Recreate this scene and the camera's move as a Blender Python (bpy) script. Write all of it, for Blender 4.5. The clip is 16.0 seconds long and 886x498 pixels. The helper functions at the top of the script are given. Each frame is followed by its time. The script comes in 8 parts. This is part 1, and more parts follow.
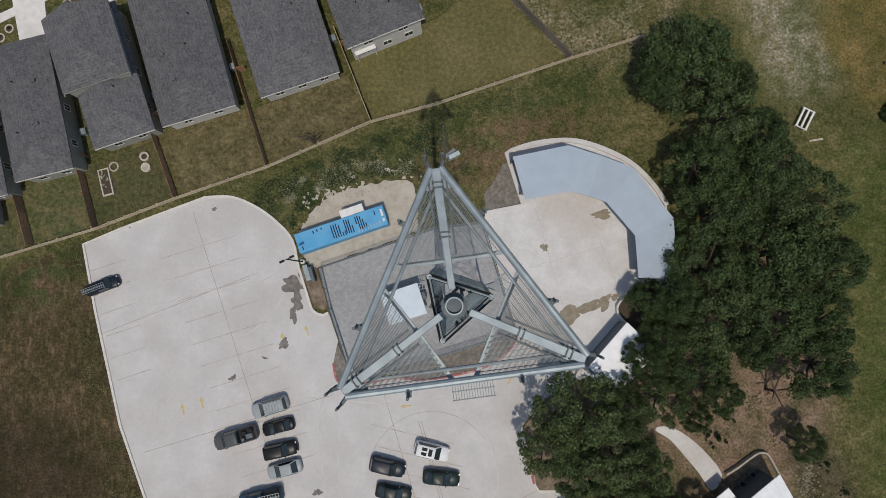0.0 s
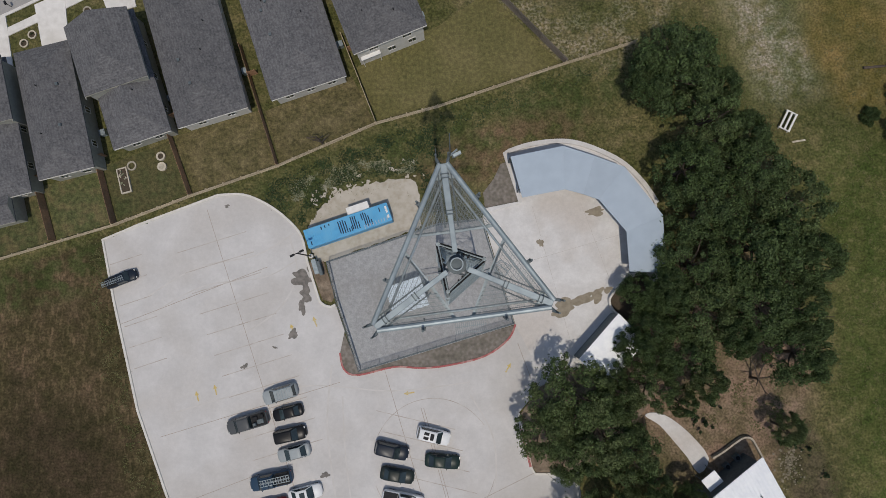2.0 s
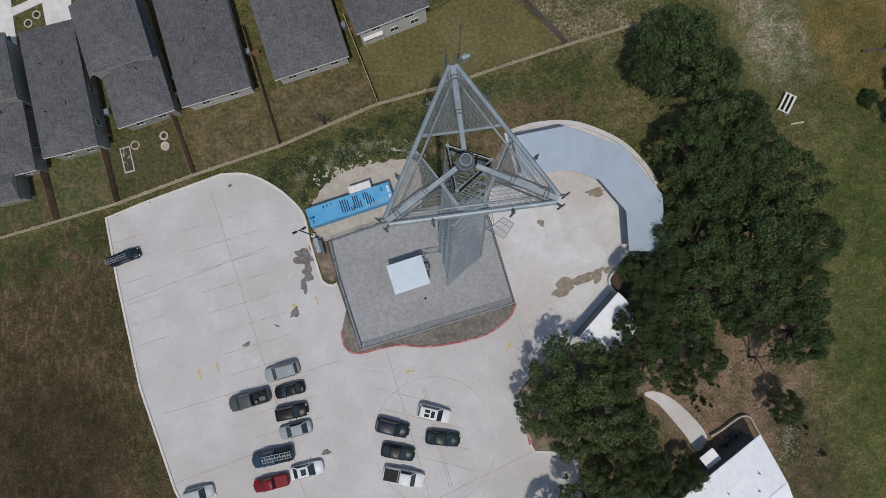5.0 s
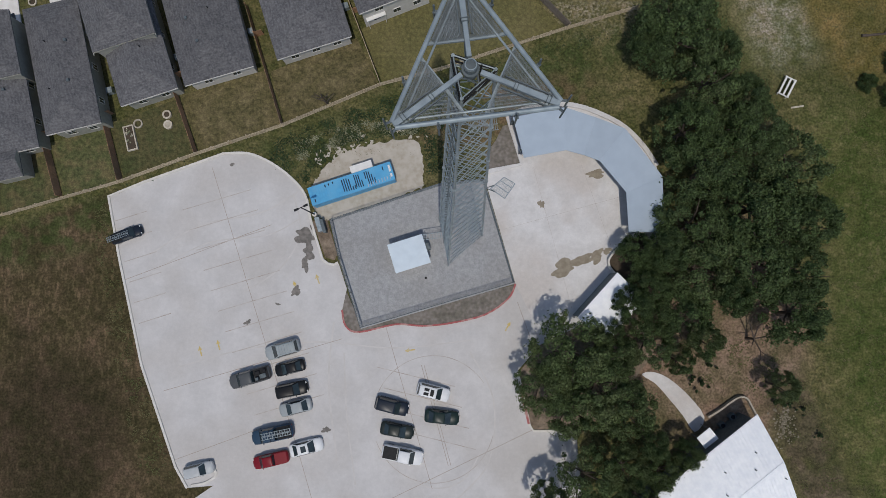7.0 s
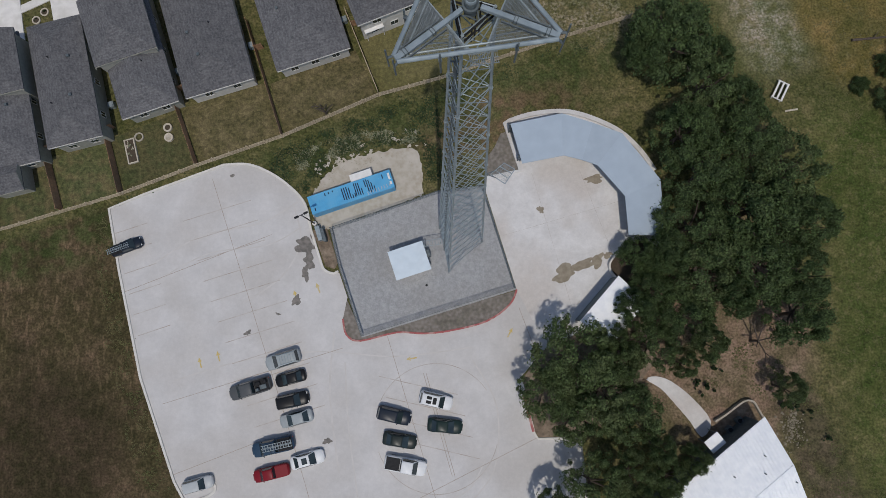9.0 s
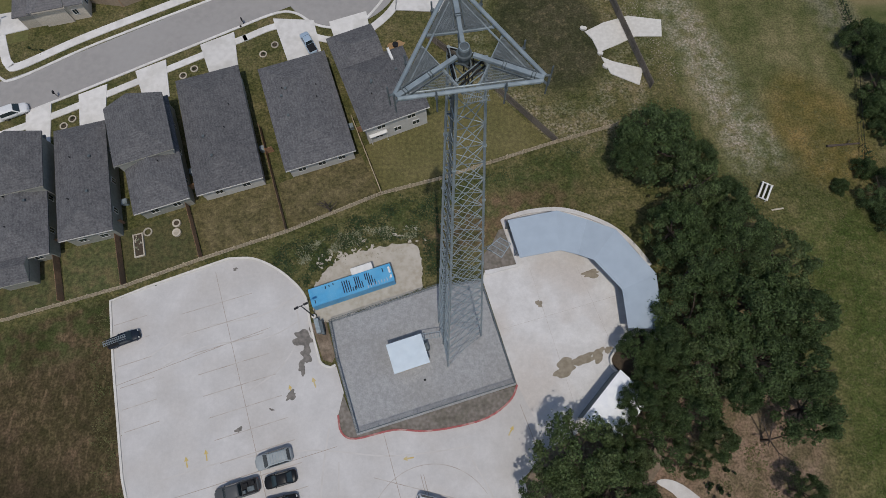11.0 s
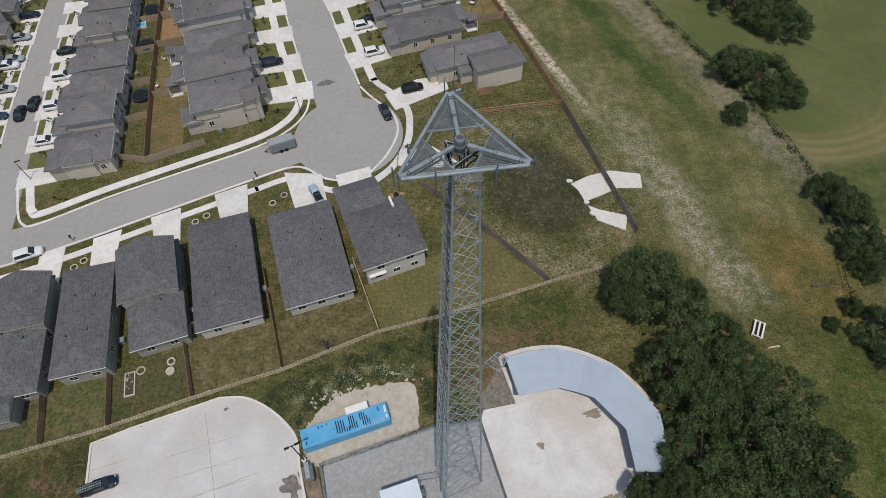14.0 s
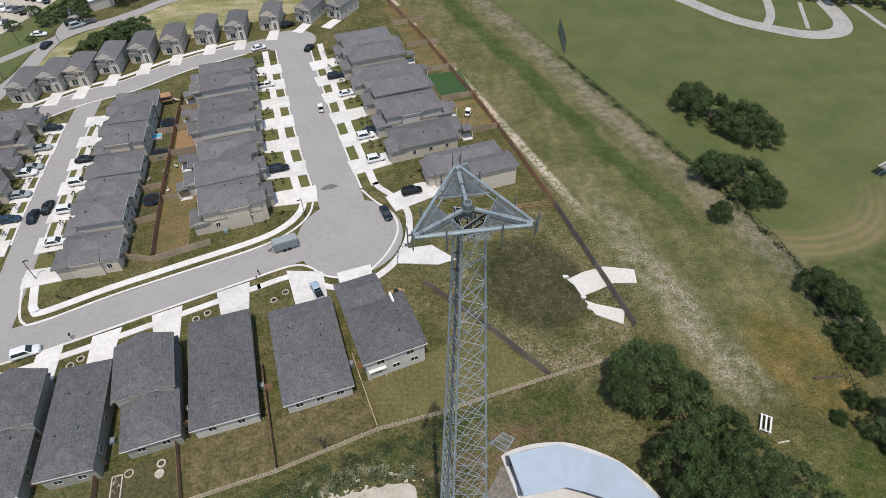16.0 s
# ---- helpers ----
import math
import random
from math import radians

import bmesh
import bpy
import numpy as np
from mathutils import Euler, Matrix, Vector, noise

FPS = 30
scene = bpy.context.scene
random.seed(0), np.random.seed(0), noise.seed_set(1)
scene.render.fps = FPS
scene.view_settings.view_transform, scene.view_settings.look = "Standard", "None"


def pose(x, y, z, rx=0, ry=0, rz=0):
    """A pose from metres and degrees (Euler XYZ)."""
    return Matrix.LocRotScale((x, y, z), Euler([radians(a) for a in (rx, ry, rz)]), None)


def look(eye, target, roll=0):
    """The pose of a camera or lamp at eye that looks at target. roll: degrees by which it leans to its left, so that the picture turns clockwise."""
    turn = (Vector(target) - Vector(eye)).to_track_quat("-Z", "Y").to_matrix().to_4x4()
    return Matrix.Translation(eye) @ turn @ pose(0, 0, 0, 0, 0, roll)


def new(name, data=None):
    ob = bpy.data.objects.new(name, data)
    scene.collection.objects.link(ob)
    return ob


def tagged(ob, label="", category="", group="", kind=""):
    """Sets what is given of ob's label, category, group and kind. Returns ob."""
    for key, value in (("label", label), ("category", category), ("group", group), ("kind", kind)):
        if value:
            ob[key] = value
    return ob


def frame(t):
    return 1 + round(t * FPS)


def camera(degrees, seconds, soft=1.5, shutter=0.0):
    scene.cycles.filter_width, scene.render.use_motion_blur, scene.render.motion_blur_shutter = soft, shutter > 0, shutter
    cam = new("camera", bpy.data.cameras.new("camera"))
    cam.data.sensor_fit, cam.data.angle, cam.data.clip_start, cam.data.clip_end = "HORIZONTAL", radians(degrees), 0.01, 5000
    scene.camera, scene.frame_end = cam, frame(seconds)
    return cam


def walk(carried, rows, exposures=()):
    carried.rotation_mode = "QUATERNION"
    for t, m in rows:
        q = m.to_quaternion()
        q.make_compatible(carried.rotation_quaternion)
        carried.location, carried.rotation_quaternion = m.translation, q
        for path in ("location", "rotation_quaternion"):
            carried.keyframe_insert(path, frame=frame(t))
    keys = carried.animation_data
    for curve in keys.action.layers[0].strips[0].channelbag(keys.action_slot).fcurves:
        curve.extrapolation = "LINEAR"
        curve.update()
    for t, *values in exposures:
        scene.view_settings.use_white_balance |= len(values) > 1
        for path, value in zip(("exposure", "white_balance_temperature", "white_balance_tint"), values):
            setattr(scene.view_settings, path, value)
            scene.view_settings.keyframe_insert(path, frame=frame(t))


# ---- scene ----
cam = camera(76.2, 16.0, soft=0.65)
# seconds, eye in metres, turn in degrees (0 looks straight down, with the top of the picture to the north)
PATH = [
    (0, 4.31, 5.10, 70.72, 3.64, 1.16, -0.91),
    (0.5, 4.30, 5.05, 71.80, 3.70, 1.17, -0.94),
    (1, 4.28, 4.89, 72.85, 3.68, 1.16, -0.90),
    (1.5, 4.27, 4.60, 73.85, 3.68, 1.15, -0.90),
    (2, 4.24, 4.20, 74.43, 3.67, 1.19, -0.86),
    (2.5, 4.23, 3.77, 74.55, 3.73, 1.18, -0.78),
    (3, 4.19, 3.37, 74.60, 3.67, 1.18, -0.84),
    (3.5, 4.15, 2.93, 74.67, 3.73, 1.18, -0.92),
    (4, 4.11, 2.51, 74.66, 3.68, 1.16, -0.94),
    (6.5, 3.77, -0.38, 75.13, 3.63, 1.02, -0.07),
    (7, 3.81, -1.05, 75.06, 3.58, 1.02, -0.16),
    (7.5, 3.72, -1.63, 74.81, 3.47, 1.12, -1.32),
    (8, 3.68, -2.30, 74.93, 3.43, 1.11, -1.25),
    (8.5, 3.66, -2.99, 74.98, 3.49, 1.06, -1.10),
    (9, 3.66, -3.55, 74.80, 6.19, 1.04, -1.06),
    (11.5, 3.81, -6.79, 74.93, 20.00, 0.97, -0.79),
    (12, 3.86, -7.32, 74.99, 22.57, 0.93, -0.90),
    (12.5, 3.87, -8.06, 75.11, 25.43, 0.90, -0.96),
    (13, 3.80, -8.47, 74.92, 28.06, 0.90, -0.91),
    (13.5, 3.71, -8.81, 74.71, 30.78, 0.83, -0.82),
    (14, 3.67, -9.26, 74.69, 33.54, 0.75, -0.95),
    (14.5, 3.65, -9.80, 74.75, 36.25, 0.77, -1.44),
    (15, 3.56, -10.46, 74.78, 39.01, 0.72, -1.59),
    (15.5, 3.33, -11.07, 74.75, 41.80, 0.69, -1.60),
    (16, 3.10, -11.53, 74.68, 44.30, 0.70, -1.51),
]
walk(cam, [(t, pose(x, y, z, rx, ry, rz)) for t, x, y, z, rx, ry, rz in PATH],
     exposures=[(0, -0.57, 7050, 10), (2, -0.62, 7000, 10), (4, -0.62, 6800, 10), (9, -0.70, 6650, 10), (12, -0.62, 6800, 10), (14, -0.37, 6950, 10), (16, 0.02, 6850, 10)])

# ---- light: a high midday sun from the south, clear sky ----
SUN_UP, SUN_FROM = 69.2, 174.7      # elevation; compass bearing the light comes from
world = bpy.data.worlds.new("sky")
scene.world = world
world.use_nodes = True
wn = world.node_tree.nodes
sky = wn.new("ShaderNodeTexSky")
sky.sky_type, sky.sun_disc = "NISHITA", False
sky.sun_elevation, sky.sun_rotation = radians(SUN_UP), radians(SUN_FROM)
world.node_tree.links.new(sky.outputs["Color"], wn["Background"].inputs["Color"])
wn["Background"].inputs["Strength"].default_value = 0.148
sun_data = bpy.data.lights.new("sun", "SUN")
sun_data.energy, sun_data.angle, sun_data.color = 3.12, radians(0.5), (1.0, 0.96, 0.9)
sun = new("sun", sun_data)
sb = radians(SUN_FROM)
sun.matrix_world = look((300 * math.sin(sb) * math.cos(radians(SUN_UP)), 300 * math.cos(sb) * math.cos(radians(SUN_UP)), 300 * math.sin(radians(SUN_UP))), (0, 0, 0))


# ---- materials ----
def rgb(c):
    return (*c, 1.0)


def mat(name, c1, c2=None, scale=1.0, rough=0.85, metal=0.0, c3=None, scale3=0.15, amount3=0.5, bump=0.0, bump_scale=8.0, jitter=0.0, spec=0.3, per_island=False, stretch=None, courses=0.0, grain=0.0, glow_through=0.0):
    """Two tones of fine grain, a third in wide stains, optional relief and a tone that varies from piece to piece."""
    m = bpy.data.materials.new(name)
    m.use_nodes = True
    nt = m.node_tree
    n, l = nt.nodes, nt.links
    b = n["Principled BSDF"]
    b.inputs["Roughness"].default_value = rough
    b.inputs["Metallic"].default_value = metal
    b.inputs["Specular IOR Level"].default_value = spec
    c2 = c2 or tuple(v * 0.8 for v in c1)
    geo = n.new("ShaderNodeNewGeometry")
    place = geo.outputs["Position"]
    if stretch:
        mp = n.new("ShaderNodeMapping")
        mp.inputs["Rotation"].default_value = (0, 0, radians(stretch[3]))
        mp.inputs["Scale"].default_value = stretch[:3]
        l.new(place, mp.inputs["Vector"])
        place = mp.outputs["Vector"]

    def noise_at(s, detail=4.0):
        t = n.new("ShaderNodeTexNoise")
        t.inputs["Scale"].default_value, t.inputs["Detail"].default_value = s, detail
        l.new(place, t.inputs["Vector"])
        return t.outputs["Fac"]

    def ramp(src, lo, hi):
        r = n.new("ShaderNodeMapRange")
        r.inputs["From Min"].default_value, r.inputs["From Max"].default_value = lo, hi
        l.new(src, r.inputs["Value"])
        return r.outputs["Result"]

    def mix(fac, a, bcol):
        x = n.new("ShaderNodeMix")
        x.data_type = "RGBA"
        if isinstance(fac, float):
            x.inputs["Factor"].default_value = fac
        else:
            l.new(fac, x.inputs["Factor"])
        for sock, v in ((x.inputs["A"], a), (x.inputs["B"], bcol)):
            if isinstance(v, tuple):
                sock.default_value = rgb(v)
            else:
                l.new(v, sock)
        return x.outputs["Result"]

    col = mix(ramp(noise_at(scale), 0.35, 0.65), c1, c2)
    if c3:
        f = ramp(noise_at(scale3, 6.0), 0.45, 0.62)
        mul = n.new("ShaderNodeMath")
        mul.operation = "MULTIPLY"
        mul.inputs[1].default_value = amount3
        l.new(f, mul.inputs[0])
        col = mix(mul.outputs[0], col, c3)
    if grain:
        # blades and clods: brighter and darker specks at two sizes
        sp = mix(ramp(noise_at(5.0, 8.0), 0.32, 0.68), (1 - grain * 0.5,) * 3, (1 + grain * 0.5,) * 3)
        wd = mix(ramp(noise_at(1.9, 9.0), 0.35, 0.65), (1 - grain * 0.6,) * 3, (1 + grain * 0.6,) * 3)
        for v in (sp, wd):
            x = n.new("ShaderNodeMix")
            x.data_type, x.blend_type = "RGBA", "MULTIPLY"
            x.inputs["Factor"].default_value = 1.0
            l.new(col, x.inputs["A"])
            l.new(v, x.inputs["B"])
            col = x.outputs["Result"]
    if courses:
        # overlapping rows, one above the other up the slope, with ragged butts
        sx = n.new("ShaderNodeSeparateXYZ")
        l.new(geo.outputs["Position"], sx.inputs[0])
        wob = n.new("ShaderNodeMath")
        wob.operation = "MULTIPLY_ADD"
        l.new(noise_at(1.7), wob.inputs[0])
        wob.inputs[1].default_value = courses * 4.0
        l.new(sx.outputs["Z"], wob.inputs[2])
        fr = n.new("ShaderNodeMath")
        fr.operation = "PINGPONG"
        l.new(wob.outputs[0], fr.inputs[0])
        fr.inputs[1].default_value = courses
        row = ramp(fr.outputs[0], courses * 0.25, courses * 0.75)
        dark = mix(row, (0.90, 0.90, 0.90), (1.05, 1.05, 1.05))
        x = n.new("ShaderNodeMix")
        x.data_type, x.blend_type = "RGBA", "MULTIPLY"
        x.inputs["Factor"].default_value = 1.0
        l.new(col, x.inputs["A"])
        l.new(dark, x.inputs["B"])
        col = x.outputs["Result"]
    if jitter:
        src = geo.outputs["Random Per Island"] if per_island else n.new("ShaderNodeObjectInfo").outputs["Random"]
        hsv = n.new("ShaderNodeHueSaturation")
        l.new(col, hsv.inputs["Color"])
        l.new(ramp(src, 0.0, 1.0), hsv.inputs["Value"])
        r = hsv.inputs["Value"].links[0].from_node
        r.inputs["To Min"].default_value, r.inputs["To Max"].default_value = 1 - jitter, 1 + jitter
        col = hsv.outputs["Color"]
    l.new(col, b.inputs["Base Color"])
    if glow_through:
        # thin leaves let some sunlight through
        tr = n.new("ShaderNodeBsdfTranslucent")
        l.new(col, tr.inputs["Color"])
        mx = n.new("ShaderNodeMixShader")
        mx.inputs["Fac"].default_value = glow_through
        l.new(b.outputs["BSDF"], mx.inputs[1])
        l.new(tr.outputs["BSDF"], mx.inputs[2])
        l.new(mx.outputs["Shader"], n["Material Output"].inputs["Surface"])
    if bump:
        bp = n.new("ShaderNodeBump")
        bp.inputs["Strength"].default_value, bp.inputs["Distance"].default_value = bump, 0.05
        l.new(noise_at(bump_scale), bp.inputs["Height"])
        l.new(bp.outputs["Normal"], b.inputs["Normal"])
    return m


M = {}
M["concrete"] = mat("concrete_lot", (0.570, 0.553, 0.542), (0.510, 0.495, 0.485), 0.35, 0.9, c3=(0.46, 0.432, 0.405), scale3=0.11, amount3=0.6, bump=0.2, bump_scale=12, grain=0.045)
M["court"] = mat("concrete_court", (0.638, 0.624, 0.612), (0.568, 0.552, 0.538), 0.5, 0.9, c3=(0.50, 0.452, 0.41), scale3=0.11, amount3=0.7, bump=0.2, bump_scale=12, grain=0.06)
M["park_drive"] = mat("worn_park_drive", (0.40, 0.385, 0.36), (0.33, 0.32, 0.30), 0.8, 0.9, c3=(0.28, 0.27, 0.25), scale3=0.2, amount3=0.5)
M["drive"] = mat("concrete_drive", (0.70, 0.68, 0.655), (0.63, 0.61, 0.585), 1.2, 0.9, c3=(0.49, 0.47, 0.43), scale3=0.3, amount3=0.4, jitter=0.06)
M["kerb"] = mat("concrete_kerb", (0.66, 0.635, 0.59), (0.58, 0.555, 0.51), 2.0, 0.9)
M["redkerb"] = mat("red_kerb_paint", (0.40, 0.115, 0.115), (0.33, 0.10, 0.095), 2.5, 0.7, c3=(0.5, 0.36, 0.32), scale3=1.2, amount3=0.6)
M["asphalt"] = mat("street_asphalt", (0.338, 0.322, 0.310), (0.300, 0.288, 0.278), 1.0, 0.9, c3=(0.345, 0.332, 0.322), scale3=0.12, amount3=0.5)
M["joint"] = mat("joint_sealant", (0.40, 0.345, 0.30), (0.32, 0.275, 0.24), 1.5, 0.9)
M["tyre_mark"] = mat("faint_tyre_marks", (0.50, 0.475, 0.45), (0.56, 0.535, 0.515), 0.7, 0.9)
M["patch"] = mat("fresh_asphalt", (0.13, 0.125, 0.12), (0.17, 0.165, 0.16), 2.0, 0.9)
M["line"] = mat("worn_line_paint", (0.37, 0.325, 0.29), (0.50, 0.465, 0.435), 0.9, 0.8)
M["yellow"] = mat("yellow_line_paint", (0.55, 0.40, 0.10), (0.52, 0.44, 0.26), 3.0, 0.7)
M["stain"] = mat("oil_stain", (0.13, 0.12, 0.11), (0.22, 0.20, 0.18), 1.8, 0.75)
M["wet"] = mat("rust_stain", (0.225, 0.19, 0.14), (0.30, 0.26, 0.20), 1.6, 0.85)
M["gravel"] = mat("gravel", (0.350, 0.354, 0.358), (0.305, 0.308, 0.311), 6.0, 0.95, c3=(0.272, 0.266, 0.258), scale3=0.16, amount3=0.45, bump=0.35, bump_scale=23, grain=0.16)
M["sand"] = mat("caliche_pad", (0.46, 0.42, 0.355), (0.38, 0.335, 0.27), 1.5, 0.95, c3=(0.52, 0.48, 0.42), scale3=0.4, amount3=0.6)
M["dirt"] = mat("bare_dirt", (0.20, 0.15, 0.11), (0.13, 0.10, 0.07), 1.5, 0.95, c3=(0.30, 0.24, 0.18), scale3=0.4, amount3=0.5, grain=0.3)
M["yard"] = mat("dry_lawn", (0.108, 0.091, 0.040), (0.070, 0.062, 0.027), 2.6, 0.95, c3=(0.150, 0.121, 0.062), scale3=0.55, amount3=0.7, bump=0.5, bump_scale=5, jitter=0.12, grain=0.48)
M["olive"] = mat("olive_lawn", (0.135, 0.120, 0.046), (0.100, 0.094, 0.036), 2.4, 0.95, c3=(0.165, 0.140, 0.062), scale3=0.16, amount3=0.6, bump=0.4, bump_scale=5, grain=0.34)
M["lawn"] = mat("green_lawn", (0.078, 0.084, 0.033), (0.055, 0.062, 0.025), 2.2, 0.95, c3=(0.12, 0.098, 0.048), scale3=0.5, amount3=0.8, bump=0.5, bump_scale=5, jitter=0.2, grain=0.48)
M["front_lawn"] = mat("olive_front_lawn", (0.128, 0.134, 0.046), (0.098, 0.106, 0.036), 1.2, 0.95, c3=(0.150, 0.124, 0.052), scale3=0.14, amount3=0.6, grain=0.2)
M["turf"] = mat("bright_turf", (0.048, 0.105, 0.036), (0.036, 0.082, 0.028), 2.0, 0.95, jitter=0.1, grain=0.2)
M["sage"] = mat("pale_weed_leaves", (0.25, 0.25, 0.17), (0.17, 0.18, 0.11), 0.8, 0.85, jitter=0.3, per_island=True)
M["clay"] = mat("orange_clay", (0.32, 0.205, 0.105), (0.27, 0.17, 0.085), 0.8, 0.95, c3=(0.30, 0.19, 0.10), scale3=0.2, amount3=0.5, jitter=0.1, grain=0.12)
M["clay_grass"] = mat("clay_with_grass", (0.20, 0.145, 0.066), (0.145, 0.113, 0.048), 1.5, 0.95, c3=(0.105, 0.105, 0.038), scale3=0.25, amount3=0.8, jitter=0.15, grain=0.3)
M["yard_green"] = mat("patchy_lawn", (0.10, 0.088, 0.038), (0.07, 0.068, 0.028), 2.2, 0.95, c3=(0.055, 0.066, 0.024), scale3=0.3, amount3=0.9, bump=0.5, bump_scale=5, grain=0.48)
M["meadow"] = mat("dry_meadow_grass", (0.40, 0.345, 0.215), (0.245, 0.225, 0.095), 0.35, 0.95, c3=(0.165, 0.170, 0.060), scale3=0.09, amount3=0.8, grain=0.3, stretch=(0.4, 1.0, 1.0, -42))
M["roadside"] = mat("roadside_grass", (0.105, 0.128, 0.044), (0.080, 0.102, 0.034), 0.8, 0.95, c3=(0.13, 0.125, 0.055), scale3=0.1, amount3=0.6, grain=0.25)
M["galv"] = mat("galvanised_steel", (0.325, 0.380, 0.406), (0.240, 0.287, 0.312), 3.0, 0.5, 0.3, c3=(0.22, 0.26, 0.28), scale3=0.8, amount3=0.4, spec=0.4)
M["galv_dark"] = mat("weathered_steel", (0.13, 0.155, 0.165), (0.09, 0.11, 0.12), 3.0, 0.6, 0.2)
M["grating"] = mat("bar_grating_steel", (0.25, 0.285, 0.30), (0.19, 0.22, 0.23), 3.0, 0.6, 0.2)
M["black"] = mat("black_metal", (0.016, 0.017, 0.019), (0.024, 0.024, 0.026), 3.0, 0.6, spec=0.12)
M["whiteroof"] = mat("white_metal_roof", (0.87, 0.885, 0.90), (0.79, 0.81, 0.84), 1.6, 0.4, spec=0.4, bump=0.35, bump_scale=1.6, c3=(0.66, 0.70, 0.76), scale3=0.5, amount3=0.2)
M["blueroof"] = mat("pale_metal_roof", (0.37, 0.44, 0.51), (0.34, 0.405, 0.475), 0.6, 0.5, spec=0.3, jitter=0.07)
M["paleroof"] = mat("pale_blue_shed_roof", (0.62, 0.70, 0.76), (0.56, 0.645, 0.71), 0.9, 0.5, spec=0.3, c3=(0.50, 0.57, 0.62), scale3=0.6, amount3=0.35)
M["white"] = mat("white_paint", (0.75, 0.74, 0.71), (0.68, 0.67, 0.64), 2.0, 0.6)
M["container"] = mat("blue_steel", (0.09, 0.37, 0.62), (0.07, 0.31, 0.55), 1.2, 0.5, c3=(0.16, 0.45, 0.66), scale3=0.6, amount3=0.5)
M["container_dark"] = mat("blue_black_slots", (0.015, 0.03, 0.06), None, 2.0, 0.7)
M["shingle"] = mat("asphalt_shingle", (0.158, 0.154, 0.158), (0.118, 0.115, 0.119), 3.5, 0.92, c3=(0.180, 0.172, 0.172), scale3=0.6, amount3=0.5, jitter=0.13, bump=0.3, bump_scale=4, courses=0.075)
# near roofs' duller light put into the colour: a darker copy of the shingle
M["shingle_dim"] = mat("dim_asphalt_shingle", (0.132, 0.131, 0.137), (0.078, 0.078, 0.083), 4.0, 0.92, c3=(0.150, 0.148, 0.152), scale3=0.9, amount3=0.45, jitter=0.08, bump=0.4, bump_scale=4, courses=0.075, grain=0.16)
M["siding"] = mat("pale_siding", (0.52, 0.50, 0.46), (0.47, 0.45, 0.41), 2.0, 0.8, jitter=0.10)
M["brick"] = mat("tan_masonry", (0.56, 0.50, 0.42), (0.46, 0.41, 0.34), 5.0, 0.9, jitter=0.15)
M["greenwall"] = mat("sage_siding", (0.34, 0.335, 0.29), (0.29, 0.285, 0.245), 2.0, 0.85, jitter=0.1)
M["belt"] = mat("brown_belt_board", (0.24, 0.19, 0.14), (0.20, 0.155, 0.115), 2.0, 0.8)
M["trim"] = mat("white_trim", (0.68, 0.66, 0.62), (0.6, 0.58, 0.54), 2.0, 0.7)
M["glass"] = mat("window_glass", (0.03, 0.045, 0.05), (0.02, 0.03, 0.035), 1.0, 0.08, spec=0.6)
M["door"] = mat("garage_door_paint", (0.55, 0.52, 0.46), (0.50, 0.47, 0.42), 2.0, 0.6, jitter=0.12)
M["fence"] = mat("cedar_fence", (0.43, 0.248, 0.145), (0.32, 0.185, 0.11), 3.0, 0.9, c3=(0.22, 0.16, 0.11), scale3=0.3, amount3=0.5, jitter=0.15)
M["fence_old"] = mat("weathered_fence", (0.48, 0.40, 0.28), (0.36, 0.29, 0.20), 3.0, 0.9, c3=(0.46, 0.38, 0.28), scale3=0.3, amount3=0.5, jitter=0.15)
M["fence_tan"] = mat("bleached_fence", (0.38, 0.30, 0.215), (0.30, 0.235, 0.17), 3.0, 0.9, c3=(0.26, 0.20, 0.15), scale3=0.3, amount3=0.4, jitter=0.12)
M["weathered_board"] = mat("weathered_roof_boards", (0.22, 0.215, 0.21), (0.15, 0.145, 0.14), 2.0, 0.9)
M["fence_grey"] = mat("grey_fence", (0.20, 0.17, 0.14), (0.14, 0.12, 0.10), 3.0, 0.9, c3=(0.25, 0.21, 0.17), scale3=0.3, amount3=0.5, jitter=0.15)
M["leaf"] = mat("oak_leaves", (0.104, 0.156, 0.056), (0.064, 0.097, 0.036), 0.9, 0.7, c3=(0.100, 0.142, 0.060), scale3=0.35, amount3=0.6, jitter=0.5, per_island=True, glow_through=0.42)
M["leaf_light"] = mat("pale_oak_leaves", (0.128, 0.180, 0.068), (0.080, 0.116, 0.044), 0.9, 0.7, c3=(0.145, 0.176, 0.078), scale3=0.35, amount3=0.6, jitter=0.5, per_island=True, glow_through=0.42)
M["leaf_dark"] = mat("shrub_leaves", (0.042, 0.07, 0.026), (0.03, 0.05, 0.02), 0.8, 0.75, jitter=0.35, per_island=True, glow_through=0.3)
M["tuft"] = mat("dry_grass_blades", (0.11, 0.11, 0.044), (0.08, 0.088, 0.032), 0.5, 0.9, c3=(0.14, 0.12, 0.06), scale3=0.2, amount3=0.6, jitter=0.2, per_island=True)
M["bark"] = mat("oak_bark", (0.10, 0.08, 0.065), (0.065, 0.05, 0.04), 4.0, 0.95)
M["tyre"] = mat("tyre_rubber", (0.018, 0.018, 0.018), None, 4.0, 0.85)
M["rim"] = mat("wheel_rim", (0.4, 0.4, 0.41), None, 4.0, 0.35, 0.8)
M["greydirt"] = mat("grey_mulch", (0.24, 0.215, 0.19), (0.16, 0.14, 0.12), 2.5, 0.95, c3=(0.12, 0.11, 0.085), scale3=0.5, amount3=0.6, grain=0.25)
M["mulch"] = mat("mulch", (0.080, 0.062, 0.044), None, 3.0, 0.95)
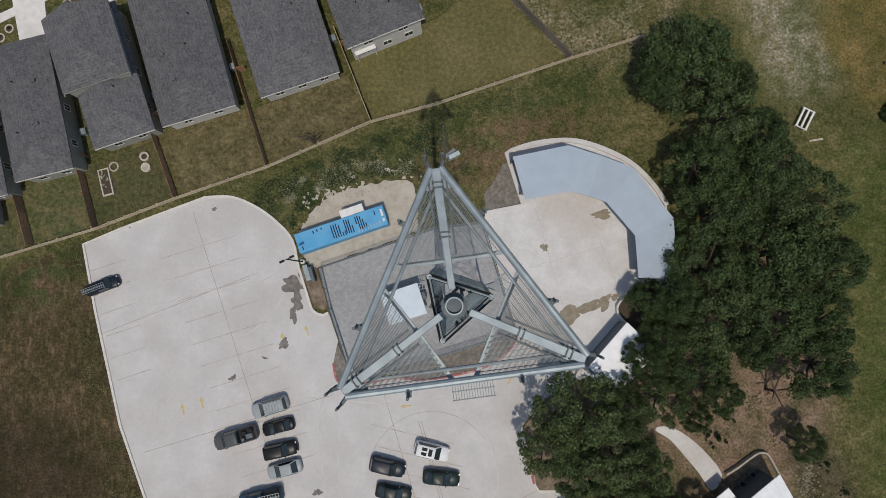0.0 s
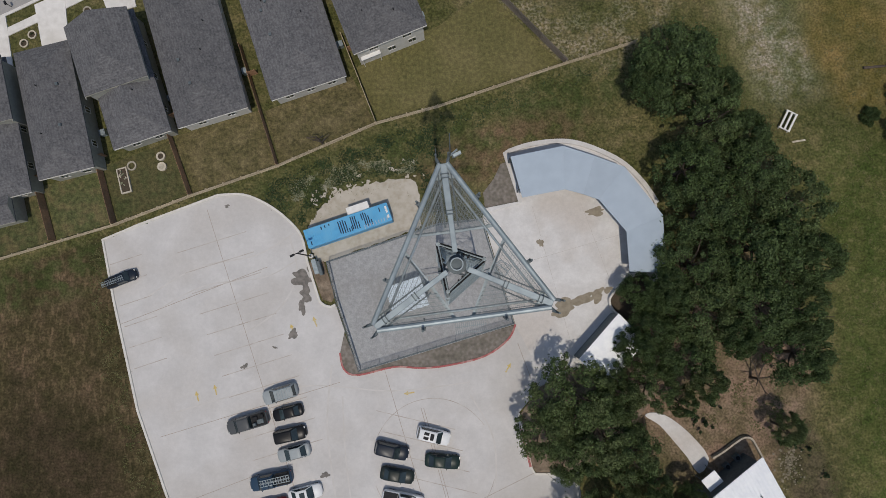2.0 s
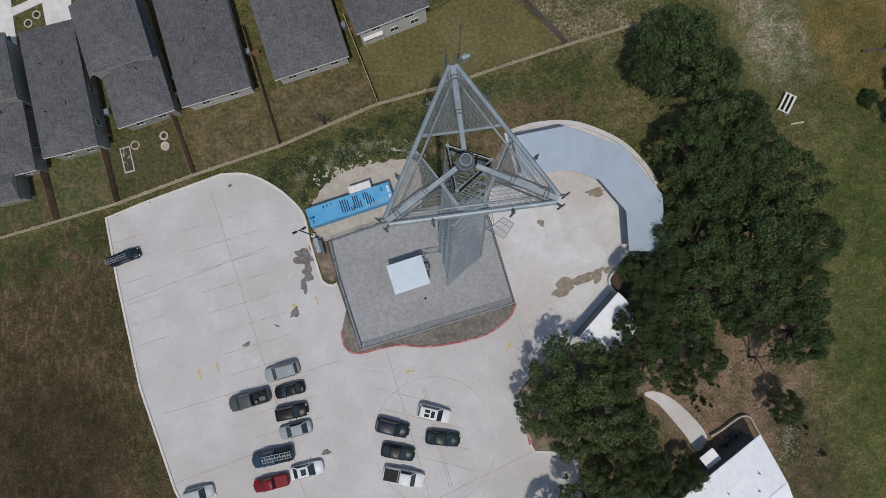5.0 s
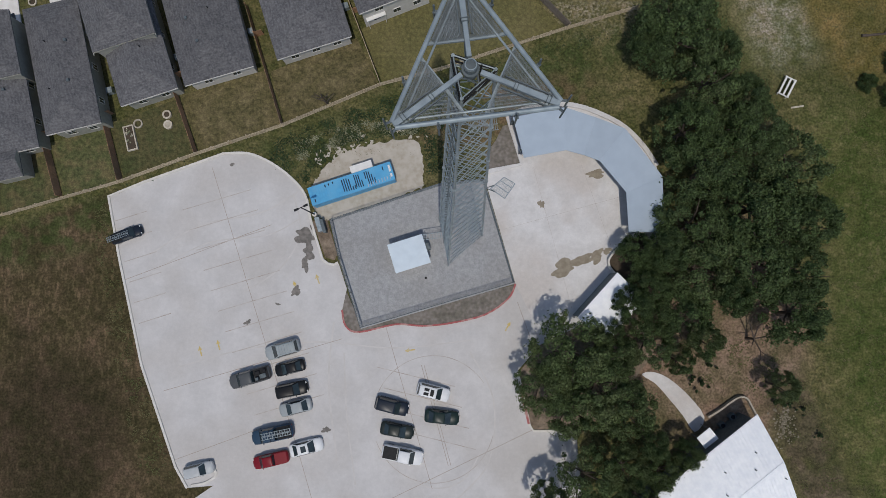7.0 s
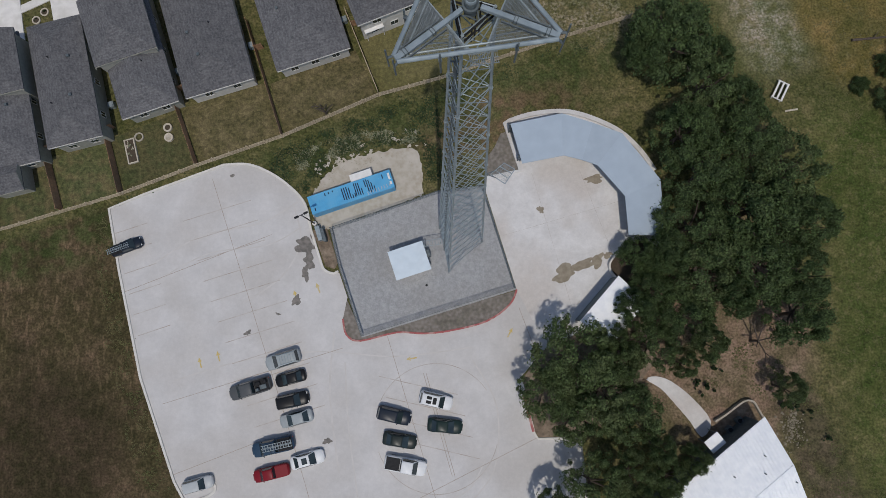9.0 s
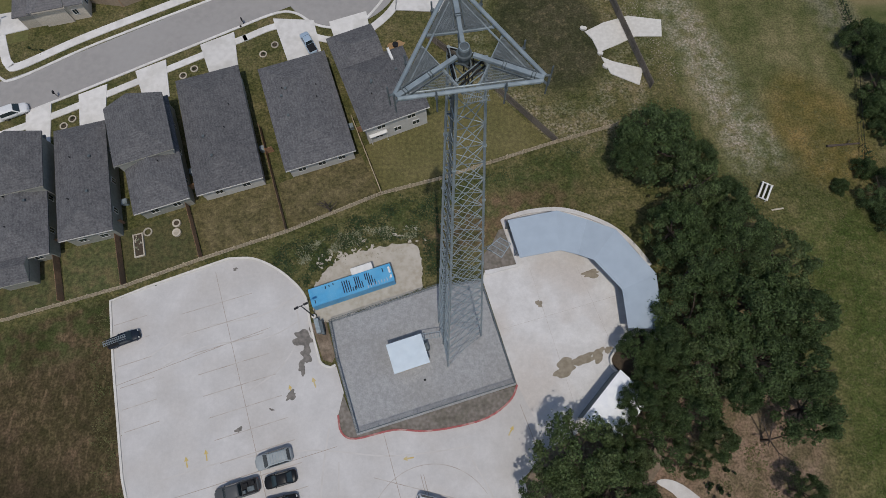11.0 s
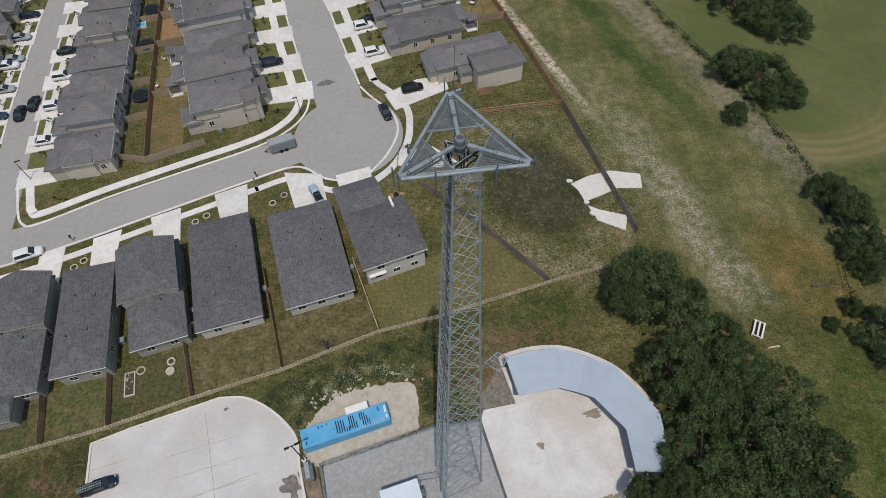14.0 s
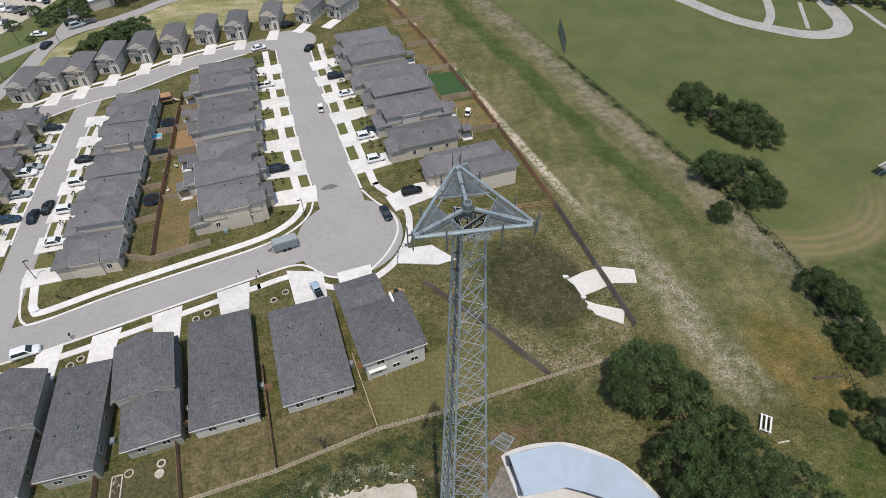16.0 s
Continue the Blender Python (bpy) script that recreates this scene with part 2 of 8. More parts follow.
M["rubble"] = mat("limestone_rubble", (0.24, 0.21, 0.155), (0.20, 0.175, 0.13), 2.0, 0.9, jitter=0.2, per_island=True)
M["facade"] = mat("pale_facade_stone", (0.50, 0.475, 0.43), (0.40, 0.375, 0.34), 3.0, 0.9, jitter=0.1)
M["stone"] = mat("pale_stone", (0.50, 0.45, 0.37), (0.38, 0.34, 0.27), 2.0, 0.9, jitter=0.15)


# ---- mesh helpers ----
def mesh_of(bm, name, *mats):
    me = bpy.data.meshes.new(name)
    bm.normal_update()
    bm.to_mesh(me)
    bm.free()
    for m in mats:
        me.materials.append(m)
    return me


def part(name, bm, material, parent=None, label=""):
    """One bmesh as one mesh object, under a thing or a part, or on its own."""
    ob = new(name, mesh_of(bm, name, *(material if isinstance(material, (list, tuple)) else (material,))))
    if parent is not None:
        ob.parent = parent
    if label:
        ob["label"] = label
    return ob


def empty(name, x=0, y=0, z=0, turn=0, label="", category="", group="", kind=""):
    ob = new(name)
    ob.empty_display_size = 0.3
    ob.matrix_world = pose(x, y, z, 0, 0, turn)
    return tagged(ob, label, category, group, kind)


def box(bm, cx, cy, cz, sx, sy, sz, m=None, mi=0):
    """A box by its middle and sizes."""
    vs = [bm.verts.new((cx + sx * a / 2, cy + sy * b / 2, cz + sz * c / 2)) for a, b, c in
          ((-1, -1, -1), (1, -1, -1), (1, 1, -1), (-1, 1, -1), (-1, -1, 1), (1, -1, 1), (1, 1, 1), (-1, 1, 1))]
    if m is not None:
        for v in vs:
            v.co = m @ v.co
    fs = [bm.faces.new([vs[i] for i in f]) for f in ((3, 2, 1, 0), (4, 5, 6, 7), (0, 1, 5, 4), (1, 2, 6, 5), (2, 3, 7, 6), (3, 0, 4, 7))]
    for f in fs:
        f.material_index = mi
    return vs


def prism(bm, pts, z0, z1, mi=0):
    """An upright prism over an outline that runs anticlockwise."""
    area = sum(a[0] * b[1] - b[0] * a[1] for a, b in zip(pts, pts[1:] + pts[:1]))
    pts = pts if area > 0 else pts[::-1]
    lo = [bm.verts.new((x, y, z0)) for x, y in pts]
    hi = [bm.verts.new((x, y, z1)) for x, y in pts]
    fs = [bm.faces.new(hi), bm.faces.new(lo[::-1])]
    for i in range(len(pts)):
        j = (i + 1) % len(pts)
        fs.append(bm.faces.new((lo[i], lo[j], hi[j], hi[i])))
    for f in fs:
        f.material_index = mi


def bar(bm, a, b, r, sides=6, r2=None, mi=0, caps=True):
    """A round bar from a to b."""
    a, b = Vector(a), Vector(b)
    d = (b - a).normalized()
    u = d.orthogonal().normalized()
    v = d.cross(u)
    r2 = r if r2 is None else r2
    ra = [bm.verts.new(a + r * (math.cos(t) * u + math.sin(t) * v)) for t in (2 * math.pi * k / sides for k in range(sides))]
    rb = [bm.verts.new(b + r2 * (math.cos(t) * u + math.sin(t) * v)) for t in (2 * math.pi * k / sides for k in range(sides))]
    for k in range(sides):
        j = (k + 1) % sides
        bm.faces.new((ra[k], ra[j], rb[j], rb[k])).material_index = mi
    if caps:
        bm.faces.new(ra[::-1]).material_index = mi
        bm.faces.new(rb).material_index = mi


def smooth_line(pts, steps=6, closed=False):
    """A rounded line through the points (Catmull-Rom)."""
    out, n = [], len(pts)
    rng = range(n if closed else n - 1)
    for i in rng:
        p = [Vector((*pts[k % n if closed else min(max(k, 0), n - 1)], 0)) for k in (i - 1, i, i + 1, i + 2)]
        for s in range(steps):
            t = s / steps
            q = 0.5 * (2 * p[1] + (p[2] - p[0]) * t + (2 * p[0] - 5 * p[1] + 4 * p[2] - p[3]) * t * t + (3 * p[1] - p[0] - 3 * p[2] + p[3]) * t ** 3)
            out.append((q.x, q.y))
    if not closed:
        out.append(tuple(pts[-1]))
    return out


def offset_line(pts, d, closed=False):
    """The line moved d to its left."""
    out, n = [], len(pts)
    for i in range(n):
        a = Vector(pts[(i - 1) % n] if closed or i else pts[0])
        b = Vector(pts[(i + 1) % n] if closed or i < n - 1 else pts[-1])
        t = (b - a).normalized()
        out.append((pts[i][0] - t.y * d, pts[i][1] + t.x * d))
    return out


def strip(bm, pts, width, z0, z1, shift=0.0, mi=0, closed=False):
    """A band of that width along a line, with thickness."""
    a, b = offset_line(pts, shift + width / 2, closed), offset_line(pts, shift - width / 2, closed)
    rows = [[bm.verts.new((*p, z)) for p, z in ((a[i], z0), (a[i], z1), (b[i], z1), (b[i], z0))] for i in range(len(pts))]
    pairs = list(zip(rows, rows[1:])) + ([(rows[-1], rows[0])] if closed else [])
    for p, q in pairs:
        for k in range(4):
            bm.faces.new((p[k], q[k], q[(k + 1) % 4], p[(k + 1) % 4])).material_index = mi
    if not closed:
        bm.faces.new(rows[0]).material_index = mi
        bm.faces.new(rows[-1][::-1]).material_index = mi


def slab(name, pts, z0, z1, material, label="", category="", kind="structure", parent=None):
    bm = bmesh.new()
    prism(bm, list(pts), z0, z1)
    ob = part(name, bm, material, parent)
    return tagged(ob, label, category, "", kind) if parent is None else ob


def blob(cx, cy, rx, ry, turn, seed, n=18, rough=0.25):
    rnd = random.Random(seed)
    ph = [rnd.uniform(0, 6.28) for _ in range(4)]
    out = []
    for k in range(n):
        t = 2 * math.pi * k / n
        r = 1 + rough * (math.sin(2 * t + ph[0]) * 0.5 + math.sin(3 * t + ph[1]) * 0.4 + math.sin(5 * t + ph[2]) * 0.35 + math.sin(7 * t + ph[3]) * 0.25)
        x, y = rx * r * math.cos(t), ry * r * math.sin(t)
        c, s = math.cos(radians(turn)), math.sin(radians(turn))
        out.append((cx + c * x - s * y, cy + s * x + c * y))
    return out


def sheet(bm, pts, z, mi=0):
    """A thin flat patch with an outline, drawn as one face and a small rim."""
    prism(bm, pts, z - 0.02, z, mi)


# ---- ground: one sheet to the horizon ----
def ground_material():
    """Dry grass with greener and barer reaches; long streaks follow the drainage strip beyond the back fence."""
    m = bpy.data.materials.new("ground_grass")
    m.use_nodes = True
    n, l = m.node_tree.nodes, m.node_tree.links
    b = n["Principled BSDF"]
    b.inputs["Roughness"].default_value, b.inputs["Specular IOR Level"].default_value = 0.95, 0.1
    geo = n.new("ShaderNodeNewGeometry")
    sep = n.new("ShaderNodeSeparateXYZ")
    l.new(geo.outputs["Position"], sep.inputs[0])

    def math_node(op, a, bb=None, cc=None):
        x = n.new("ShaderNodeMath")
        x.operation = op
        for i, v in enumerate((a, bb, cc)):
            if v is None:
                continue
            if isinstance(v, (int, float)):
                x.inputs[i].default_value = v
            else:
                l.new(v, x.inputs[i])
        return x.outputs[0]

    def noise_at(s, detail=5.0, vec=None):
        t = n.new("ShaderNodeTexNoise")
        t.inputs["Scale"].default_value, t.inputs["Detail"].default_value = s, detail
        l.new(vec or geo.outputs["Position"], t.inputs["Vector"])
        return t.outputs["Fac"]

    def band(v, lo, hi):
        r = n.new("ShaderNodeMapRange")
        r.interpolation_type = "SMOOTHSTEP"
        r.inputs["From Min"].default_value, r.inputs["From Max"].default_value = lo, hi
        l.new(v, r.inputs["Value"])
        return r.outputs["Result"]

    def mix(fac, a, c):
        x = n.new("ShaderNodeMix")
        x.data_type = "RGBA"
        l.new(fac, x.inputs["Factor"])
        for sock, v in ((x.inputs["A"], a), (x.inputs["B"], c)):
            if isinstance(v, tuple):
                sock.default_value = rgb(v)
            else:
                l.new(v, sock)
        return x.outputs["Result"]

    def line(nx, ny, c):
        return math_node("ADD", math_node("ADD", math_node("MULTIPLY", sep.outputs["X"], nx), math_node("MULTIPLY", sep.outputs["Y"], ny)), -c)

    wob = math_node("MULTIPLY", math_node("SUBTRACT", noise_at(0.05), 0.5), 14.0)
    fine, mid, wide = noise_at(2.2, 8.0), noise_at(0.45, 6.0), noise_at(0.07, 5.0)
    # common rough grass
    col = mix(band(fine, 0.35, 0.65), (0.114, 0.107, 0.043), (0.069, 0.072, 0.029))
    col = mix(math_node("MULTIPLY", band(mid, 0.48, 0.68), 0.6), col, (0.150, 0.128, 0.064))
    # dark dry field west of the parking lot
    west = band(math_node("ADD", line(-0.95, -0.30, 35.0), math_node("MULTIPLY", wob, 0.2)), -3.5, 2.0)
    mp = n.new("ShaderNodeMapping")
    mp.inputs["Rotation"].default_value = (0, 0, radians(25))
    mp.inputs["Scale"].default_value = (1.0, 0.35, 1.0)
    l.new(geo.outputs["Position"], mp.inputs["Vector"])
    straw = noise_at(1.7, 10.0, mp.outputs["Vector"])
    field = mix(band(fine, 0.25, 0.75), (0.086, 0.066, 0.034), (0.052, 0.041, 0.022))
    field = mix(math_node("MULTIPLY", band(straw, 0.50, 0.64), 0.62), field, (0.155, 0.112, 0.064))
    field = mix(math_node("MULTIPLY", band(noise_at(0.10, 9.0), 0.50, 0.70), 0.55), field, (0.112, 0.082, 0.048))
    field = mix(math_node("MULTIPLY", band(noise_at(0.16, 8.0), 0.52, 0.70), 0.6), field, (0.042, 0.033, 0.019))
    dx, dy = math_node("MULTIPLY", line(1.0, 0.0, -49.0), 0.085), math_node("MULTIPLY", line(0.0, 1.0, -21.0), 0.075)
    burnt = math_node("ADD", math_node("SQRT", math_node("ADD", math_node("MULTIPLY", dx, dx), math_node("MULTIPLY", dy, dy))), math_node("MULTIPLY", wob, 0.05))
    field = mix(math_node("MULTIPLY", band(burnt, 1.2, 0.5), 0.75), field, (0.038, 0.029, 0.017))
    west = math_node("MULTIPLY", west, band(line(0.30, -0.954, -23.4), -0.8, 0.4))
    col = mix(west, col, field)
    # weedy band along the fence north of the lot
    weeds = band(math_node("ABSOLUTE", math_node("ADD", line(-0.31, 0.95, 21.5), math_node("MULTIPLY", wob, 0.25))), 5.0, 1.5)
    col = mix(math_node("MULTIPLY", weeds, math_node("MULTIPLY", band(mid, 0.4, 0.6), 0.75)), col, (0.050, 0.068, 0.022))
    # worn reddish soil between fence and canopy
    dx, dy = math_node("MULTIPLY", line(0.95, 0.31, 16.0), 0.075), math_node("MULTIPLY", line(-0.31, 0.95, 17.6), 0.24)
    worn = math_node("ADD", math_node("SQRT", math_node("ADD", math_node("MULTIPLY", dx, dx), math_node("MULTIPLY", dy, dy))), math_node("MULTIPLY", wob, 0.07))
    col = mix(math_node("MULTIPLY", band(worn, 1.15, 0.6), math_node("MULTIPLY", band(noise_at(0.5, 9.0), 0.36, 0.60), 0.8)), col, (0.135, 0.092, 0.055))
    # vacant end lot: dark damp middle, pale stony rim
    dx, dy = math_node("MULTIPLY", line(0.93, 0.367, 38.0), 0.105), math_node("MULTIPLY", line(-0.367, 0.93, 41.8), 0.085)
    damp = math_node("ADD", math_node("SQRT", math_node("ADD", math_node("MULTIPLY", dx, dx), math_node("MULTIPLY", dy, dy))), math_node("MULTIPLY", wob, 0.03))
    rim = math_node("MULTIPLY", band(math_node("ABSOLUTE", math_node("ADD", damp, -1.35)), 0.5, 0.1), math_node("MULTIPLY", band(noise_at(0.35, 6.0), 0.38, 0.60), band(noise_at(2.6, 6.0), 0.42, 0.60)))
    col = mix(math_node("MULTIPLY", rim, 0.6), col, (0.27, 0.245, 0.175))
    col = mix(math_node("MULTIPLY", band(damp, 1.08, 0.75), 0.95), col, mix(band(mid, 0.35, 0.65), (0.060, 0.058, 0.032), (0.047, 0.048, 0.025)))
    # drainage strip: across is measured at right angles to its run
    u = math_node("ADD", line(0.93, 0.367, 51.5), math_node("MULTIPLY", wob, 0.5))
    mp = n.new("ShaderNodeMapping")
    mp.inputs["Rotation"].default_value = (0, 0, radians(-21.5))
    mp.inputs["Scale"].default_value = (1.0, 0.12, 1.0)
    l.new(geo.outputs["Position"], mp.inputs["Vector"])
    streak = noise_at(0.35, 6.0, mp.outputs["Vector"])
    inside = math_node("MULTIPLY", band(u, -1.0, 1.5), band(line(-0.31, 0.95, 24.0), -15.0, -9.0))
    strip_col = mix(band(streak, 0.35, 0.65), (0.100, 0.105, 0.042), (0.136, 0.129, 0.060))
    v_run = line(-0.367, 0.93, 0.0)
    bend = math_node("MULTIPLY", band(v_run, 20.0, 90.0), 6.0)
    stones = math_node("MULTIPLY", band(math_node("ABSOLUTE", math_node("SUBTRACT", u, math_node("ADD", bend, 5.6))), 5.0, 1.2), math_node("MULTIPLY", band(noise_at(0.55, 9.0), 0.30, 0.60), math_node("MULTIPLY", band(v_run, 78.0, 30.0), math_node("ADD", math_node("MULTIPLY", band(noise_at(2.6, 7.0), 0.42, 0.62), 0.7), 0.3))))
    strip_col = mix(math_node("MULTIPLY", stones, 0.92), strip_col, (0.31, 0.285, 0.22))
    rim_line = math_node("MULTIPLY", band(math_node("ABSOLUTE", math_node("ADD", line(0.93, 0.367, 51.5), -3.7)), 1.5, 0.5), band(noise_at(0.9, 7.0), 0.32, 0.54))
    strip_col = mix(math_node("MULTIPLY", math_node("MULTIPLY", rim_line, band(v_run, 45.0, 70.0)), 0.9), strip_col, (0.46, 0.41, 0.32))
    strip_col = mix(math_node("MULTIPLY", math_node("MULTIPLY", band(math_node("ABSOLUTE", math_node("ADD", u, -20.0)), 3.9, 1.2), 0.88), math_node("MULTIPLY", band(v_run, 36.0, 50.0), band(noise_at(0.3, 8.0), 0.15, 0.42))), strip_col, (0.050, 0.074, 0.024))
    strip_col = mix(math_node("MULTIPLY", band(math_node("ABSOLUTE", math_node("ADD", u, -29.5)), 5.0, 1.2), math_node("MULTIPLY", band(noise_at(0.7, 8.0), 0.26, 0.62), 0.85)), strip_col, (0.195, 0.175, 0.128))
    col = mix(inside, col, strip_col)
    # ochre wash at the bend of the strip
    dx, dy = math_node("MULTIPLY", line(0.93, 0.367, 67.4), 0.145), math_node("MULTIPLY", line(-0.367, 0.93, 11.0), 0.092)
    ring = math_node("ADD", math_node("SQRT", math_node("ADD", math_node("MULTIPLY", dx, dx), math_node("MULTIPLY", dy, dy))), math_node("MULTIPLY", wob, 0.045))
    ochre = mix(band(noise_at(0.22, 8.0), 0.36, 0.64), (0.158, 0.120, 0.042), (0.106, 0.094, 0.033))
    col = mix(math_node("MULTIPLY", band(ring, 1.18, 0.66), 0.92), col, ochre)
    # mown park grass beyond the iron fence
    park = math_node("MULTIPLY", band(line(0.93, 0.367, 84.5), -1.0, 1.5), band(line(-0.2, 0.98, 20.0), -3.0, 6.0))
    mow = mix(band(wide, 0.35, 0.65), (0.092, 0.112, 0.042), (0.122, 0.128, 0.054))
    mow = mix(math_node("MULTIPLY", band(fine, 0.4, 0.7), 0.35), mow, (0.078, 0.094, 0.036))
    dx, dy = line(1.0, 0.0, 71.5), line(0.0, 1.0, 82.0)
    turn = math_node("SQRT", math_node("ADD", math_node("MULTIPLY", dx, dx), math_node("MULTIPLY", dy, dy)))
    arcs = math_node("ADD", math_node("MULTIPLY", band(math_node("SINE", math_node("ADD", math_node("MULTIPLY", turn, 3.4), math_node("MULTIPLY", wob, 0.8))), -0.8, 1.0), 0.45), 0.5)
    tracks = math_node("MULTIPLY", band(math_node("ABSOLUTE", math_node("ADD", turn, -22.5)), 6.0, 1.5), arcs)
    mow = mix(math_node("MULTIPLY", tracks, math_node("MULTIPLY", band(dy, 0.0, -16.0), 0.85)), mow, (0.205, 0.165, 0.088))
    mow = mix(math_node("MULTIPLY", band(turn, 25.0, 27.0), band(dy, -6.0, -14.0)), mow, mix(band(mid, 0.35, 0.65), (0.062, 0.082, 0.026), (0.105, 0.112, 0.045)))
    col = mix(park, col, mow)
    # greener meadow east of the oaks
    east = math_node("MULTIPLY", band(math_node("ADD", line(1.0, 0.1, 50.5), math_node("MULTIPLY", wob, 0.3)), -1.0, 6.0), band(line(0.0, -1.0, -22.0), -6.0, 4.0))
    col = mix(east, col, mix(band(mid, 0.35, 0.65), (0.062, 0.082, 0.023), (0.090, 0.096, 0.033)))
    # leaf litter under the oaks
    dx, dy = math_node("MULTIPLY", line(1.0, 0.0, 38.0), 0.085), math_node("MULTIPLY", line(0.0, 1.0, -8.0), 0.06)
    oak = math_node("ADD", math_node("SQRT", math_node("ADD", math_node("MULTIPLY", dx, dx), math_node("MULTIPLY", dy, dy))), math_node("MULTIPLY", wob, 0.03))
    col = mix(math_node("MULTIPLY", band(oak, 1.2, 0.8), 0.9), col, mix(band(mid, 0.35, 0.65), (0.225, 0.162, 0.115), (0.160, 0.116, 0.078)))
    # rough brown bank beyond the hall
    bank = math_node("MULTIPLY", band(math_node("ABSOLUTE", math_node("ADD", line(0.933, 0.36, 38.2), math_node("MULTIPLY", wob, 0.25))), 4.0, 2.0), band(line(0.0, -1.0, 12.0), -2.0, 4.0))
    bank = math_node("MULTIPLY", bank, band(noise_at(0.35, 9.0), 0.22, 0.46))
    col = mix(math_node("MULTIPLY", bank, 0.92), col, mix(band(mid, 0.35, 0.65), (0.122, 0.096, 0.064), (0.070, 0.058, 0.036)))
    # straw-coloured tussocks, and the shade of the hollows between them put into the colour
    tuss = noise_at(1.35, 12.0)
    rough = math_node("MULTIPLY", math_node("ADD", math_node("MULTIPLY", park, -0.9), 1.0), math_node("ADD", math_node("MULTIPLY", inside, -0.5), 1.0))
    col = mix(math_node("MULTIPLY", math_node("MULTIPLY", band(tuss, 0.53, 0.66), rough), math_node("ADD", math_node("MULTIPLY", west, -0.18), 0.30)), col, (0.205, 0.170, 0.090))
    col = mix(math_node("MULTIPLY", math_node("MULTIPLY", band(tuss, 0.45, 0.33), rough), 0.42), col, (0.030, 0.030, 0.013))
    # blades, clods and trodden patches at two sizes
    for v in (mix(band(noise_at(3.4, 9.0), 0.32, 0.68), (0.70, 0.71, 0.69), (1.30, 1.29, 1.30)), mix(band(noise_at(0.6, 10.0), 0.36, 0.64), (0.84, 0.88, 0.82), (1.15, 1.11, 1.15)), mix(band(noise_at(0.13, 8.0), 0.38, 0.62), (0.82, 0.87, 0.80), (1.18, 1.12, 1.19))):
        x = n.new("ShaderNodeMix")
        x.data_type, x.blend_type = "RGBA", "MULTIPLY"
        l.new(math_node("ADD", math_node("MULTIPLY", park, -0.72), 1.0), x.inputs["Factor"])
        l.new(col, x.inputs["A"])
        l.new(v, x.inputs["B"])
        col = x.outputs["Result"]
    l.new(col, b.inputs["Base Color"])
    bp = n.new("ShaderNodeBump")
    bp.inputs["Strength"].default_value, bp.inputs["Distance"].default_value = 0.5, 0.10
    l.new(noise_at(1.3, 10.0), bp.inputs["Height"])
    l.new(bp.outputs["Normal"], b.inputs["Normal"])
    return m


bm = bmesh.new()
bmesh.ops.create_grid(bm, x_segments=40, y_segments=40, size=2500)
tagged(part("ground", bm, ground_material()), "uneven dry and green grass ground", "ground", "", "structure")

# ---- parking lot and courtyard ----
lot_edge = [(-31.0, -27.5), (-32.6, -24.8), (-37.5, -11.6), (-41.0, 2.8), (-42.7, 11.0), (-37.9, 12.9), (-27.2, 16.7)]
lot_curve = smooth_line([(-27.2, 16.7), (-23.8, 16.7), (-20.7, 15.4), (-18.0, 13.4), (-16.0, 11.0), (-15.2, 7.6), (-13.9, 3.4), (-13.5, 2.3), (-12.8, 1.75)], 4)
pad_side = [(-12.1, 1.6), (-11.4, 1.7), (-10.3, -1.6), (-10.9, -4.4)]
red_line = smooth_line([(-10.9, -4.4), (-10.4, -6.5), (-8.6, -7.3), (-3.8, -6.3), (-0.1, -6.5), (3.7, -6.1), (8.1, -5.0), (11.1, -2.9), (12.06, -1.0)], 4)
court_edge = [(8.06, 13.2), (8.5, 14.0), (13.1, 15.0), (11.2, 21.7), (14.4, 22.7), (17.9, 23.1), (20.8, 22.8), (24.2, 21.5), (27.0, 19.8), (29.4, 17.2), (31.0, 14.6), (31.5, 5.0), (26.5, 0.0), (20.5, -6.5), (15.2, -9.0), (12.2, -12.4)]
south_edge = [(13.7, -19.4), (14.2, -20.1), (19.7, -20.1), (21.5, -44.0), (-18, -60), (-62, -52), (-64, -40), (-40.0, -32.4), (-30.0, -28.8), (-27.6, -27.2)]
lot_outline = lot_edge + lot_curve[1:] + pad_side + red_line + court_edge + south_edge
lot = slab("parking_lot", lot_outline, -0.2, 0.05, M["concrete"], "pale sun-bleached concrete parking lot with worn markings", "parking lot")
court = slab("courtyard_paving", [(12.06, -1.0)] + court_edge[:14] + [(14.0, -5.0)], 0.02, 0.056, M["court"], "cream concrete courtyard paving with brown stains", "paving")


def kerb(line, material, label, width=0.3, height=0.15, name="kerb"):
    bm = bmesh.new()
    strip(bm, line, width, -0.1, 0.05 + height)
    return tagged(part(name, bm, material), label, "kerb", "", "structure")


kerb(lot_edge + lot_curve[1:] + [(-12.1, 1.6), (-11.5, 1.9)], M["kerb"], "pale concrete kerb round the parking lot")
kerb(red_line, M["redkerb"], "faded red fire-lane kerb beside the planting strip", 0.24)
kerb([(12.2, -12.4), (13.7, -19.4), (14.2, -20.1), (19.7, -20.1)], M["kerb"], "concrete kerb of the oak island")
kerb([(12.5, -14.4), (13.6, -19.2)], M["redkerb"], "faded red kerb paint at the oak island", 0.32, 0.155)
kerb(court_edge[1:4] + smooth_line(court_edge[3:11], 4)[1:], M["court"], "low cream concrete edge round the canopy", 0.6, 0.22)
kerb([(8.3, 13.3), (8.5, 14.0)], M["kerb"], "short concrete kerb", 0.3, 0.2)
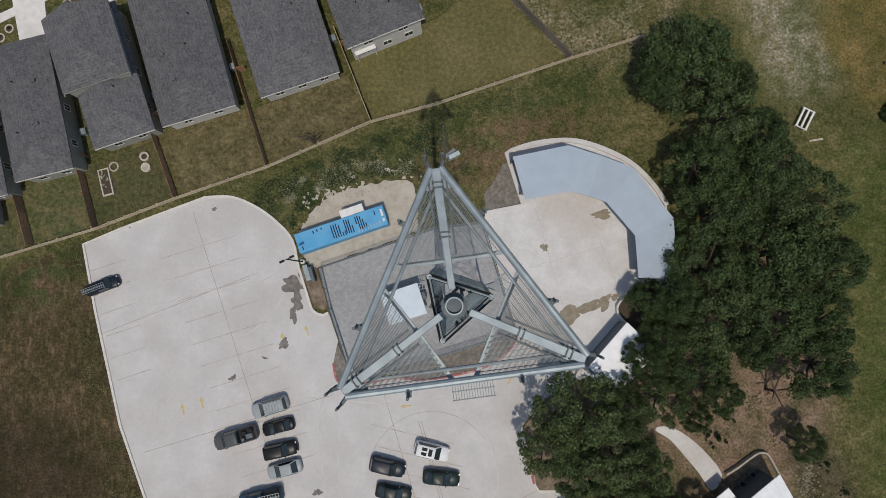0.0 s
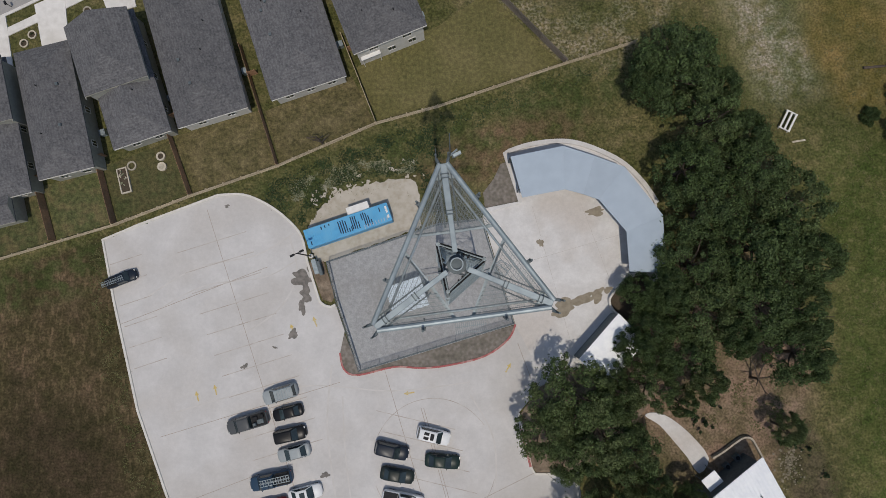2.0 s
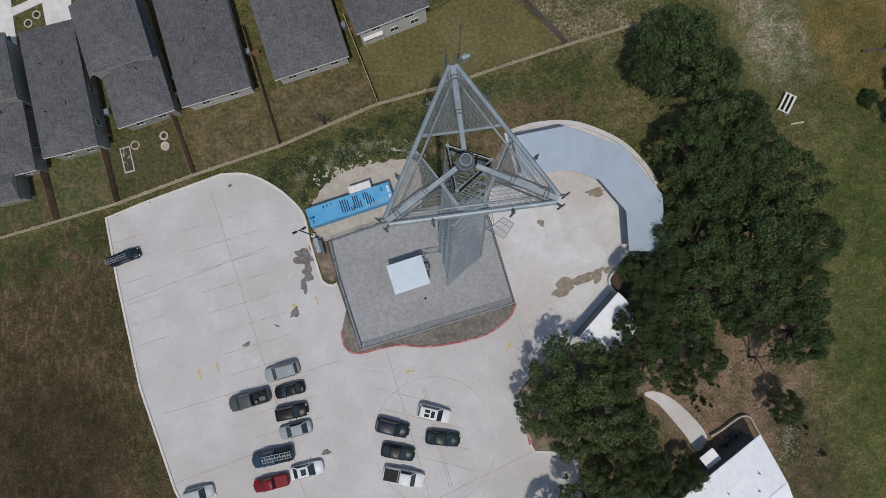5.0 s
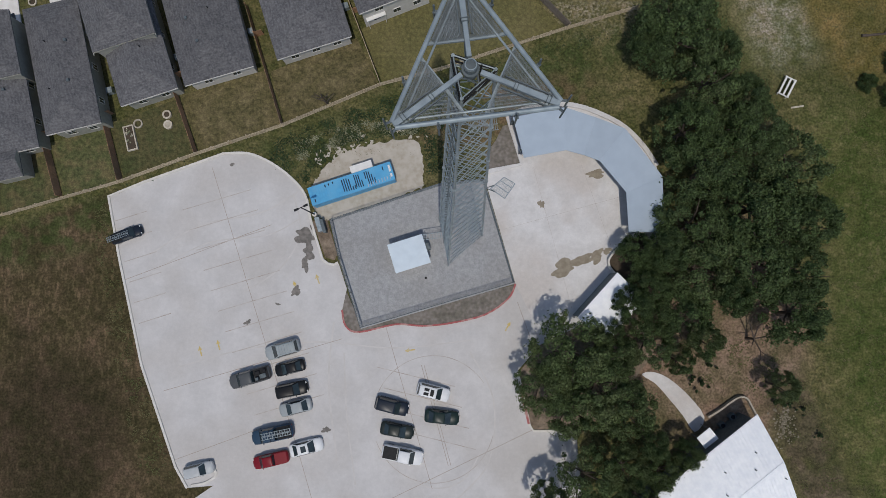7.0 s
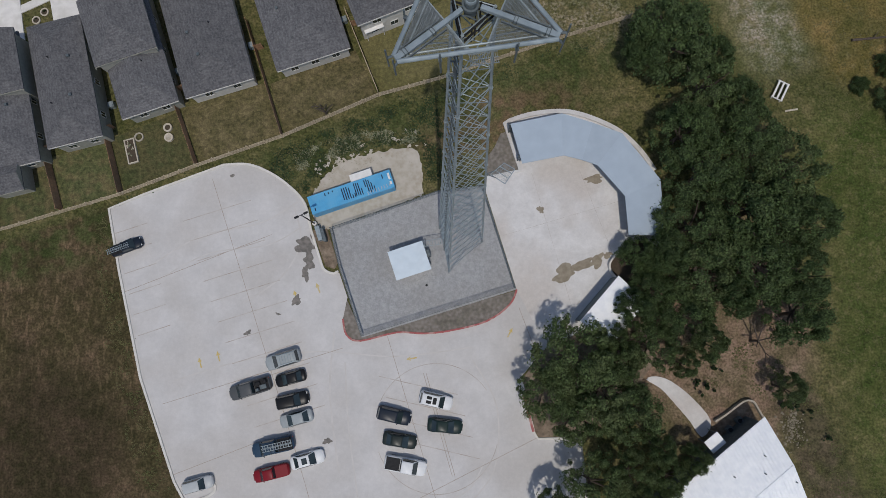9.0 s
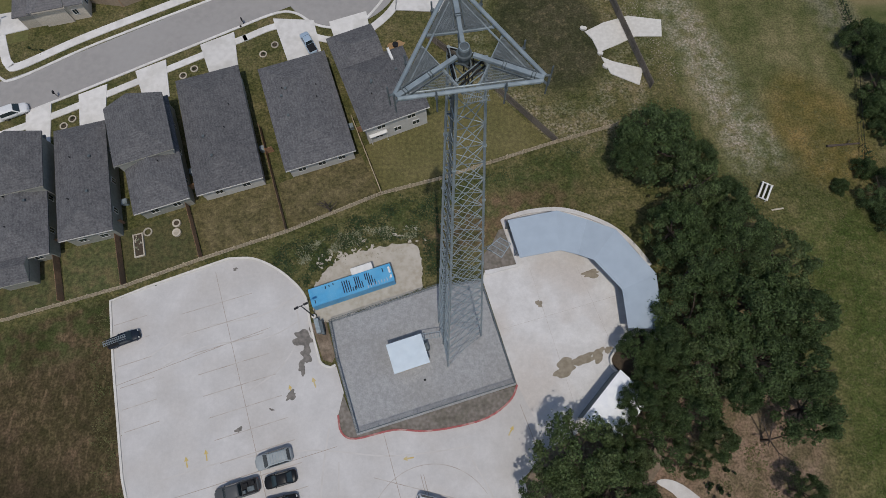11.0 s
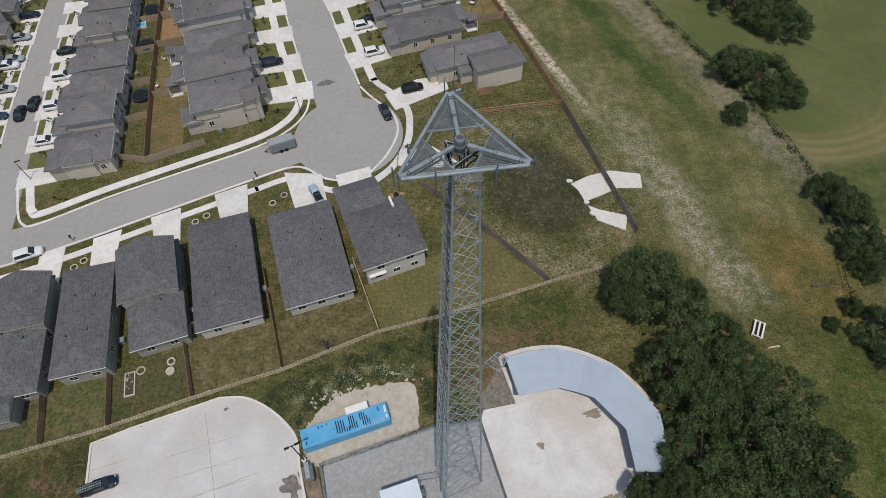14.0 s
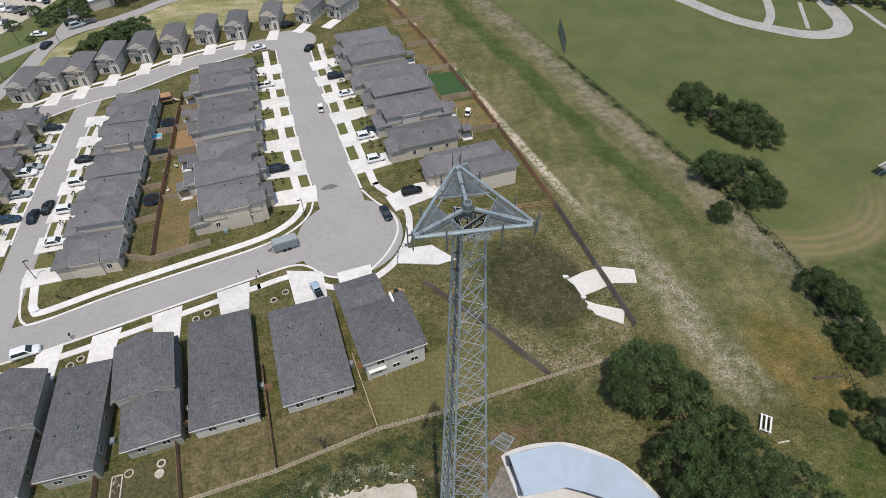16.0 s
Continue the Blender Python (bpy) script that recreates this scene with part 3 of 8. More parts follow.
slab("oak_island", [(15.2, -9.0), (12.4, -12.6), (13.8, -19.2), (14.3, -19.9), (19.7, -19.9), (24, -18), (30, -10), (27, -3), (20.5, -6.5)], 0.0, 0.12, M["dirt"], "leaf litter and soil under the oaks", "planting bed")
# strip between pad fence and red kerb
slab("planting_strip", red_line[:] + [(12.0, -1.1), (-8.3, -6.6), (-10.3, -2.0)], 0.0, 0.12, M["greydirt"], "dry mulch planting strip behind the red kerb", "planting bed")
slab("planting_bed", [(-15.0, 7.5), (-13.2, 2.6), (-12.0, 2.2), (-11.6, 3.0), (-13.0, 7.6)], 0.0, 0.12, M["dirt"], "narrow dark bed beside the gravel compound", "planting bed")
# south-west kerb nose
kerb(smooth_line([(-30.5, -27.2), (-28.6, -26.8), (-27.3, -25.9), (-27.8, -25.0), (-30.6, -26.0)], 4), M["kerb"], "rounded concrete kerb nose at the lot corner")

bm = bmesh.new()
for a, b in (((-40.1, -0.3), (-20.5, 7.0)), ((-28.7, 14.8), (-16.6, -22.5)), ((-16.6, -22.5), (-14, -31)), ((-34.5, -15.0), (-10.9, -8.2)), ((-5.3, -5.9), (1.0, -27.5)), ((-0.4, -11.6), (3.1, -24.6)), ((-0.05, -11.6), (3.45, -24.6)), ((-9.0, -31.0), (14.0, -20.0)), ((12.3, -3.4), (13.9, -8.0)), ((-33.0, -24.0), (-22.0, -20.0))):
    strip(bm, [a, b], 0.07, 0.03, 0.054)
part("expansion_joint", bm, M["joint"], lot)
for k in range(6):
    bm = bmesh.new()
    y = 7.5 - k * 2.75
    x = -42.0 + (7.5 - y) * 0.262
    strip(bm, [(x + 0.3, y + 0.1), (x + 4.6, y + 1.45)], 0.11, 0.03, 0.055)
    part("stall_line", bm, M["line"], lot)
for k in range(11):
    bm = bmesh.new()
    x, y = -28.0 + k * 1.02, 10.4 - k * 2.72
    strip(bm, [(x - 4.6, y - 1.35), (x + 4.6, y + 1.35)], 0.11, 0.03, 0.055)
    part("stall_line", bm, M["line"], lot)
for k in range(4):
    bm = bmesh.new()
    x, y = -1.0 + k * 0.9, -13.2 - k * 2.7
    strip(bm, [(x - 5.2, y + 1.3), (x + 5.0, y - 1.2)], 0.10, 0.03, 0.0555)
    part("stall_line", bm, M["line"], lot)
bm = bmesh.new()
for t0, t1 in ((35, 155), (200, 345)):
    strip(bm, [(1.2 + 8.0 * math.cos(radians(t0 + (t1 - t0) * k / 24)), -18.6 + 8.2 * math.sin(radians(t0 + (t1 - t0) * k / 24))) for k in range(25)], 0.09, 0.03, 0.0556)
part("worn_arc_line", bm, M["line"], lot)


for k, (pts, w) in enumerate((([(-37.0, 3.0), (-30.0, 7.0), (-22.0, 8.6), (-17.0, 11.4)], 0.20), ([(-36.0, 1.0), (-29.0, 4.6), (-21.0, 5.6), (-16.4, 8.0)], 0.16), ([(-24.0, -2.0), (-19.0, 1.4), (-16.6, 6.0), (-17.6, 11.0)], 0.22), ([(-33.0, -12.0), (-24.0, -9.6), (-14.0, -8.6), (-4.0, -9.4), (6.0, -8.4)], 0.18), ([(-12.0, -6.0), (-12.6, -14.0), (-11.4, -24.0)], 0.24), ([(-10.6, -10.0), (-10.2, -18.0), (-9.0, -27.0)], 0.2), ([(6.0, -10.0), (9.0, -16.0), (8.4, -24.0), (4.0, -29.0)], 0.2), ([(-3.0, -25.6), (1.0, -27.4), (5.0, -26.4), (7.4, -22.6)], 0.16))):
    bm = bmesh.new()
    strip(bm, smooth_line(pts, 6), w, 0.03, 0.0522 + 0.0002 * k)
    part("tyre_mark", bm, M["tyre_mark"], lot)


def arrow(x, y, turn, s=1.0):
    bm = bmesh.new()
    m = pose(x, y, 0, 0, 0, turn) @ Matrix.Scale(s, 4)
    for pts in ([(-0.9, -0.12), (0.2, -0.12), (0.2, 0.12), (-0.9, 0.12)], [(0.2, -0.38), (0.95, 0.0), (0.2, 0.38)]):
        prism(bm, [tuple((m @ Vector((*p, 0))).xy) for p in pts], 0.03, 0.056)
    part("painted_arrow", bm, M["yellow"], lot)


for a in ((-1.9, -9.7, 188), (11.0, -6.6, 60), (-14.2, -0.3, 110), (-29.7, -9.8, 105), (-27.3, -9.0, 105), (-17.2, -1.2, 110)):
    arrow(*a, 0.75)


def stain(x, y, rx, ry, turn, seed, material="stain", z=0.058, parent=None, rough=0.4):
    bm = bmesh.new()
    sheet(bm, blob(x, y, rx, ry, turn, seed, 36, rough), z)
    part("stain", bm, M[material], parent or lot)


for k, s in enumerate(((-17.1, -1.9, 0.75, 0.5, 30), (-23.5, -6.0, 0.45, 0.3, 20), (-26.0, 15.2, 0.3, 0.22, 0), (-12.9, -20.0, 0.5, 0.4, 10), (-16.0, 5.4, 0.9, 1.5, 80), (-15.4, 3.4, 0.7, 1.0, 0), (-15.9, 1.7, 0.5, 0.9, 10), (-14.6, 6.6, 0.6, 0.7, 0), (-19.5, -3.6, 0.3, 0.15, -20))):
    stain(*s, seed=k, z=0.057 + 0.004 * k)
for k, s in enumerate(((18.3, 1.0, 1.5, 1.0, 30), (20.6, 2.0, 1.7, 0.7, 15), (22.8, 2.6, 1.0, 0.7, 40), (24.2, 3.3, 0.6, 0.4, 0), (22.9, 13.6, 1.3, 0.5, 8), (15.6, 9.6, 0.4, 0.5, 0))):
    stain(*s, seed=20 + k, material="wet", z=0.062 + 0.004 * k, parent=court)

bm = bmesh.new()
for a, b in (((10.4, 6.2), (26.4, 10.6)), ((14.6, 14.6), (19.4, -4.2)), ((21.0, 14.9), (25.6, 1.4))):
    strip(bm, [a, b], 0.03, 0.03, 0.059)
part("expansion_joint", bm, M["line"], court)

# ---- gravel compound, caliche pad ----
pad_line = [(-12.7, 7.6), (2.0, 12.4), (8.0, 13.0), (12.0, -1.0), (-8.4, -6.9), (-11.3, 2.3)]
gravel = slab("gravel_pad", pad_line, -0.1, 0.14, M["gravel"], "grey crushed-gravel compound under the tower", "gravel")
pad_rnd = random.Random(17)
slab("caliche_pad", [(x + pad_rnd.uniform(-0.14, 0.14), y + pad_rnd.uniform(-0.2, 0.2)) for x, y in smooth_line([(-15.2, 11.5), (-14.0, 13.9), (-11.6, 16.2), (-8.0, 17.6), (-1.2, 18.3), (-0.2, 13.0), (-1.2, 11.6), (-11.6, 8.0), (-13.9, 7.8)], 14, True)], -0.1, 0.07, M["sand"], "bare sandy pad under the blue container", "bare ground")
slab("dirt_corner", [(8.4, 14.2), (12.9, 15.2), (11.6, 20.5), (10.6, 20.2), (9.6, 18.2), (8.2, 16.4)], 0.0, 0.06, M["greydirt"], "bare soil corner beside the courtyard", "bare ground")


# ---- streets ----
def street(name, line, width, label, z=0.03):
    bm = bmesh.new()
    strip(bm, line, width, -0.1, z)
    return tagged(part(name, bm, M["asphalt"]), label, "street", "", "structure")


south_street = [(-90, 34.5), (-74, 39.6), (-60.8, 44.6), (-45, 52.0), (-30.5, 58.9), (-20, 63.8)]
east_street = [(-13.8, 68.0), (-16.8, 78.0), (-24.0, 99.5), (-33.0, 130.0), (-36.6, 143.0)]
west_street = [(-69.4, 42.0), (-70.8, 50.0), (-74.3, 66.0), (-78.2, 85.0), (-81.8, 107.0), (-83.2, 117.0)]
top_street = [(-130, 83), (-100, 105.0), (-87.0, 117.5), (-76.0, 124.0), (-65.0, 134.2), (-51.0, 143.0), (-39.0, 148.0)]
street("road_south", smooth_line(south_street, 4), 7.0, "pale grey asphalt residential street")
street("road_east", smooth_line(east_street, 4), 9.0, "pale grey asphalt residential street", 0.038)
street("road_west", smooth_line(west_street, 4), 5.6, "pale grey asphalt residential street", 0.034)
street("road_north", smooth_line(top_street, 4), 7.0, "pale grey asphalt residential street", 0.042)
bm = bmesh.new()
prism(bm, [(-13.4 + 10.0 * math.cos(t * math.pi / 24), 65.6 + 10.4 * math.sin(t * math.pi / 24)) for t in range(48)], -0.1, 0.046)
tagged(part("road_cul_de_sac", bm, M["asphalt"]), "pale asphalt turning circle", "street", "", "structure")
bm = bmesh.new()
prism(bm, [(-38.0 + 7.5 * math.cos(t * math.pi / 16), 147.5 + 7.0 * math.sin(t * math.pi / 16)) for t in range(32)], -0.1, 0.050)
tagged(part("road_corner", bm, M["asphalt"]), "pale asphalt street bulb", "street", "", "structure")


def verge(line, name="pavement", width=1.15, z=0.12, label="pale concrete pavement"):
    bm = bmesh.new()
    strip(bm, line, width, -0.05, z)
    return tagged(part(name, bm, M["drive"]), label, "pavement", "", "structure")


def kerb_line(line, label="pale concrete street kerb"):
    bm = bmesh.new()
    strip(bm, line, 0.4, -0.05, 0.11)
    return tagged(part("kerb", bm, M["drive"]), label, "kerb", "", "structure")


north_kerb = smooth_line([(-70.6, 57.0), (-67.8, 49.8), (-65.9, 46.9), (-63.2, 46.9), (-53.4, 52.2), (-41.5, 57.8), (-30.0, 63.2), (-24.4, 67.6), (-21.9, 72.4), (-21.9, 78.2)], 5)
kerb_line(north_kerb)
verge(smooth_line([(-68.7, 57.6), (-66.3, 51.4), (-65.2, 49.5), (-63.4, 49.1), (-54.3, 54.0), (-42.4, 59.6), (-30.9, 65.0), (-26.0, 68.9), (-23.8, 73.2), (-23.8, 78.2)], 5), width=1.4)
kerb_line(offset_line(smooth_line(south_street[:5], 4), -3.6))
verge(offset_line(smooth_line(south_street[:5], 4), -6.0))
kerb_line(smooth_line([(-29.2, 55.5), (-23.6, 58.0), (-20.4, 57.9), (-17.0, 55.6), (-13.4, 54.9), (-10.4, 55.5), (-8.6, 57.0)], 5))
verge(smooth_line([(-28.4, 53.2), (-23.6, 55.4), (-20.2, 55.3), (-16.8, 53.2), (-13.0, 52.5), (-9.4, 53.4)], 5))
kerb_line(smooth_line([(-8.6, 57.0), (-6.0, 61.0), (-4.4, 66.5), (-5.6, 71.4), (-9.5, 75.6), (-12.2, 79.0)], 5))
verge(smooth_line([(-9.2, 53.6), (-5.2, 57.6), (-2.9, 62.4), (-2.2, 67.0), (-2.8, 72.5), (-6.0, 77.0), (-8.4, 79.4), (-9.7, 81.2)], 5), width=1.3)
for sgn in (-1, 1):
    kerb_line(offset_line(smooth_line(east_street[1:], 4), sgn * 4.75))
    verge(offset_line(smooth_line(east_street[1:], 4), sgn * 7.7), width=1.6)
    kerb_line(offset_line(smooth_line(west_street[2:5], 4), sgn * 2.95))
    verge(offset_line(smooth_line(west_street[2:5], 4), sgn * 5.0), width=1.3)
    kerb_line(offset_line(smooth_line(top_street[1:6], 4), sgn * 3.6))
verge(offset_line(smooth_line(top_street[1:6], 4), 5.6), width=1.1)


def driveway(pts, label="pale concrete driveway"):
    bm = bmesh.new()
    prism(bm, pts, 0.0, 0.16)
    return tagged(part("driveway", bm, M["drive"]), label, "driveway", "driveways", "structure")


for d in (((-60.6, 40.8), (-57.0, 42.2), (-55.6, 34.4), (-59.3, 34.2)), ((-53.0, 43.6), (-48.9, 45.4), (-48.0, 38.0), (-51.6, 37.0)), ((-44.8, 47.6), (-40.3, 49.6), (-38.8, 43.0), (-42.6, 42.0)), ((-35.2, 52.2), (-30.0, 54.5), (-28.6, 47.4), (-33.0, 46.6)), ((-24.0, 56.9), (-17.4, 56.4), (-15.4, 48.6), (-20.6, 47.6)), ((-14.9, 56.0), (-9.0, 57.9), (-8.0, 52.4), (-13.6, 51.8))):
    driveway(list(d))


# ---- houses ----
def hip_roof(bm, x0, y0, x1, y1, z, rise, over=0.45, front_gable=False, back_gable=False, thick=0.16):
    """A hip or gable roof with eaves; the ridge runs along the longer side."""
    x0, y0, x1, y1 = x0 - over, y0 - over, x1 + over, y1 + over
    w, d = x1 - x0, y1 - y0
    if w <= d:
        h = w / 2
        r0, r1 = ((x0 + h, y0 + (0 if back_gable else h * 0.95), z + rise * h), (x0 + h, y1 - (0 if front_gable else h * 0.95), z + rise * h))
        lo = [(x0, y0), (x1, y0), (x1, y1), (x0, y1)]
        faces = [(0, 1, "a"), (1, 2, "b", "a"), (2, 3, "b"), (3, 0, "a", "b")]
    else:
        h = d / 2
        r0, r1 = ((x0 + (0 if back_gable else h * 0.95), y0 + h, z + rise * h), (x1 - (0 if front_gable else h * 0.95), y0 + h, z + rise * h))
        lo = [(x0, y0), (x1, y0), (x1, y1), (x0, y1)]
        faces = [(0, 1, "b", "a"), (1, 2, "b"), (2, 3, "a", "b"), (3, 0, "a")]
    top = [bm.verts.new((*p, z)) for p in lo]
    bot = [bm.verts.new((*p, z - thick)) for p in lo]
    rv = {"a": bm.verts.new(r0), "b": bm.verts.new(r1)}
    ends = {0: back_gable, 2: front_gable} if w <= d else {3: back_gable, 1: front_gable}
    for i, f in enumerate(faces):
        bm.faces.new([top[f[0]], top[f[1]]] + [rv[k] for k in f[2:]]).material_index = 1 if ends.get(i) else 0
    for i in range(4):
        j = (i + 1) % 4
        bm.faces.new((bot[i], bot[j], top[j], top[i]))
    bm.faces.new(bot[::-1])


def window(parent, x, y, z, w, h, face):
    """A window on a wall that faces 's', 'n', 'e' or 'w': frame and pane."""
    turn = {"s": 0, "e": 90, "n": 180, "w": 270}[face]
    m = pose(x, y, z, 0, 0, turn)
    bm = bmesh.new()
    for cx, cz, sx, sz in ((-w / 2, 0, 0.07, h + 0.07), (w / 2, 0, 0.07, h + 0.07), (0, h / 2, w, 0.07), (0, -h / 2, w, 0.07), (0, 0, 0.05, h)):
        box(bm, cx, -0.03, cz, sx, 0.10, sz, m)
    fr = part("window", bm, M["trim"], parent)
    bm = bmesh.new()
    box(bm, 0, -0.012, 0, w - 0.06, 0.03, h - 0.06, m)
    part("pane", bm, M["glass"], fr)


def house(x, y, w, d, turn, eave=3.0, rise=0.42, wings=(), porch=None, wall="siding", label="", group="row of suburban houses", detail=True, seed=0, garage=0.0, front_gable=False):
    """A house whose front looks along its own +y. wings: further (x0, y0, x1, y1, eave) blocks in its own metres,
    with a sixth number for a cross gable that faces its own -x or +x."""
    rnd = random.Random(seed)
    h = empty("house", x, y, 0, turn, label or "single-storey suburban house with grey shingle hip roof", "house", group)
    blocks = [(-w / 2, -d / 2, w / 2, d / 2, eave)] + list(wings)
    for k, block in enumerate(blocks):
        x0, y0, x1, y1, ez = block[:5]
        bm = bmesh.new()
        box(bm, (x0 + x1) / 2, (y0 + y1) / 2, ez / 2 - 0.05, x1 - x0 - 0.004 * k, y1 - y0 - 0.004 * k, ez + 0.1)
        part("wall", bm, M[wall], h)
        bm = bmesh.new()
        cross = len(block) > 5
        upper = k > 0 and 4.6 < ez < 4.75 and group == "row of suburban houses"     # an upper storey shows its wall over the lower roof
        hip_roof(bm, x0, y0 + 0.38 if upper else y0, x1, y1, ez + 0.1 + 0.013 * k, rise, 0.3 if cross else 0.45, front_gable if k == 0 else not (cross and block[5] < 0), cross and block[5] < 0)
        part("roof", bm, M["shingle_dim" if group == "row of suburban houses" else "shingle"], h).data.materials.append(M[wall])
        for nm, gx0, gy0, gx1, gy1, mm in (("gutter", x0 - 0.4, y0 - (0.12 if upper else 0.5), x1 + 0.4, y0 - (0.04 if upper else 0.42), wall if k else "trim"), ("fascia", x0 - 0.4, y1 + 0.34, x1 + 0.4, y1 + 0.42, wall), ("fascia", x0 - 0.42, y0 - 0.4, x0 - 0.34, y1 + 0.3, wall), ("fascia", x1 + 0.34, y0 - 0.4, x1 + 0.42, y1 + 0.3, wall)):
            bm = bmesh.new()
            box(bm, (gx0 + gx1) / 2, (gy0 + gy1) / 2, ez - 0.06, gx1 - gx0, gy1 - gy0, 0.2)
            part(nm, bm, M[mm], h)
    if eave > 4.4 and group != "row of suburban houses":
        bm = bmesh.new()
        box(bm, 0, 0, 2.75, w + 0.06, d + 0.06, 0.2)
        part("belt_board", bm, M["belt"], h)
    # garage door and front door
    gx = garage
    bm = bmesh.new()
    box(bm, gx, d / 2 + 0.03, 1.15, 4.2 if w > 8 else 3.6, 0.08, 2.2)
    for k in range(3):
        box(bm, gx, d / 2 + 0.075, 0.6 + 0.55 * k, 4.1 if w > 8 else 3.5, 0.02, 0.04)
    part("garage_door", bm, M["door"], h)
    # windows
    n_back = max(2, int(w / 3))
    for k in range(n_back):
        window(h, -w / 2 + (k + 0.6) * w / (n_back + 0.2), -d / 2, min(eave - 1.4, 1.6), 1.1, 1.0, "s")
    for k in range(3):
        window(h, w / 2, -d / 2 + (k + 0.7) * d / 3.5, min(eave - 1.3, 1.7), 0.8, 1.1, "e")
        window(h, -w / 2, -d / 2 + (k + 0.7) * d / 3.5, min(eave - 1.3, 1.7), 0.8, 1.1, "w")
    if eave > 4.5:
        for k in range(2):
            window(h, -w / 4 + k * w / 2, -d / 2, eave - 1.2, 1.2, 1.1, "s")
            window(h, -w / 4 + k * w / 2, d / 2, eave - 1.2, 1.2, 1.1, "n")
    else:
        window(h, -w / 2 + 1.4 if gx > 0 else w / 2 - 1.4, d / 2, 1.6, 1.2, 1.3, "n")
    if detail:
        # roof vents and pipes
        for k in range(rnd.randint(4, 6) if group == "row of suburban houses" else 2):
            sx = rnd.choice((-1, 1))
            vx = sx * rnd.uniform(0.12, 0.32) * w
            vy = rnd.uniform(-0.28, 0.28) * d
            vz = eave + 0.1 + rise * (w / 2 + 0.45 - abs(vx)) if w <= d else eave + 0.1 + rise * (d / 2 + 0.45 - abs(vy))
            bm = bmesh.new()
            if k % 2:
                box(bm, vx, vy, vz + 0.08, 0.34, 0.34, 0.3)
            else:
                bar(bm, (vx, vy, vz - 0.15), (vx, vy, vz + 0.32), 0.07, 8)
            part("roof_vent", bm, M["galv_dark"] if k % 2 else M["black"], h)
        bm = bmesh.new()
        box(bm, w / 2 + 0.75, -d / 2 + d * 0.3, 0.4, 0.8, 0.8, 0.8)
        box(bm, w / 2 + 0.75, -d / 2 + d * 0.3, 0.83, 0.6, 0.6, 0.06)
        part("air_conditioner", bm, M["galv"], h)
    if porch:
        x0, y0, x1, y1 = porch
        bm = bmesh.new()
        box(bm, (x0 + x1) / 2, (y0 + y1) / 2, 2.6, x1 - x0, y1 - y0, 0.16)
        part("porch_roof", bm, M["shingle"], h)
        for px, py in ((x0 + 0.15, y0 + 0.15), (x1 - 0.15, y0 + 0.15)):
            bm = bmesh.new()
            box(bm, px, py, 1.25, 0.14, 0.14, 2.55)
            part("porch_post", bm, M["trim"], h)
        bm = bmesh.new()
        box(bm, (x0 + x1) / 2, (y0 + y1) / 2, 0.09, x1 - x0, y1 - y0, 0.14)
        part("patio", bm, M["drive"], h)
    return h


house(-56.2, 25.2, 7.0, 17.6, 13, wings=((-3.5, -12.0, 0.6, -8.6, 2.8), (-2.9, 0.1, 4.1, 8.3, 4.7)), wall="greenwall", seed=1, label="house with dark grey shingle roof and sage siding")
house(-47.4, 27.7, 6.5, 16.4, 13, eave=3.5, rise=0.36, wall="greenwall", seed=2, label="narrow house with dark grey shingle roof")
house(-38.6, 31.8, 7.0, 16.4, 18, wings=((-4.2, -1.5, 3.4, 7.6, 4.7),), wall="greenwall", seed=3, label="house with dark shingle roof and small side gables")
house(-29.4, 35.6, 8.6, 18.4, 16, rise=0.34, wall="siding", seed=4, label="house with plain dark shingle roof and white gutter")
house(-16.9, 38.4, 9.4, 16.8, 17.5, rise=0.32, wall="siding", seed=5, label="house with plain dark shingle roof facing the cul-de-sac")
house(-5.4, 40.5, 9.2, 10.2, 21, eave=4.9, wings=((-4.6, 4.4, 1.6, 10.6, 4.8),), wall="siding", seed=6, garage=-1.5, label="corner house with pale walls and dark shingle roof")

# ---- fences ----
PANEL = {}


def board_panel(length, height, material):
    """One fence panel: boards side by side on two rails, along its own +x from its own start."""
    key = (round(length, 2), height, material)
    if key not in PANEL:
        bm = bmesh.new()
        n = max(3, int(length / 0.15))
        front, rear = [], []
        for k in range(n):
            dz, dy = 0.03 * math.sin(k * 2.7), 0.014 * (k % 2)
            for e in (0.04, 0.96):
                x = (k + e) * length / n
                front.append([bm.verts.new((x, dy, zz)) for zz in (0.0, height + dz)])
                rear.append([bm.verts.new((x, dy + 0.03, zz)) for zz in (0.0, height + dz)])
        for k in range(len(front) - 1):
            f0, f1, r0, r1 = front[k], front[k + 1], rear[k], rear[k + 1]
            for q in ((f0[0], f1[0], f1[1], f0[1]), (r1[0], r0[0], r0[1], r1[1]), (f0[1], f1[1], r1[1], r0[1]), (r0[0], r1[0], f1[0], f0[0])):
                bm.faces.new(q)
        bm.faces.new((front[0][0], front[0][1], rear[0][1], rear[0][0]))
        bm.faces.new((front[-1][1], front[-1][0], rear[-1][0], rear[-1][1]))
        PANEL[key] = mesh_of(bm, "fence_panel", M[material])
    return PANEL[key]


POST = {}


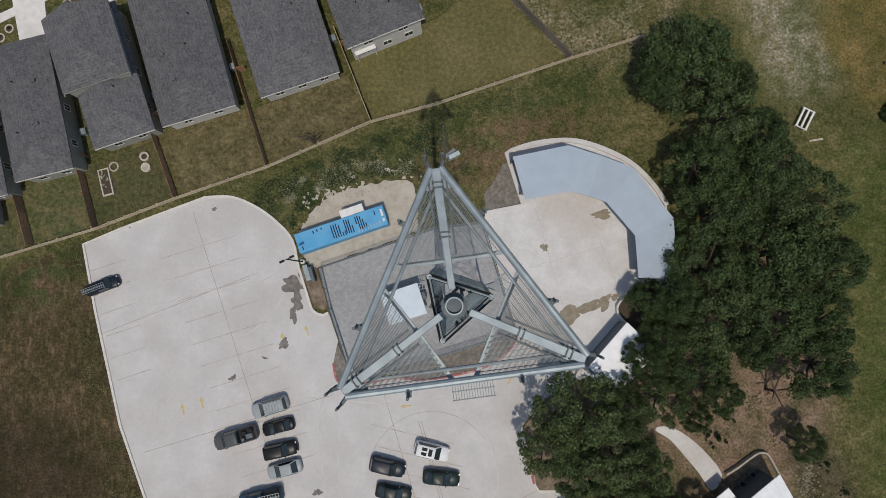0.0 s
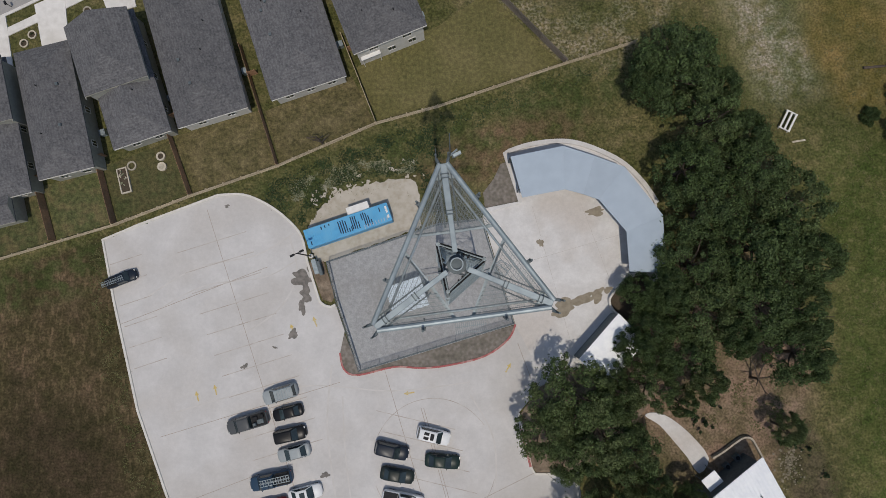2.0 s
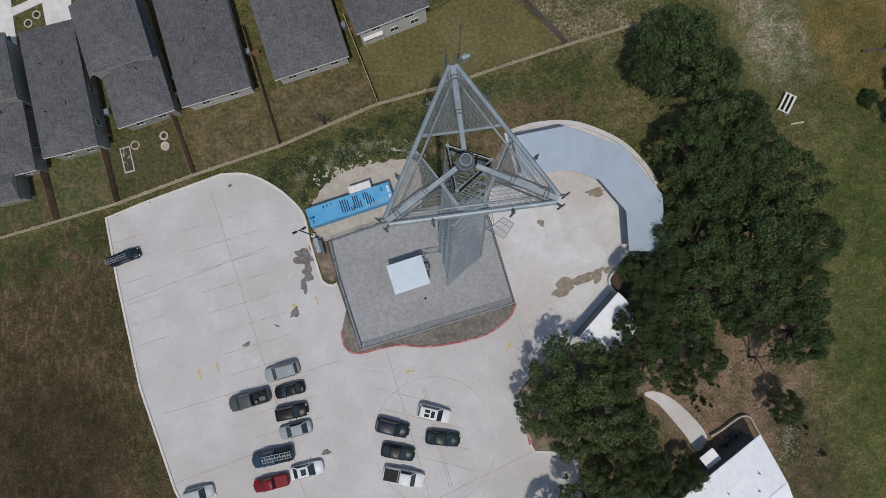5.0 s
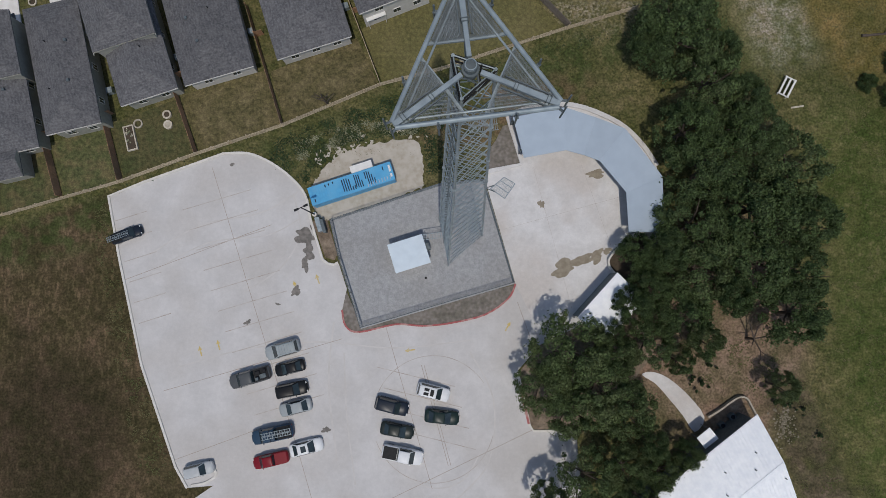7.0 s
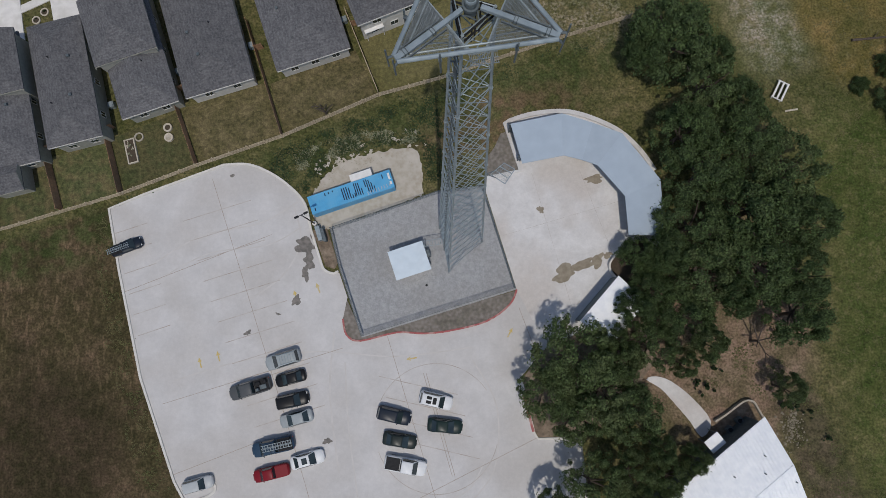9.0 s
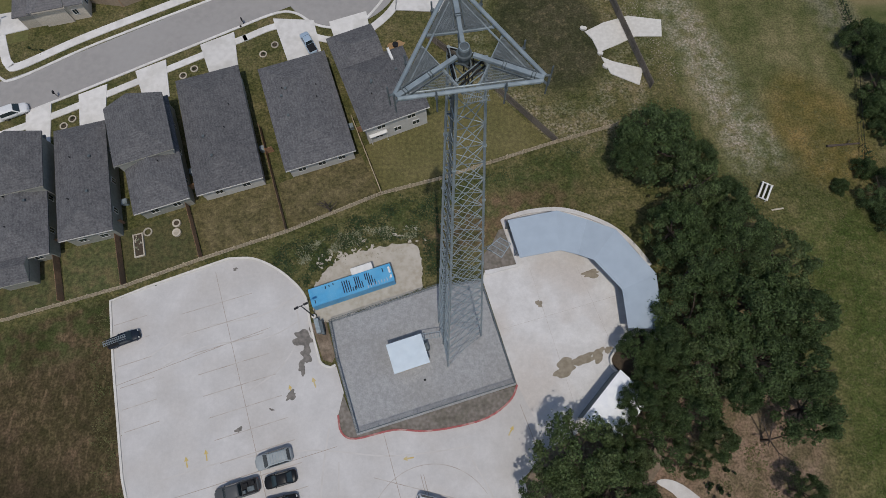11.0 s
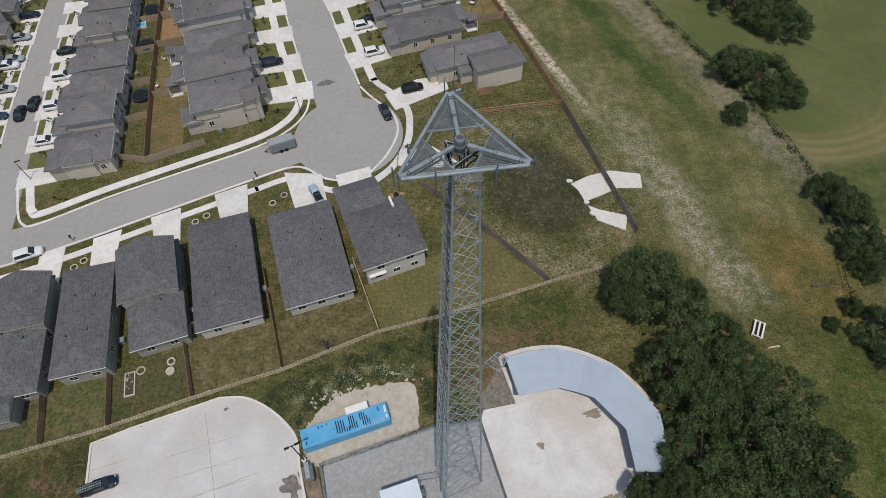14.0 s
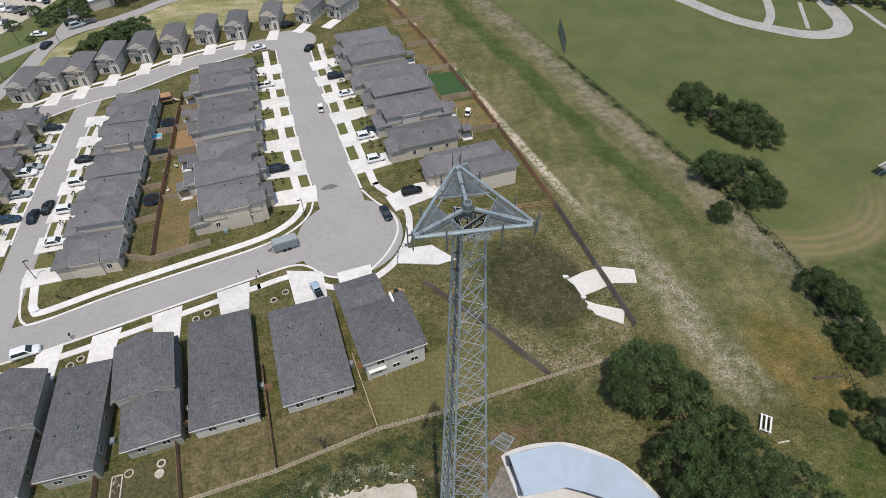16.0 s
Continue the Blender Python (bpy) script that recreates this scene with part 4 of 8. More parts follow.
def board_fence(a, b, height=1.8, material="fence", label="stained cedar privacy fence"):
    a, b = Vector(a), Vector(b)
    run, ang = (b - a).length, math.degrees(math.atan2(b.y - a.y, b.x - a.x))
    f = empty("board_fence", a.x, a.y, 0, ang, label, "fence")
    n = max(1, round(run / 2.4))
    me = board_panel(run / n, height, material)
    key = (height, material)
    if key not in POST:
        bm = bmesh.new()
        box(bm, 0, 0.06, height / 2 - 0.05, 0.1, 0.1, height + 0.1)
        POST[key] = mesh_of(bm, "fence_post", M[material])
    rail_key = (round(run / n, 2), material)
    if rail_key not in POST:
        bm = bmesh.new()
        box(bm, run / n / 2, 0, 0, run / n - 0.1, 0.05, 0.09)
        POST[rail_key] = mesh_of(bm, "fence_rail", M[material])
    rail = POST[rail_key]
    for k in range(n + 1):
        p = new("fence_post", POST[key])
        p.parent, p.location = f, (k * run / n, 0, 0)
        if k < n:
            q = new("fence_panel", me)
            q.parent, q.location = f, (k * run / n, 0, 0)
            for zz in (0.35, height - 0.35):
                r = new("fence_rail", rail)
                r.parent, r.location = f, (k * run / n, 0.062, zz)
    return f


back = [(-75, 4.3), (-56.2, 8.6), (-40.9, 12.9), (-30.7, 16.6), (-19.1, 20.4), (-5.9, 25.9), (2.4, 28.0), (9.8, 30.4), (19.5, 33.5), (28.8, 36.2)]
RAIL = {}


def rail_fence(a, b, height=1.35, label="weathered rail fence along the back yards"):
    """Square posts with four flat rails between them."""
    a, b = Vector(a), Vector(b)
    run, ang = (b - a).length, math.degrees(math.atan2(b.y - a.y, b.x - a.x))
    f = empty("rail_fence", a.x, a.y, 0, ang, label, "fence")
    n = max(1, round(run / 2.4))
    key = round(run / n, 3)
    if key not in RAIL:
        bm = bmesh.new()
        box(bm, key / 2, -0.07, 0, key - 0.02, 0.045, 0.13)
        bm2 = bmesh.new()
        box(bm2, 0, 0, height / 2, 0.13, 0.13, height + 0.1)
        RAIL[key] = (mesh_of(bm, "fence_rail", M["fence_old"]), mesh_of(bm2, "fence_post", M["fence_old"]))
    for k in range(n + 1):
        p = new("fence_post", RAIL[key][1])
        p.parent, p.location = f, (k * run / n, 0, 0)
        for zz in (0.35, 0.66, 0.97, 1.28) if k < n else ():
            r = new("fence_rail", RAIL[key][0])
            r.parent, r.location = f, (k * run / n, 0, zz)


for a, b in zip(back, back[1:]):
    rail_fence(a, b)
for a, b in (((-49.1, 11.0), (-51.6, 19.4)), ((-40.9, 13.1), (-43.4, 22.0)), ((-30.7, 16.8), (-34.4, 27.0)), ((-19.1, 20.6), (-24.2, 37.0)), ((-57.5, 8.6), (-60.5, 18.0)), ((-34.4, 27.0), (-32.2, 27.8)), ((-51.6, 19.4), (-50.6, 19.7)), ((-43.4, 22.0), (-42.4, 22.3)), ((-23.0, 32.9), (-22.0, 33.2)), ((-9.7, 36.0), (-8.2, 36.5)), ((-60.5, 18.0), (-59.6, 18.3))):
    board_fence(a, b, 1.5, "fence", "stained cedar privacy fence between yards")
for a, b in (((-5.9, 26.1), (-10.4, 38.0)),):
    board_fence(a, b, 1.7, "fence_old", "pale weathered board fence between yards")
for a, b in (((19.6, 33.6), (9.8, 44.2)), ((9.8, 44.2), (0.4, 52.9)), ((34.6, 42.5), (26.6, 72.0))):
    board_fence(a, b, 1.8, "fence_grey", "weathered grey board fence beside the vacant lot")
easement = [(34.6, 42.5), (26.6, 72.0), (19.7, 94.3), (12.2, 116.3), (1.2, 145.1), (-11.2, 174.2)]
for a, b in zip(easement[1:], easement[2:]):
    board_fence(a, b, 1.8, "fence", "long cedar fence beside the drainage strip")


def iron_fence(line, height=1.3, spacing=3.0, name="iron_fence", label="black iron fence along the park", material="black", wires=4, r=0.035):
    pts = [Vector(p) for p in line]
    f = empty(name, pts[0].x, pts[0].y, 0, 0, label, "fence")
    o = pts[0]
    for a, b in zip(pts, pts[1:]):
        a2, b2 = a - o, b - o
        n = max(1, round((b2 - a2).length / spacing))
        for k in range(n):
            p = a2.lerp(b2, k / n)
            q = a2.lerp(b2, (k + 1) / n)
            bm = bmesh.new()
            bar(bm, (p.x, p.y, -0.1), (p.x, p.y, height), r, 6)
            part("post", bm, M[material], f)
            bm = bmesh.new()
            bar(bm, (p.x, p.y, height - 0.03), (q.x, q.y, height - 0.03), r * 0.7, 5)
            part("rail", bm, M[material], f)
            bm = bmesh.new()
            for w in range(wires):
                z = height * (0.1 + 0.8 * w / max(1, wires - 1))
                bar(bm, (p.x, p.y, z), (q.x, q.y, z), r * 0.45, 4, caps=False)
            tagged(part("wire_mesh", bm, M[material], f), kind="stuff")
    return f


iron_fence([(62.6, 28.0), (63.6, 32.0), (64.4, 37.0), (65.8, 44.5), (66.4, 52.0), (65.6, 61.3), (62.0, 72.3), (57.8, 84.1), (48.0, 108.0), (37.5, 134.5), (26.9, 159.0), (15.0, 190.0)], 1.2, 4.0, wires=3, r=0.035)
iron_fence([(5.4, 69.4), (18.0, 71.4), (26.6, 72.4)], 1.5, 2.4, "rail_fence", "brown open rail fence at the end lot", "fence", 4, 0.10)
iron_fence([(-4.2, 57.6), (-4.0, 61.8), (2.2, 62.8)], 1.1, 1.6, "railing", "grey metal railing round the turnaround slab", "galv_dark", 4, 0.03)
iron_fence([(-12.3, 7.5), (2.0, 12.1), (7.8, 12.7), (11.7, -0.8), (-8.2, -6.6), (-11.1, 2.4), (-12.3, 7.5)], 2.0, 2.6, "chain_link_fence", "galvanised chain-link fence round the tower compound", "galv_dark", 7, 0.035)


# ---- lattice tower ----
TX, TY, TOP = 4.30, 4.72, 59.7
tower = empty("lattice_tower", TX, TY, 0.14, 0, "tall galvanised three-legged lattice antenna tower", "tower")
BASE_R, HEAD_R = 3.42, 0.72
LEGS = [radians(a) for a in (-108.9, 11.1, 131.1)]


def leg_at(k, z):
    r = BASE_R + (HEAD_R - BASE_R) * z / TOP
    return Vector((r * math.cos(LEGS[k]), r * math.sin(LEGS[k]), z))


for k in range(3):
    bm = bmesh.new()
    bar(bm, leg_at(k, 0), leg_at(k, TOP), 0.11, 8, 0.055)
    leg = part("tower_leg", bm, M["galv"], tower)
    for s in range(1, 10):
        b = leg_at(k, TOP * s / 10)
        bm = bmesh.new()
        bar(bm, b - Vector((0, 0, 0.07)), b + Vector((0, 0, 0.07)), 0.157 - 0.007 * s, 8)
        part("flange", bm, M["galv"], leg)
    bm = bmesh.new()
    p = leg_at(k, 0)
    bar(bm, (p.x, p.y, -0.3), (p.x, p.y, 0.12), 0.42, 14)
    part("footing", bm, M["gravel"], tower, "round concrete footing")
z = 0.0
while z < TOP - 0.3:
    width = math.sqrt(3) * (BASE_R + (HEAD_R - BASE_R) * z / TOP)
    z2 = min(TOP, z + max(1.7, width * 0.80))
    for k in range(3):
        j = (k + 1) % 3
        pair = ((leg_at(k, z), leg_at(j, z2)), (leg_at(j, z), leg_at(k, z2)))
        for a, b in pair if z < 38 or k == 1 else pair[:1]:
            bm = bmesh.new()
            bar(bm, a, b, 0.034 if z < 30 else 0.022, 5)
            part("diagonal_brace", bm, M["galv"], tower)
        bm = bmesh.new()
        bar(bm, leg_at(k, z2), leg_at(j, z2), 0.02, 5)
        part("girt", bm, M["galv"], tower)
    z = z2
# empty antenna frame standing out from the eastern leg
FZ = 39.4
fc = [Vector((x - TX, y - TY, FZ)) for x, y in ((6.2, 5.0), (7.08, 5.72), (7.76, 5.3), (7.1, 4.36))]
root = leg_at(1, FZ)
for a, b in ((root, fc[0].lerp(fc[3], 0.35)), (root, fc[0].lerp(fc[1], 0.3))):
    bm = bmesh.new()
    bar(bm, a, b, 0.035, 6)
    part("frame_arm", bm, M["galv_dark"], tower)
for a, b in ((fc[0], fc[1]), (fc[1], fc[2]), (fc[2], fc[3]), (fc[3], fc[0]), (fc[0].lerp(fc[1], 0.36), fc[3].lerp(fc[2], 0.36)), (fc[0].lerp(fc[1], 0.7), fc[3].lerp(fc[2], 0.7))):
    bm = bmesh.new()
    bar(bm, a, b, 0.03, 6)
    part("frame_bar", bm, M["galv"], tower)
bm = bmesh.new()
for k in range(1, 24):
    bar(bm, fc[0].lerp(fc[3], k / 24), fc[1].lerp(fc[2], k / 24), 0.006, 4, caps=False)
tagged(part("frame_mesh", bm, M["grating"], tower), kind="stuff")
# cable ladder up the inside of one face
bm = bmesh.new()
for s in (-0.25, 0.25):
    a, b = leg_at(2, 0.3).lerp(leg_at(0, 0.3), 0.5 + s * 0.08), leg_at(2, TOP).lerp(leg_at(0, TOP), 0.5 + s * 0.3)
    bar(bm, a * 0.98, b * 0.98, 0.05, 5)
for k in range(60):
    f = k / 60
    a = leg_at(2, 0.3 + (TOP - 0.3) * f).lerp(leg_at(0, 0.3 + (TOP - 0.3) * f), 0.5)
    box(bm, a.x * 0.98, a.y * 0.98, a.z, 0.32, 0.05, 0.05)
part("cable_ladder", bm, M["galv_dark"], tower)

# head frame
HZ, HR, HTURN = 60.17, 2.73, 6.8
corner = [Vector((HR * math.cos(radians(a + HTURN)), HR * math.sin(radians(a + HTURN)), HZ)) for a in (90, 210, 330)]
for k in range(3):
    a, b = corner[k], corner[(k + 1) % 3]
    d = (b - a).normalized()
    inward = -(a + b) / 2
    inward.z = 0
    inward.normalize()
    bm = bmesh.new()
    bar(bm, a + d * 0.18, b - d * 0.18, 0.07, 10)
    part("face_pipe", bm, M["galv"], tower)
    bm = bmesh.new()
    bar(bm, a + inward * 0.22 + d * 0.55 - Vector((0, 0, 0.12)), b + inward * 0.22 - d * 0.55 - Vector((0, 0, 0.12)), 0.034, 8)
    part("inner_pipe", bm, M["galv"], tower)
    # radial arm: a square tube that slides into a wider one, with clamps and a walkway rim on either side
    out = a.copy()
    out.z = 0
    out.normalize()
    ang = math.degrees(math.atan2(out.y, out.x))
    side = Vector((-out.y, out.x, 0))
    for nm, r0, r1, wide, lift, mm in (("arm_tube", 0.30, 1.62, 0.135, 0.0, "galv"), ("arm_sleeve", 1.25, HR - 0.16, 0.165, -0.01, "galv")):
        c = out * (r0 + r1) / 2
        bm = bmesh.new()
        box(bm, 0, 0, 0, r1 - r0, wide, wide, pose(c.x, c.y, HZ - 0.03 + lift, 0, 0, ang))
        bmesh.ops.bevel(bm, geom=list(bm.edges), offset=0.012, segments=1, affect="EDGES")
        part(nm, bm, M[mm], tower)
    for r0 in (1.27, 1.36, 2.2, 2.3):
        c = out * r0
        bm = bmesh.new()
        box(bm, 0, 0, 0, 0.025, 0.215, 0.2, pose(c.x, c.y, HZ - 0.03, 0, 0, ang))
        part("arm_clamp", bm, M["galv_dark"], tower)
    for s in (-1, 1):
        p, q = out * 0.95 + side * 0.17 * s, out * (HR - 0.42) + side * 0.16 * s
        c = (p + q) / 2
        bm = bmesh.new()
        box(bm, 0, 0, 0, (q - p).length, 0.035, 0.10, pose(c.x, c.y, HZ - 0.08, 0, 0, ang))
        part("walkway_rim", bm, M["galv_dark"], tower)
    # ties from each arm out to the face pipes
    for c1, c2 in ((a, b), (b, a)):
        bm = bmesh.new()
        p, q = c1 * 0.31, c1.lerp(c2, 0.455)
        ang = math.degrees(math.atan2(q.y - p.y, q.x - p.x))
        mid = (p + q) / 2
        box(bm, 0, 0, 0, (q - p).xy.length, 0.085, 0.07, pose(mid.x, mid.y, HZ - 0.17, 0, 0, ang))
        part("cross_tie", bm, M["galv"], tower)
    # knee braces down to the mast
    bm = bmesh.new()
    bar(bm, a * 0.62 + Vector((0, 0, HZ * 0.38 - 0.2)), Vector((a.x * 0.3, a.y * 0.3, HZ - 1.3)), 0.03, 6)
    part("knee_brace", bm, M["galv"], tower)
    # open bar grating between arm and face pipe
    for c1, c2 in ((a, b), (b, a)):
        bm = bmesh.new()
        along = (c2 - c1).normalized()
        run = (c2 - c1).length
        ang = math.degrees(math.atan2(inward.y, inward.x))
        for s in range(int(run * 0.43 / 0.022)):
            t0 = 0.12 + s * 0.022
            deep = min(t0 * math.tan(radians(30)) - 0.1, 2.2)
            if t0 > 1.2:
                deep = min(deep, (run * 0.45 - t0) * 1.75)
            if deep < 0.1:
                continue
            m0 = c1 + along * t0 + inward * (0.06 + deep / 2)
            box(bm, 0, 0, 0, deep, 0.005, 0.04, pose(m0.x, m0.y, HZ - 0.10, 0, 0, ang))
        for g in (0.1 + 0.1 * j for j in range(9)):
            p0, p1 = c1 + along * (0.25 + g * 1.75) + inward * g, c1 + along * (run * 0.45 - 0.5 * g) + inward * g
            if (p1 - p0).dot(along) > 0.1:
                bar(bm, p0 - Vector((0, 0, 0.1)), p1 - Vector((0, 0, 0.1)), 0.009, 4, caps=False)
        tagged(part("grating", bm, M["grating"], tower), kind="stuff")
    # antenna pipes on the face
    for f in (0.28, 0.72):
        c = a.lerp(b, f) - inward * 0.14
        bm = bmesh.new()
        bar(bm, c + Vector((0, 0, -0.75)), c + Vector((0, 0, 0.35)), 0.03, 8)
        part("antenna_pipe", bm, M["galv_dark"], tower)
        bm = bmesh.new()
        box(bm, 0, 0, 0, 0.10, 0.18, 0.07, pose(c.x + inward.x * 0.06, c.y + inward.y * 0.06, HZ, 0, 0, math.degrees(math.atan2(d.y, d.x))))
        part("pipe_clamp", bm, M["galv_dark"], tower)
    rim = Vector((-a.y, a.x, 0)).normalized()
    for s in (-1, 1):
        c = a * 1.0 + rim * 0.16 * s
        c.z = HZ
        bm = bmesh.new()
        bar(bm, c + Vector((0, 0, -0.5)), c + Vector((0, 0, 0.45)), 0.026, 8)
        part("antenna_pipe", bm, M["galv_dark"], tower)
        bm = bmesh.new()
        bar(bm, c, (a.x * 0.93 + rim.x * 0.1 * s, a.y * 0.93 + rim.y * 0.1 * s, HZ), 0.04, 6)
        part("pipe_clamp", bm, M["galv_dark"], tower)
# hub: dark round plate, collar and open pipe
bm = bmesh.new()
bar(bm, (0, 0, HZ - 0.16), (0, 0, HZ - 0.06), 0.25, 12)
part("hub_plate", bm, M["galv_dark"], tower)
bm = bmesh.new()
bar(bm, (0, 0, HZ - 0.5), (0, 0, HZ + 0.16), 0.185, 14)
part("hub_collar", bm, M["galv_dark"], tower)
# dark steel triangle on the mast's top, with its inner ties
for k in range(3):
    a, b = leg_at(k, TOP) * 1.05, leg_at((k + 1) % 3, TOP) * 1.05
    for lift, r in ((-0.06, 0.05), (-0.42, 0.035)):
        bm = bmesh.new()
        bar(bm, (a.x, a.y, TOP + lift), (b.x, b.y, TOP + lift), r, 6)
        part("mast_head_beam", bm, M["black"], tower)
    m0 = (a + b) / 2
    bm = bmesh.new()
    bar(bm, (m0.x, m0.y, TOP - 0.06), (a.x * 0.25, a.y * 0.25, TOP + 0.1), 0.03, 6)
    bar(bm, (m0.x, m0.y, TOP - 0.06), (b.x * 0.25, b.y * 0.25, TOP + 0.1), 0.03, 6)
    part("mast_head_tie", bm, M["galv_dark"], tower)
    bm = bmesh.new()
    for f in (0.3, 0.42, 0.58):
        c = a.lerp(b, f) * 0.86
        bar(bm, (c.x, c.y, TOP + 0.05), (c.x * 0.97, c.y * 0.97, TOP - 1.0), 0.028, 5)
    part("cable_bundle", bm, M["black"], tower)
for k in range(3):
    out = corner[k].copy()
    out.z = 0
    out.normalize()
    ang = math.degrees(math.atan2(out.y, out.x))
    bm = bmesh.new()
    c = out * (HR - 0.34)
    prism(bm, [tuple((pose(c.x, c.y, 0, 0, 0, ang) @ Vector((px, py, 0))).xy) for px, py in ((-0.2, -0.34), (0.16, -0.14), (0.16, 0.14), (-0.2, 0.34))], HZ - 0.11, HZ - 0.075)
    part("corner_plate", bm, M["galv"], tower)
# step-out platform on the south face
a, b = corner[1], corner[2]
d = (b - a).normalized()
out = Vector((d.y, -d.x, 0))
mid = a.lerp(b, 0.53)
ang = math.degrees(math.atan2(d.y, d.x))
bm = bmesh.new()
for k in range(16):
    c = mid + d * (-0.38 + k * 0.05) + out * 0.2
    box(bm, 0, 0, 0, 0.012, 0.30, 0.02, pose(c.x, c.y, HZ - 0.12, 0, 0, ang))
for s in (0.04, 0.2, 0.36):
    c = mid + out * s
    box(bm, 0, 0, 0, 0.80, 0.016, 0.025, pose(c.x, c.y, HZ - 0.12, 0, 0, ang))
tagged(part("step_grating", bm, M["grating"], tower), kind="stuff")
bm = bmesh.new()
n = 20
rings = [[bm.verts.new((r * math.cos(2 * math.pi * k / n), r * math.sin(2 * math.pi * k / n), zz)) for k in range(n)] for r, zz in ((0.165, HZ + 0.05), (0.165, HZ + 0.24), (0.140, HZ + 0.24), (0.140, HZ - 0.1))]
for p, q in zip(rings, rings[1:]):
    for k in range(n):
        bm.faces.new((p[k], p[(k + 1) % n], q[(k + 1) % n], q[k]))
bm.faces.new(rings[-1])
part("hub_pipe", bm, M["galv"], tower)
# whips and a small dish panel at the north tip
for dx, h in ((-0.16, 0.5), (0.20, 1.9)):
    bm = bmesh.new()
    bar(bm, (corner[0].x + dx, corner[0].y + 0.1, HZ - 0.3), (corner[0].x + dx, corner[0].y + 0.1, HZ + h), 0.013, 6)
    part("whip_antenna", bm, M["galv_dark"], tower)
bm = bmesh.new()
box(bm, 0, 0, 0, 0.22, 0.08, 0.42, pose(corner[0].x + 0.36, corner[0].y + 0.14, HZ - 0.3, 8, 0, 25))
bar(bm, (corner[0].x + 0.2, corner[0].y + 0.1, HZ - 0.2), (corner[0].x + 0.38, corner[0].y + 0.25, HZ - 0.2), 0.03, 6)
part("panel_antenna", bm, M["galv"], tower)

# ---- equipment shed and cable bridge ----
shed = empty("equipment_shed", -1.85, 2.9, 0.14, 17.3, "small equipment shed with white flat roof on the gravel", "shed")
bm = bmesh.new()
box(bm, 0, 0, 1.2, 4.2, 3.4, 2.4)
part("wall", bm, M["stone"], shed)
bm = bmesh.new()
box(bm, 0, 0, 2.46, 4.7, 3.85, 0.12)
part("roof", bm, M["paleroof"], shed)
bm = bmesh.new()
box(bm, 2.5, 0.2, 1.4, 0.6, 0.9, 1.3)
part("wall_air_conditioner", bm, M["galv_dark"], shed)
bm = bmesh.new()
box(bm, 2.13, -1.0, 1.05, 0.06, 0.9, 2.0)
part("door", bm, M["door"], shed)
bridge = empty("cable_bridge", 0.2, 5.0, 0.14, 8, "galvanised cable bridge between shed and tower", "cable bridge")
for yy in (-0.35, 0.35):
    bm = bmesh.new()
    box(bm, 1.0, yy, 2.7, 2.4, 0.06, 0.08)
    part("rail", bm, M["galv"], bridge)
for k in range(7):
    bm = bmesh.new()
    box(bm, -0.1 + k * 0.36, 0, 2.7, 0.05, 0.7, 0.05)
    part("rung", bm, M["galv"], bridge)
for xx in (0.0, 2.0):
    bm = bmesh.new()
    bar(bm, (xx, 0, 0), (xx, 0, 2.7), 0.05, 6)
    part("post", bm, M["galv"], bridge)

# ---- blue container on the sandy pad ----
cont = empty("shipping_container", -9.45, 12.1, 0.07, 17.8, "long bright blue steel container with slotted roof on sandy pad", "container")
L, W, HH = 11.3, 2.45, 2.2
bm = bmesh.new()
box(bm, 0, 0, HH / 2, L, W, HH)
part("body", bm, M["container"], cont)
for sgn in (-1, 1):
    bm = bmesh.new()
    for k in range(38):
        box(bm, -L / 2 + 0.2 + k * L / 38.5, sgn * (W / 2 + 0.015), HH / 2, 0.14, 0.04, HH - 0.3)
    part("corrugated_side", bm, M["container"], cont)
for k in range(34):
    bm = bmesh.new()
    box(bm, -L / 2 + 0.3 + k * L / 34, 0, HH + 0.012, 0.16, W - 0.2, 0.03)
    part("roof_rib", bm, M["container"], cont)
for f, y0, l0 in ((0.405, 0.05, 1.6), (0.432, 0.0, 1.7), (0.459, 0.0, 1.7), (0.486, -0.1, 1.5), (0.513, -0.65, 0.5), (0.54, -0.6, 0.6), (0.556, 0.1, 1.7), (0.580, 0.05, 1.7), (0.604, 0.0, 1.7), (0.63, -0.4, 0.9), (0.682, 0.45, 0.9), (0.706, 0.1, 1.7), (0.73, -0.05, 1.7), (0.754, -0.25, 1.3), (0.78, -0.55, 0.7), (0.90, 0.6, 0.55), (0.205, 0.75, 0.4), (0.25, 0.8, 0.3), (0.30, 0.85, 0.25), (0.05, -0.7, 0.45)):
    bm = bmesh.new()
    box(bm, -L / 2 + f * L, y0, HH + 0.036, 0.13, l0, 0.022)
    part("open_slot", bm, M["container_dark"], cont)
for k in range(9):
    bm = bmesh.new()
    box(bm, 2.1 + k * 0.38, -0.92 + 0.02 * k, HH + 0.045, 0.10, 0.45, 0.03)
    part("pale_slat", bm, M["blueroof"], cont)
for yy in (-0.55, 0.15, 0.6):
    bm = bmesh.new()
    box(bm, L / 2 - 0.28, yy, HH + 0.05, 0.26, 0.42, 0.05)
    part("end_plate", bm, M["white"], cont, "white-painted end plate")
bm = bmesh.new()
box(bm, 1.9, W / 2 + 0.55, 1.0, 2.8, 0.8, 1.9)
box(bm, 1.9, W / 2 + 0.55, 1.98, 2.95, 0.95, 0.07)
part("white_unit", bm, M["white"], cont, "white boxed unit against the container")

